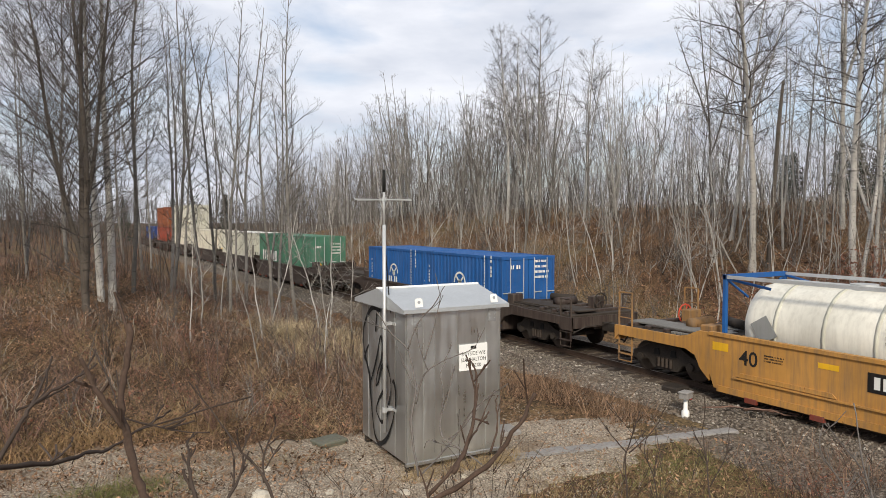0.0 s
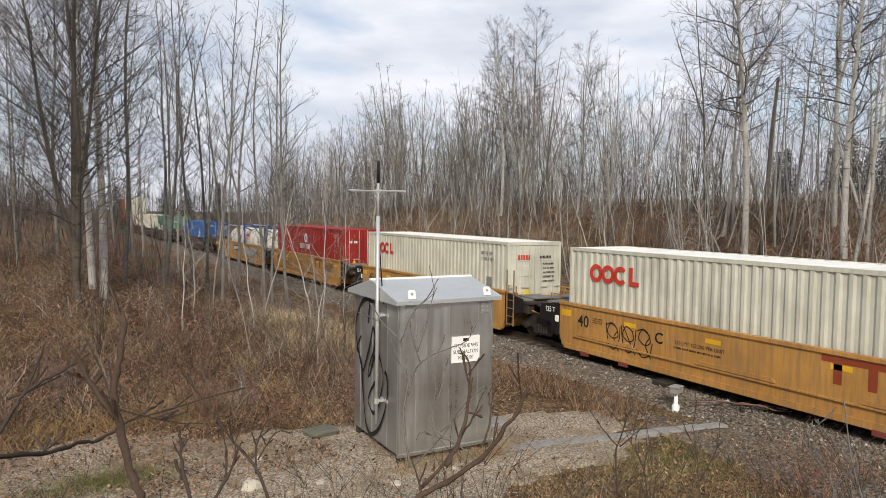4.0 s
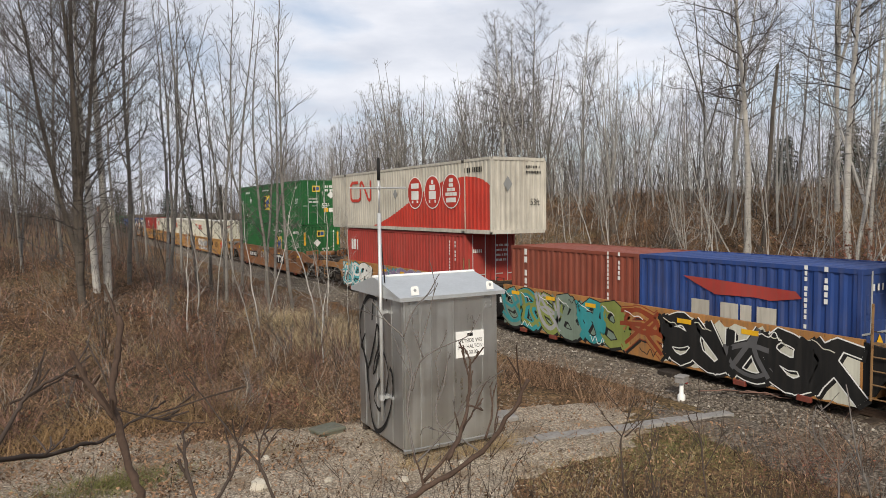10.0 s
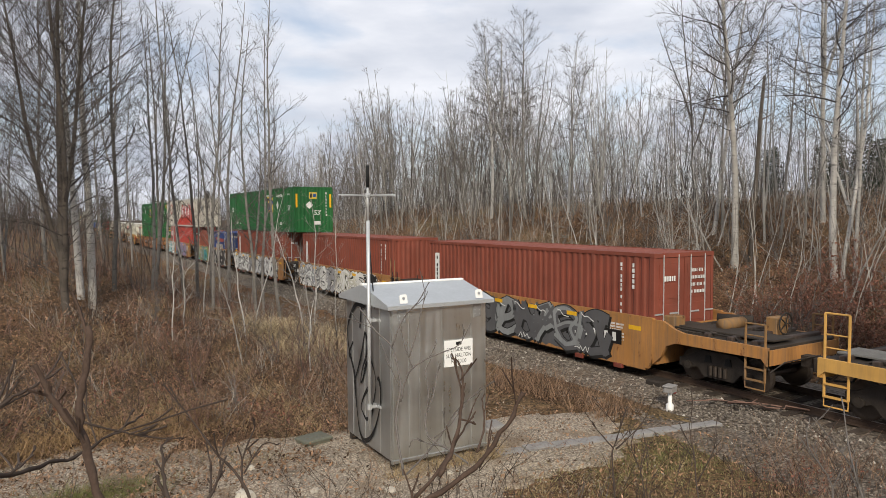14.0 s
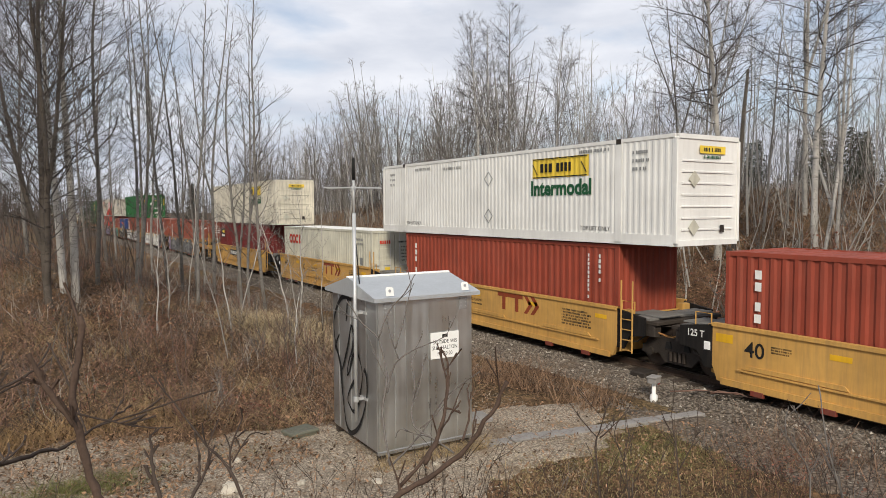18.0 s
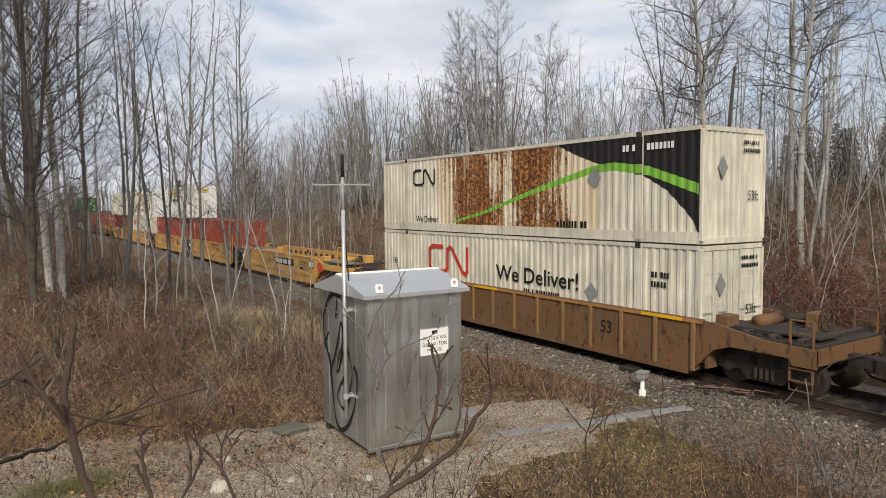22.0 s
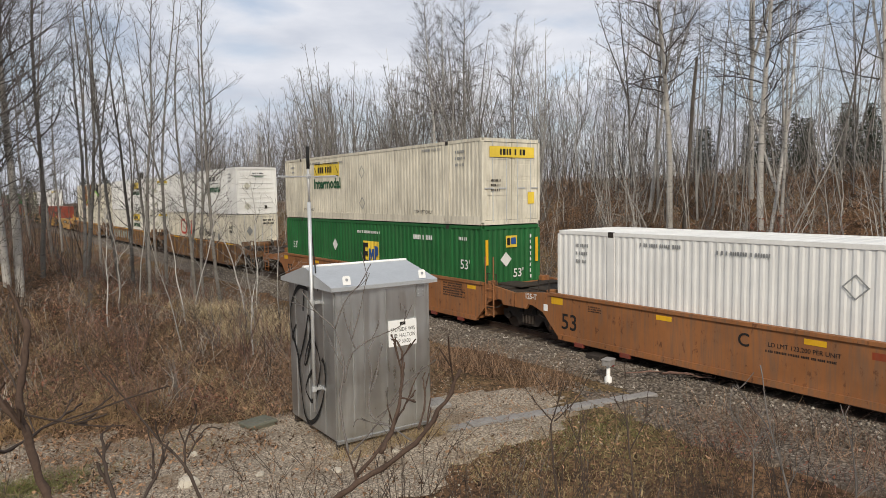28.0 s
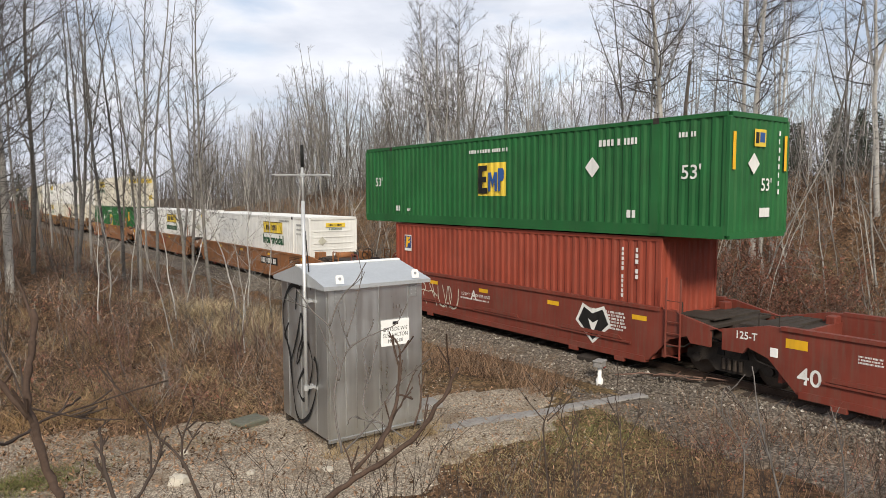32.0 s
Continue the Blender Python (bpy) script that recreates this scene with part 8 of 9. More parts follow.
def woods(name, count, place, h0, h1, material, label, seed, twigs=26, girth=0.055, sway=0.06, crest=False):
    """Far woods in one piece: for each tree a trunk ribbon and a spray of twig ribbons."""
    r = np.random.RandomState(seed)
    x, y = place(r, count)
    n = len(x)
    z = ground_z(x, y)
    h = h0 + (h1 - h0) * r.rand(n)
    if crest:
        h = np.clip(np.minimum(h, crest_height(x, y) * (0.66 + 0.34 * r.rand(n))), 1.0, None)
    lean = r.normal(0, sway, (n, 2))
    bow, turn = r.normal(0, 0.035, (n, 2)) * h[:, None], r.rand(n) * 6.283
    def at(f):
        f = f + np.zeros(n)
        w = np.sin(f * 4.2 + turn) - np.sin(turn)
        return np.stack([x + lean[:, 0] * h * f + bow[:, 0] * w, y + lean[:, 1] * h * f + bow[:, 1] * w, z + h * f - 0.1], -1)
    def ribbon(a, m, t, w):
        k = len(a)
        ang = r.rand(k) * 6.283
        s = np.stack([np.cos(ang), np.sin(ang), 0 * ang], -1) * w[:, None]
        v = np.stack([a - s, a + s, m - s * 0.75, m + s * 0.75, t - s * 0.3, t + s * 0.3], 1).reshape(-1, 3)
        return v
    gw = girth * (0.7 + 0.6 * r.rand(n))
    vs = [ribbon(at(0.0), at(0.22), at(0.45), gw), ribbon(at(0.42), at(0.7), at(1.0), gw * 0.45)]
    for k in range(twigs):
        f = 0.28 + 0.7 * r.rand(n)
        a = at(f)
        ln = h * 0.22 * (1.1 - f) ** 0.6 * (0.5 + r.rand(n))
        ang = r.rand(n) * 6.283
        d = np.stack([np.cos(ang), np.sin(ang), 0.3 + 0.9 * r.rand(n)], -1)
        m = a + d * (ln * 0.55)[:, None]
        t = m + (d + r.normal(0, 0.55, (n, 3)) + np.array([0, 0, 0.2])) * (ln * 0.5)[:, None]
        vs.append(ribbon(a, m, t, girth * 0.26 * (0.6 + 0.7 * r.rand(n))))
        for q in range(2):
            b0 = a + (t - a) * (0.3 + 0.6 * r.rand(n))[:, None]
            d2 = d + r.normal(0, 0.7, (n, 3))
            b1 = b0 + d2 * (ln * 0.22)[:, None]
            vs.append(ribbon(b0, b1, b1 + (d2 + r.normal(0, 0.4, (n, 3))) * (ln * 0.2)[:, None], girth * 0.16 * np.ones(n)))
    v = np.concatenate(vs)
    f = (np.array([(0, 1, 3, 2), (2, 3, 5, 4)])[None] + 6 * np.arange(len(v) // 6)[:, None, None]).reshape(-1, 4)
    return numpy_thing(name, v, f, material, label, "woods")


def ridge(r, n):
    x = TRACK + 15 + 50 * r.rand(n) ** 1.3
    y = x * 0.26 + r.rand(n) * (70 + x * 1.6)
    thin = (np.arctan2(x, y) > 0.93) & (r.rand(n) < 0.5)
    return x[~thin], y[~thin]


woods("far_woods", 620, ridge, 5, 13, "twig", "grey haze of bare woods on the far ridge", 71, 15, 0.055, 0.08, True)
woods("far_woods_pale", 420, ridge, 7, 13, "bark_pale", "pale bare trunks on the far ridge", 72, 8, 0.06, 0.09, True)
woods("far_woods_brown", 420, ridge, 3, 8, "twig_dark", "brown thicket on the far ridge", 79, 12, 0.045, 0.15, True)
woods("line_woods", 420, lambda r, n: (np.where(r.rand(n) < 0.65, TRACK - 6.5 - 26 * r.rand(n), TRACK + 7 + 26 * r.rand(n)), 58 + 130 * r.rand(n)), 6, 12, "twig", "bare woods far along the line", 73, 10, crest=True)
woods("line_thicket", 600, lambda r, n: (TRACK - 6.0 - 34 * r.rand(n), 42 + 120 * r.rand(n)), 2.0, 5.0, "twig_dark", "dark thicket far along the line", 78, 8, 0.05)
woods("distant_woods", 1500, lambda r, n: (-40 + 130 * r.rand(n), 120 + 150 * r.rand(n)), 6.0, 12.0, "twig", "hazy bare woods in the distance", 84, 4, 0.11, 0.06)
woods("crest_thicket", 520, lambda r, n: (TRACK + 7 + 20 * r.rand(n), 48 + 150 * r.rand(n)), 1.5, 6.0, "twig", "grey thicket along the crest of the far bank", 80, 9, 0.04, 0.12)
woods("bank_understory", 800, lambda r, n: (TRACK + 11 + 28 * r.rand(n), 6 + 74 * r.rand(n)), 2.5, 7.0, "twig_grey", "dark undergrowth between the trunks", 85, 12, 0.034, 0.16)
woods("crest_scrub", 620, lambda r, n: (TRACK + 13 + 14 * r.rand(n), 6 + 62 * r.rand(n)), 1.5, 3.6, "twig_grey", "low dark scrub along the crest of the wooded bank", 86, 11, 0.03, 0.25)
woods("bank_woods", 55, lambda r, n: (-4 - 26 * r.rand(n), 26 + 50 * r.rand(n)), 8, 14, "twig_dark", "bare woods on the near bank", 74, 26, 0.05)
woods("bank_thicket", 520, lambda r, n: (-24 + 29 * r.rand(n), 28 + 18 * r.rand(n)), 1.0, 3.4, "twig_red", "reddish thicket on the crest of the near bank", 83, 8, 0.016, 0.2)
woods("young_wood", 260, lambda r, n: (TRACK + 5 + 20 * r.rand(n) ** 1.2, 6 + 66 * r.rand(n) ** 1.1), 2.0, 6.5, "twig", "slender grey saplings under the trees", 75, 12, 0.018, 0.16)
woods("young_pale", 330, lambda r, n: (TRACK + 5 + 18 * r.rand(n) ** 1.2, 7 + 60 * r.rand(n) ** 1.1), 2.5, 7.5, "bark_pale", "slender pale saplings under the trees", 77, 10, 0.026, 0.2)
woods("bank_saplings", 160, lambda r, n: (-8 + 17.5 * r.rand(n), 17 + 26 * r.rand(n) ** 1.2), 1.4, 4.0, "twig", "thin grey saplings in the brush", 76, 9, 0.011, 0.2)


def blades(name, count, place, h0, h1, width, material, label, seed, lean=0.35, kink=0.3, category="brush"):
    """Thin upright stalks, each a bent ribbon of two pieces."""
    r = np.random.RandomState(seed)
    x, y = place(r, count)
    n = len(x)
    z = ground_z(x, y) - 0.03
    h = h0 + (h1 - h0) * r.rand(n) ** 1.5
    a = r.rand(n) * 6.283
    side = np.stack([np.cos(a), np.sin(a), 0 * a], -1) * (width * (0.6 + 0.8 * r.rand(n)))[:, None]
    base = np.stack([x, y, z], -1)
    l1 = np.stack([r.normal(0, lean, n), r.normal(0, lean, n), np.ones(n)], -1)
    l2 = l1 + np.stack([r.normal(0, kink, n), r.normal(0, kink, n), -0.2 * r.rand(n)], -1)
    m = base + l1 * (h * 0.55)[:, None]
    t = m + l2 * (h * 0.45)[:, None]
    v = np.stack([base - side, base + side, m - side * 0.7, m + side * 0.7, t - side * 0.2, t + side * 0.2], 1).reshape(-1, 3)
    f = (np.array([(0, 1, 3, 2), (2, 3, 5, 4)])[None] + 6 * np.arange(n)[:, None, None]).reshape(-1, 4)
    return numpy_thing(name, v, f, material, label, category)


def clumpy(x0, x1, y0, y1, tight, keep=None, power=1.0):
    def place(r, n):
        k = max(1, n // tight)
        cx, cy = x0 + (x1 - x0) * r.rand(k), y0 + (y1 - y0) * r.rand(k) ** power
        i = r.randint(0, k, n)
        x, y = cx[i] + r.normal(0, 0.28, n), cy[i] + r.normal(0, 0.28, n)
        if keep is not None:
            ok = keep(x, y)
            x, y = x[ok], y[ok]
        return x, y
    return place


def bank(x, y):
    edge = 15.4 - 0.22 * x + 0.5 * np.sin(x * 1.3)
    return (y > np.where(x < 4.2, edge, 13.4 + 0.3 * np.sin(x * 2))) & (x < 10.6 - 0.02 * y)


blades("brush", 34000, clumpy(-14, 11, 12.5, 46, 22, bank, 1.5), 0.10, 0.55, 0.008, "brush", "dense brown tangle of dead stalks on the bank", 51, 1.3, 1.3)
blades("red_brush", 7000, clumpy(-14, 9, 13, 40, 40, bank, 1.4), 0.25, 1.1, 0.006, "twig_red", "reddish leafless shrub stems on the bank", 52, 0.6, 0.9)
blades("grey_brush", 5000, clumpy(-14, 10, 12.8, 44, 24, bank, 1.4), 0.4, 1.4, 0.006, "stem_pale", "pale grey dead stems in the brush", 62, 0.5, 0.9)
blades("dark_brush", 9000, clumpy(-14, 10, 13, 44, 30, bank, 1.4), 0.3, 1.2, 0.0065, "twig_dark", "dark leafless stems in the brush", 65, 0.8, 1.0)
blades("dry_grass", 8000, clumpy(-8, 10.4, 13, 30, 90, bank, 1.4), 0.15, 0.5, 0.006, "grass", "tawny dead grass on the bank", 53, 0.9, 0.8, "grass")
blades("tan_grass", 9000, lambda r, n: (8.7 + 0.9 * r.normal(0, 1, n), 19.5 + 7 * r.rand(n)), 0.25, 0.7, 0.009, "straw", "pale tawny grass tussocks beside the track", 54, 0.8, 0.8, "grass")
blades("ditch_grass", 3000, lambda r, n: (10.6 + 1.3 * r.rand(n), 10.8 + 9 * r.rand(n)), 0.2, 0.75, 0.006, "brush", "dry stalks along the foot of the ballast", 55, 0.45)
edge_ok = lambda x, y: (x < 4.6) | (y > 13.2)
blades("edge_brush", 3600, clumpy(-6, 5, 12.6, 16.2, 46, edge_ok), 0.08, 0.5, 0.006, "brush", "tangled dead stalks creeping over the edge of the gravel", 69, 1.2, 1.2)
blades("edge_grass", 3000, clumpy(-6, 5, 11.6, 15.8, 70, edge_ok), 0.03, 0.2, 0.006, "turf", "low olive grass creeping over the gravel", 70, 1.0, 1.0, "grass")
blades("tawny_tufts", 2600, lambda r, n: (np.where(r.rand(n) < 0.6, 0.1 + 0.8 * r.normal(0, 1, n), 2.6 + 0.7 * r.normal(0, 1, n)), 15.3 + 0.4 * r.normal(0, 1, n)), 0.12, 0.5, 0.007, "tawny", "tawny orange grass along the edge of the gravel", 87, 0.7, 0.9, "grass")
leaves_at = clumpy(-6, 5, 11.2, 15.8, 60, edge_ok)
far_ok = lambda x, y: x > TRACK + 3.6
blades("wood_brush", 26000, clumpy(TRACK + 3.6, TRACK + 24, 4, 70, 14, far_ok, 1.3), 0.2, 1.1, 0.010, "brush", "brown undergrowth on the wooded bank", 56, 1.0, 1.1)
blades("wood_twigs", 5500, clumpy(TRACK + 4, TRACK + 22, 4, 60, 22, far_ok, 1.3), 0.4, 1.7, 0.006, "stem_pale", "pale saplings and twigs in the wood", 57, 0.4)
blades("near_grass", 9000, lambda r, n: (6.6 + 4.4 * r.rand(n), 6.2 + 3.4 * r.rand(n) + 0.4 * r.normal(0, 1, n)), 0.02, 0.10, 0.006, "turf", "short olive-brown turf by the gravel", 58, 0.9, 0.9, "grass")
blades("near_straw", 2200, clumpy(6.8, 11.2, 6.2, 9.4, 50), 0.04, 0.2, 0.005, "grass", "tufts of dry grass by the gravel", 66, 0.7, 0.8, "grass")
blades("green_grass", 5500, lambda r, n: (9.9 + 1.1 * r.normal(0, 1, n), 8.6 + 0.6 * r.normal(0, 1, n)), 0.03, 0.13, 0.005, "weed", "green turf beside the cable trough", 59, 0.7, 0.8, "grass")
blades("green_weeds", 3600, lambda r, n: (0.8 + 0.55 * r.normal(0, 1, n), 12.3 + 0.28 * r.normal(0, 1, n)), 0.07, 0.2, 0.006, "weed", "green weeds on the gravel drive", 60, 0.7, 0.8, "grass")
blades("near_stalks", 420, lambda r, n: (6.4 + 7 * r.rand(n), 4.4 + 4.4 * r.rand(n)), 0.3, 0.9, 0.004, "brush", "thin dead weed stalks by the gravel", 61, 0.25)


def leaves(name, count, place, size, material, label, seed, lift=0.02, tall=0.0):
    """Curled leaves lying about (or hanging up to tall metres high), each a bent pair of triangles."""
    r = np.random.RandomState(seed)
    x, y = place(r, count)
    n = len(x)
    z = ground_z(x, y) + lift + tall * r.rand(n)
    c = np.stack([x, y, z], -1)
    a, b = r.normal(0, 1, (n, 3)), r.normal(0, 1, (n, 3))
    a[:, 2] *= 0.45
    b[:, 2] *= 0.45
    a /= np.linalg.norm(a, axis=1)[:, None]
    b /= np.linalg.norm(b, axis=1)[:, None]
    s = (size * (0.5 + r.rand(n)))[:, None]
    v = np.stack([c - a * s, c + b * s * 0.6, c + a * s + np.array([0, 0, 0.5]) * s, c - b * s * 0.6], 1).reshape(-1, 3)
    f = np.array([(0, 1, 2, 3)])[None] + 4 * np.arange(n)[:, None, None]
    return numpy_thing(name, v, f.reshape(-1, 4), material, label, "leaves")


leaves("leaf_litter", 76000, clumpy(-12, 11, 12.5, 38, 8, bank, 1.6), 0.030, "leaf", "fallen brown leaves under the brush", 91, 0.03, 0.22)
leaves("russet_leaves", 9000, clumpy(-12, 6, 12.5, 34, 60, bank, 1.3), 0.032, "leaf_red", "russet leaves caught in the brush", 92, 0.05, 0.6)
leaves("crest_leaves", 13000, clumpy(-16, 5, 22, 44, 10), 0.042, "leaf", "brown leaves on the crest of the near bank", 97, 0.03, 0.4)
leaves("pad_leaves", 10000, lambda r, n: (-4 + 16 * r.rand(n), 6.5 + 8.5 * r.rand(n)), 0.03, "leaf", "brown leaves scattered over gravel and grass", 93, 0.06)
blades("verge_brush", 700, clumpy(10.6, 14.0, 3.8, 8.0, 30), 0.15, 0.7, 0.005, "brush", "brown weed stalks at the edge of the ballast", 67, 0.6, 0.8)
blades("verge_stems", 500, clumpy(10.2, 13.6, 3.6, 7.6, 30), 0.3, 1.0, 0.005, "twig_red", "thin reddish stems at the edge of the ballast", 68, 0.4, 0.6)
leaves("verge_leaves", 600, clumpy(9.6, 11.4, 4.6, 6.8, 40), 0.022, "leaf_red", "dull red leaves on low stems by the gravel", 96, 0.05, 0.5)
leaves("edge_leaves", 9000, leaves_at, 0.032, "leaf", "brown leaves drifted along the edge of the gravel", 98, 0.05, 0.08)
leaves("wood_leaves", 36000, lambda r, n: (TRACK + 3.6 + 17 * r.rand(n), 5 + 52 * r.rand(n) ** 1.2), 0.045, "leaf", "fallen brown leaves on the wooded bank", 94, 0.03, 0.25)
leaves("red_shrub_leaves", 5000, lambda r, n: (TRACK + 5.2 + 1.3 * r.normal(0, 1, n), 12.0 + 3.0 * r.normal(0, 1, n)), 0.035, "leaf_red", "russet leaves still on the shrubs behind the track", 95, 0.2, 2.2)


# shrubs: many stems from one root
def shrub_mesh(seed, stems, height, spread, twig, fat=1.0):
    r, g = random.Random(seed), Geo()
    for i in range(stems):
        a = r.uniform(0, 6.283)
        w = Vector((math.cos(a) * spread * r.random(), math.sin(a) * spread * r.random(), 1))
        h = height * r.uniform(0.55, 1.1)
        lp, _ = limb(g, r, (r.uniform(-0.15, 0.15), r.uniform(-0.15, 0.15), -0.05), w, h, 0.011 * fat, 0.14, 5, 3, 0.2)
        for j in range(1, 6):
            for m in range(2):
                b = lp[j].lerp(lp[j - 1], r.random())
                sp, _ = limb(g, r, b, (lp[j] - lp[j - 1]).normalized() + Vector((r.uniform(-0.9, 0.9), r.uniform(-0.9, 0.9), r.uniform(-0.1, 0.6))), h * r.uniform(0.12, 0.3), 0.0055 * fat, 0.2, 2, 3)
    return g.mesh("shrub", MAT[twig])


SHRUBS = [shrub_mesh(201, 9, 1.7, 0.8, "twig"), shrub_mesh(202, 12, 1.4, 0.9, "twig_red"), shrub_mesh(203, 7, 2.2, 0.6, "twig_dark"), shrub_mesh(204, 14, 2.6, 1.0, "twig", 1.3)]
rnd = random.Random(77)
for i in range(84):
    x, y = rnd.uniform(-7, 9.8), 14.4 + 22 * rnd.random() ** 1.5
    if x > 3.2 and y < 15.2:
        continue
    ob = tagged(new("shrub", SHRUBS[rnd.choice((0, 1, 1, 2))]), "leafless twiggy shrub in the brush on the bank", "shrub", "shrubs")
    ob.matrix_world = pose(x, y, zat(x, y), 0, 0, rnd.uniform(0, 360)) @ Matrix.Scale(rnd.uniform(0.6, 1.1), 4)
for i in range(60):
    x, y = TRACK + 4.2 + 8 * rnd.random() ** 1.4, 6 + 40 * rnd.random()
    ob = tagged(new("shrub", SHRUBS[rnd.choice((0, 3, 3, 2))]), "leafless shrub on the slope behind the track", "shrub", "shrubs")
    ob.matrix_world = pose(x, y, zat(x, y), 0, 0, rnd.uniform(0, 360)) @ Matrix.Scale(rnd.uniform(0.6, 1.2), 4)
# wide red-brown shrubs that still hold their leaves
def russet_shrub(seed):
    r = random.Random(seed)
    stems, foliage = Geo(), Geo()
    for i in range(34):
        a = r.uniform(0, 6.283)
        w = Vector((math.cos(a) * r.random(), math.sin(a) * r.random(), 0.75))
        h = 2.5 * r.uniform(0.5, 1.1)
        lp, _ = limb(stems, r, (r.uniform(-0.3, 0.3), r.uniform(-0.3, 0.3), -0.05), w, h, 0.013, 0.18, 5, 3, 0.15)
        for j in range(1, 6):
            for m in range(2):
                b = lp[j].lerp(lp[j - 1], r.random())
                sp, _ = limb(stems, r, b, (lp[j] - lp[j - 1]).normalized() + Vector((r.uniform(-0.9, 0.9), r.uniform(-0.9, 0.9), r.uniform(-0.2, 0.5))), h * r.uniform(0.15, 0.35), 0.006, 0.25, 2, 3)
                for q in range(3):
                    c = sp[0].lerp(sp[2], r.random()) + Vector((r.uniform(-0.05, 0.05), r.uniform(-0.05, 0.05), r.uniform(-0.08, 0.02)))
                    u, v = (Vector((r.uniform(-1, 1), r.uniform(-1, 1), r.uniform(-1, 0.3))).normalized() * 0.05 for e in (0, 1))
                    foliage.add([c - u, c + v * 0.6, c + u, c - v * 0.6], [(0, 1, 2, 3)])
    return stems.mesh("branchwork", MAT["twig_red"]), foliage.mesh("foliage", MAT["leaf_red"])


RUSSET = [russet_shrub(301), russet_shrub(302)]
for i, (x, y, sc) in enumerate(((5.3, 12.6, 1.1), (6.6, 11.4, 1.15), (5.0, 10.6, 0.9), (7.6, 13.6, 1.0), (6.2, 9.4, 0.9), (8.8, 12.2, 0.9), (6.0, 14.8, 0.7))):
    ob = thing("shrub", "wide red-brown shrub that still holds its russet leaves", "shrub", pose(TRACK + x, y, zat(TRACK + x, y), 0, 0, 70 * i) @ Matrix.Scale(sc, 4), group="shrubs")
    part("branchwork", RUSSET[i % 2][0], "twig_red", ob)
    part("foliage", RUSSET[i % 2][1], "leaf_red", ob)
blades("hut_grass", 1500, lambda r, n: (5.2 + 2.5 * r.rand(n), 10.25 + 0.35 * r.rand(n) + 0.25 * (r.rand(n) < 0.1)), 0.05, 0.3, 0.005, "grass", "dry grass along the foot of the hut", 63, 0.6, 0.8, "grass")
blades("fallen_twigs", 1800, lambda r, n: (-3 + 13 * r.rand(n), 8.8 + 5 * r.rand(n)), 0.05, 0.5, 0.005, "brush", "fallen twigs lying on the gravel", 64, 3.0, 1.0, "twigs")


# ---- bare branches close to the camera ----
def branch(label, stems, material="twig_dark", twigs=3, seed=1):
    """A shrub top just below the eye: each stem runs through a few joints, thinning, with short side twigs."""
    ob = thing("branch", label, "branch")
    r = random.Random(seed)
    for pts, r0, r1 in stems:
        p = [Vector(q) for q in pts]
        fine = []
        for i in range(len(p) - 1):
            a, b, c, d = (p[max(0, min(len(p) - 1, k))] for k in (i - 1, i, i + 1, i + 2))
            for k in range(4):
                t = k / 4
                fine.append(0.5 * ((2 * b) + (c - a) * t + (2 * a - 5 * b + 4 * c - d) * t * t + (3 * b - a - 3 * c + d) * t ** 3))
        fine.append(p[-1])
        n = len(fine)
        size = (p[-1] - p[0]).length
        r0, r1 = r0 * 0.7, r1 * 0.75
        radii = [r0 + (r1 - r0) * i / (n - 1) + r0 * 0.12 * math.sin(i * 2.3) for i in range(n)]
        fine = [q + Vector((r.uniform(-1, 1), r.uniform(-1, 1), r.uniform(-1, 1))) * r0 * 0.45 for q in fine]
        stem = part("stem", Geo().tube(fine, radii, 8), material, ob, smooth=True)
        for k in range(twigs):
            i = r.randrange(max(1, n // 4), n)
            w = (fine[min(i, n - 1)] - fine[max(0, i - 1)]).normalized() + Vector((r.uniform(-1, 1), r.uniform(-1, 1), r.uniform(-0.2, 0.9)))
            g = Geo()
            lp, _ = limb(g, r, fine[i], w, size * r.uniform(0.12, 0.3), max(0.0022, radii[i] * 0.5), 0.22, 3, 5, 0.25)
            limb(g, r, lp[1], w + Vector((r.uniform(-0.8, 0.8), r.uniform(-0.8, 0.8), 0.4)), size * r.uniform(0.06, 0.14), max(0.0018, radii[i] * 0.3), 0.2, 2, 4)
            part("twig", g, material, stem)
    return ob


branch("thick brown bare branch sweeping up", [([(0.75, 1.9, 3.25), (0.92, 1.8, 3.4), (1.01, 1.77, 3.45), (1.14, 1.73, 3.53), (1.25, 1.71, 3.65), (1.30, 1.70, 3.74)], 0.015, 0.008), ([(1.0, 1.85, 3.42), (1.13, 1.86, 3.52), (1.18, 1.87, 3.62), (1.20, 1.89, 3.72), (1.19, 1.92, 3.81)], 0.009, 0.004)], "twig_mid", 3, 9)
branch("forked sapling by the gravel", [([(3.55, 3.45, 1.6), (3.6, 3.56, 2.12), (3.67, 3.68, 2.47), (3.73, 3.69, 2.62), (3.83, 3.69, 2.84)], 0.013, 0.004), ([(3.70, 3.69, 2.54), (3.65, 3.78, 2.64), (3.61, 3.87, 2.75)], 0.008, 0.003), ([(3.71, 3.68, 2.54), (3.89, 3.58, 2.74)], 0.008, 0.003), ([(3.75, 3.4, 1.9), (3.8, 3.5, 2.35), (3.78, 3.6, 2.6), (3.9, 3.55, 2.8)], 0.008, 0.003)], "twig_dark", 4, 15)
branch("thin bare sapling on the slope", [([(3.6, 2.8, 2.0), (3.63, 2.87, 2.37), (3.7, 2.97, 2.67), (3.73, 3.04, 2.88)], 0.010, 0.004), ([(3.68, 2.93, 2.55), (3.8, 2.9, 2.75), (3.85, 2.92, 2.9)], 0.006, 0.003)], "twig_dark", 4, 17)
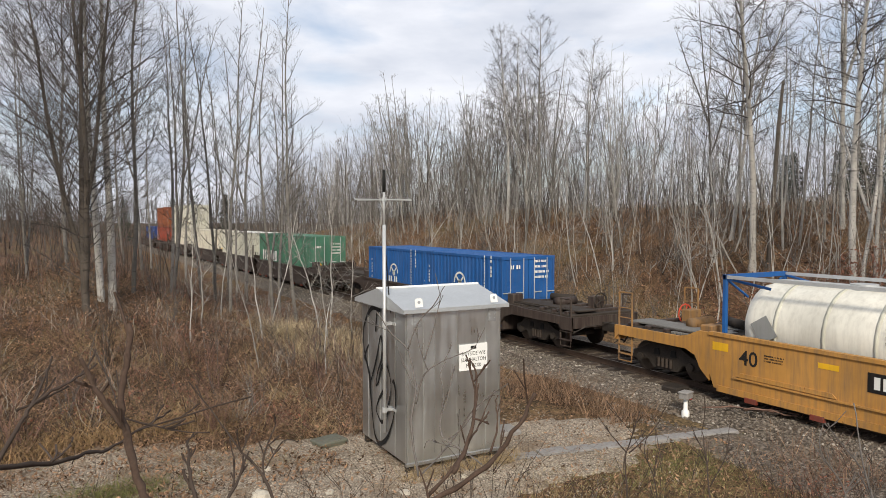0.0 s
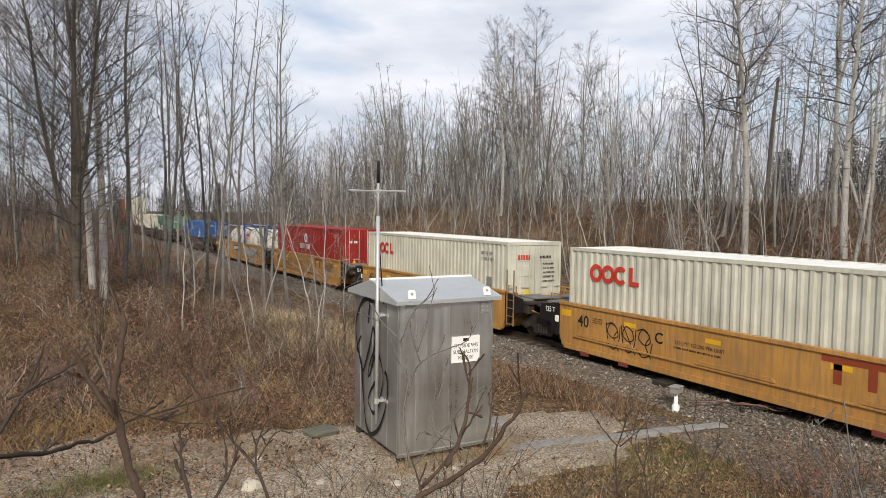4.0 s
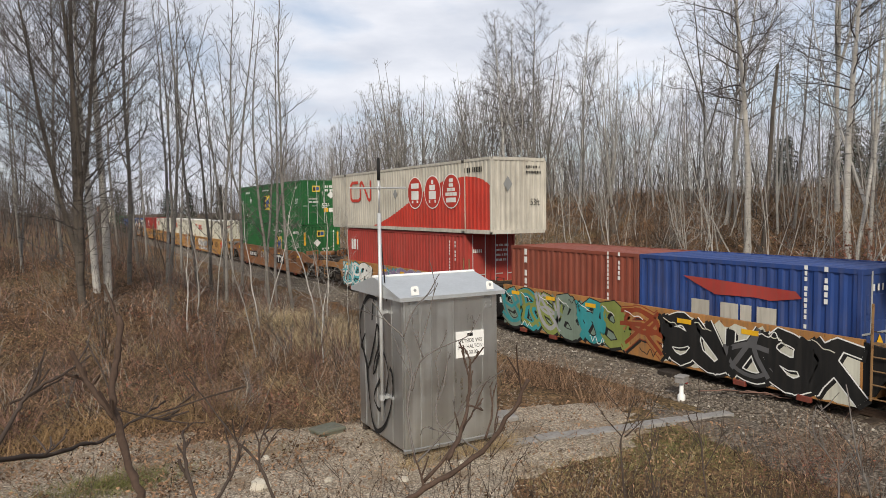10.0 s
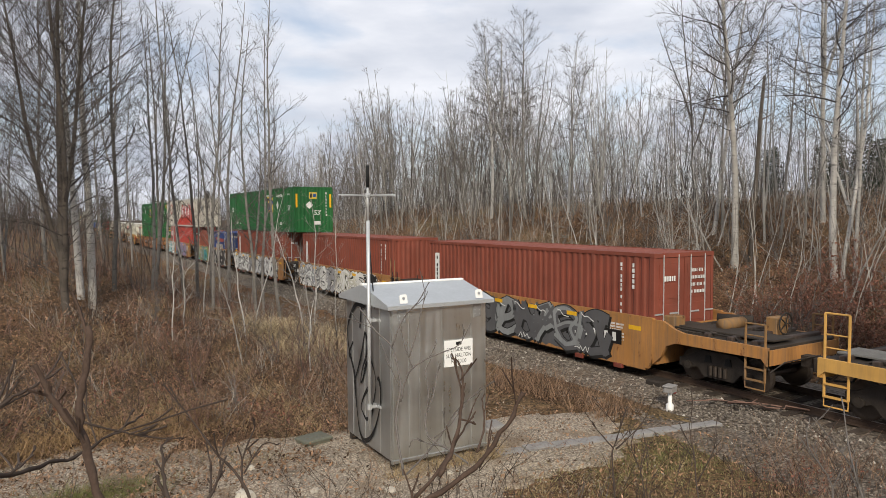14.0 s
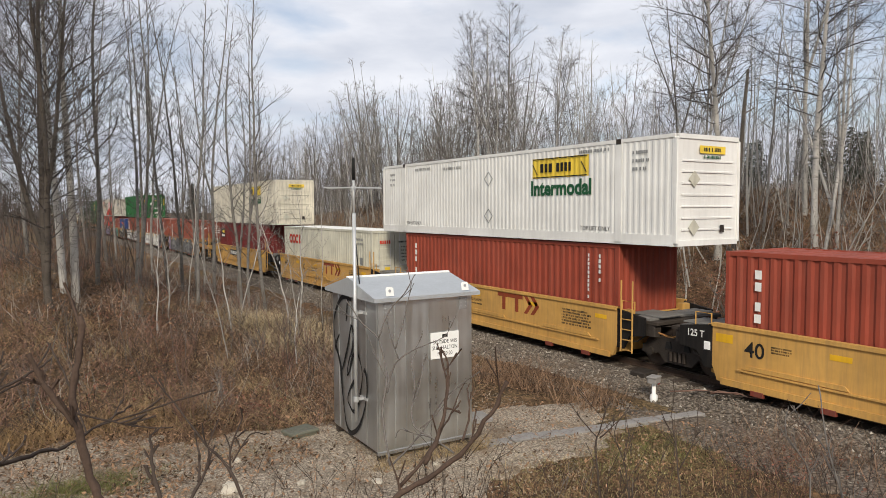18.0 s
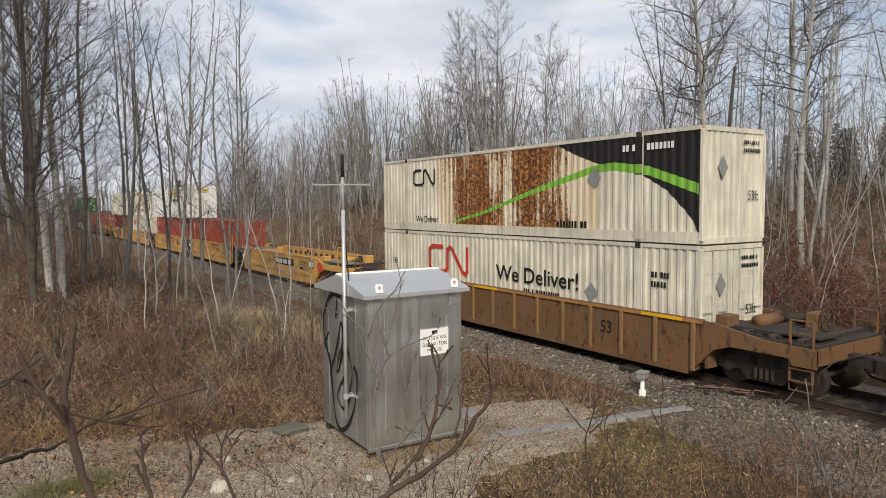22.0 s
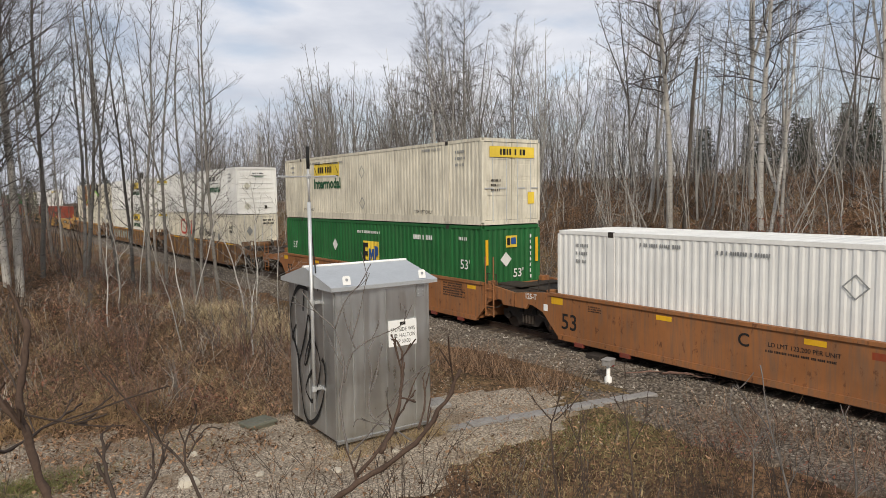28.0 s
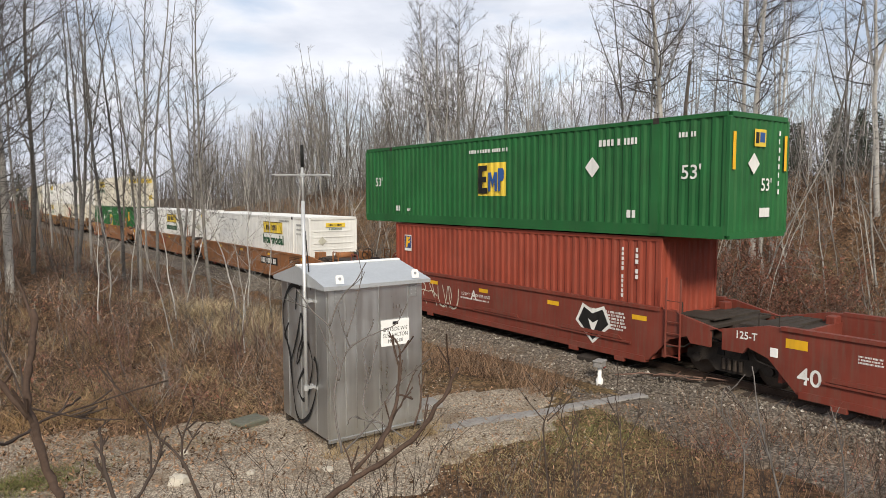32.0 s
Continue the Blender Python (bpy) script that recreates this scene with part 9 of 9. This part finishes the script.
branch("pale bare shrub by the track side", [([(3.7, 1.8, 2.4), (3.76, 1.92, 2.7), (3.8, 2.03, 2.95), (3.85, 2.12, 3.27)], 0.010, 0.004), ([(3.79, 2.04, 2.94), (3.76, 2.2, 3.12)], 0.006, 0.003), ([(3.95, 1.6, 2.4), (4.1, 1.7, 2.8), (4.15, 1.8, 3.05)], 0.008, 0.003), ([(4.1, 2.3, 2.2), (4.2, 2.35, 2.6), (4.1, 2.45, 2.85), (4.2, 2.5, 3.0)], 0.008, 0.003)], "twig", 5, 19)
branch("slender pale sapling with crooked twigs before the hut", [([(2.04, 3.897, 2.613), (2.062, 4.046, 2.93), (2.126, 4.102, 3.089), (2.147, 4.156, 3.182), (2.141, 4.242, 3.368), (2.05, 4.351, 3.501), (1.989, 4.438, 3.636)], 0.011, 0.005), ([(2.128, 4.216, 3.39), (2.19, 4.182, 3.574), (2.277, 4.116, 3.698), (2.335, 4.063, 3.836)], 0.008, 0.004), ([(2.101, 4.048, 3.045), (2.133, 4.032, 3.194), (2.163, 3.994, 3.273), (2.223, 3.934, 3.337), (2.298, 3.859, 3.386), (2.384, 3.775, 3.442), (2.444, 3.722, 3.583)], 0.01, 0.003), ([(2.188, 4.039, 3.261), (2.18, 4.134, 3.398), (2.192, 4.204, 3.494)], 0.007, 0.003), ([(2.185, 4.081, 3.33), (2.244, 4.075, 3.507), (2.295, 4.071, 3.717)], 0.007, 0.003)], "twig", 2, 31)
branch("thin brown bare sapling before the hut", [([(1.835, 3.477, 2.791), (1.973, 3.417, 2.948), (2.052, 3.371, 3.079), (2.074, 3.333, 3.15), (2.129, 3.277, 3.234), (2.249, 3.182, 3.348)], 0.008, 0.004), ([(2.0, 3.079, 2.95), (1.927, 3.19, 3.022), (1.875, 3.27, 3.059), (1.878, 3.324, 3.119), (1.916, 3.366, 3.205), (1.949, 3.409, 3.294), (1.956, 3.46, 3.373), (2.007, 3.482, 3.442)], 0.007, 0.003), ([(1.906, 3.348, 3.185), (1.977, 3.393, 3.267), (2.045, 3.457, 3.429)], 0.006, 0.003), ([(1.962, 3.248, 2.999), (1.906, 3.324, 3.006), (1.848, 3.402, 3.02), (1.834, 3.43, 2.969)], 0.005, 0.003), ([(1.916, 3.292, 3.045), (1.986, 3.239, 3.124), (2.098, 3.182, 3.285), (2.123, 3.131, 3.306)], 0.005, 0.003)], "twig", 1, 33)
branch("dark bare branch reaching up before the hut", [([(1.047, 1.777, 3.503), (1.111, 1.804, 3.57), (1.163, 1.84, 3.652), (1.197, 1.874, 3.711), (1.218, 1.92, 3.788), (1.214, 1.964, 3.81)], 0.011, 0.003), ([(1.156, 1.83, 3.648), (1.206, 1.822, 3.628), (1.219, 1.842, 3.62)], 0.005, 0.003), ([(1.129, 1.82, 3.576), (1.194, 1.856, 3.614), (1.255, 1.897, 3.668), (1.302, 1.934, 3.684)], 0.005, 0.002), ([(1.473, 2.207, 3.371), (1.534, 2.243, 3.458), (1.559, 2.294, 3.532), (1.589, 2.323, 3.558)], 0.007, 0.003)], "twig_mid", 1, 35)
branch("dark bare twigs reaching in from a shrub", [([(-0.21, 1.80, 3.60), (-0.098, 1.931, 3.774), (-0.07, 1.965, 3.821), (-0.033, 1.992, 3.844), (0.014, 2.017, 3.859), (0.055, 2.041, 3.881), (0.088, 2.063, 3.896)], 0.008, 0.003), ([(-0.066, 1.966, 3.824), (-0.043, 2.017, 3.867), (-0.024, 2.066, 3.904)], 0.005, 0.003), ([(-0.103, 2.04, 3.798), (-0.057, 2.046, 3.813), (-0.003, 2.052, 3.836)], 0.005, 0.003), ([(-0.42, 1.34, 3.86), (-0.24, 1.5, 3.82), (-0.086, 1.67, 3.771), (-0.026, 1.743, 3.742), (0.043, 1.817, 3.728), (0.098, 1.888, 3.709), (0.168, 1.965, 3.72), (0.236, 2.039, 3.728), (0.282, 2.113, 3.732)], 0.01, 0.003), ([(-0.026, 1.719, 3.75), (0.001, 1.749, 3.76), (0.016, 1.778, 3.773)], 0.004, 0.002), ([(0.12, 1.835, 3.803), (0.199, 1.853, 3.764), (0.266, 1.871, 3.734), (0.346, 1.887, 3.712)], 0.004, 0.002), ([(0.201, 1.87, 3.763), (0.217, 1.898, 3.776), (0.228, 1.925, 3.786)], 0.003, 0.002)], "twig_dark", 3, 37)
branch("thick dark bare shrub stem with a fork", [([(0.116, 1.154, 3.814), (0.111, 1.169, 3.83), (0.097, 1.198, 3.881), (0.084, 1.227, 3.944), (0.082, 1.249, 3.996), (0.093, 1.269, 4.05), (0.101, 1.286, 4.105)], 0.0105, 0.0065), ([(0.084, 1.232, 3.943), (0.066, 1.247, 3.97), (0.038, 1.266, 4.016), (0.025, 1.281, 4.055)], 0.008, 0.005)], "twig_mid", 3, 3)
branch("short dark stub stems of a cut shrub", [([(0.365, 2.089, 3.39), (0.345, 2.163, 3.474), (0.346, 2.219, 3.532), (0.35, 2.271, 3.583)], 0.01, 0.005), ([(0.347, 2.175, 3.459), (0.328, 2.191, 3.495), (0.327, 2.198, 3.515)], 0.008, 0.006), ([(0.393, 2.083, 3.386), (0.471, 2.15, 3.453), (0.532, 2.219, 3.531)], 0.009, 0.004), ([(0.466, 2.151, 3.453), (0.479, 2.191, 3.493), (0.481, 2.236, 3.547)], 0.006, 0.003), ([(0.611, 2.115, 3.322), (0.574, 2.214, 3.444), (0.506, 2.298, 3.536), (0.446, 2.378, 3.643)], 0.009, 0.003), ([(0.58, 2.22, 3.417), (0.596, 2.271, 3.492), (0.65, 2.313, 3.58)], 0.006, 0.003), ([(0.59, 2.233, 3.458), (0.66, 2.267, 3.53), (0.711, 2.275, 3.519)], 0.004, 0.002)], "twig_dark", 3, 7)
# low shrubs on the slope between the eye and the pad
rnd = random.Random(88)
for i in range(34):
    u = rnd.random()
    x, y = 3.2 + 7.5 * u, 5.6 - 3.9 * u + rnd.uniform(-0.6, 1.6)
    ob = tagged(new("shrub", SHRUBS[rnd.choice((0, 2, 2, 2))]), "leafless twiggy shrub on the slope below", "shrub", "shrubs")
    ob.matrix_world = pose(x, y, zat(x, y), 0, 0, rnd.uniform(0, 360)) @ Matrix.Scale(rnd.uniform(0.55, 0.85), 4)
for i in range(16):
    x, y = rnd.uniform(-1.2, 3.2), rnd.uniform(4.6, 8.6)
    ob = tagged(new("shrub", SHRUBS[rnd.choice((0, 2, 2))]), "leafless twiggy shrub on the slope below", "shrub", "shrubs")
    ob.matrix_world = pose(x, y, zat(x, y), 0, 0, rnd.uniform(0, 360)) @ Matrix.Scale(rnd.uniform(0.5, 0.75), 4)


def motions():
    """The whole train runs away along the track at a steady pace."""
    for ob, s, z in MOVING:
        walk(ob, [(t, pose(TRACK, s + d, z)) for t, d in DRIVE])


motions()
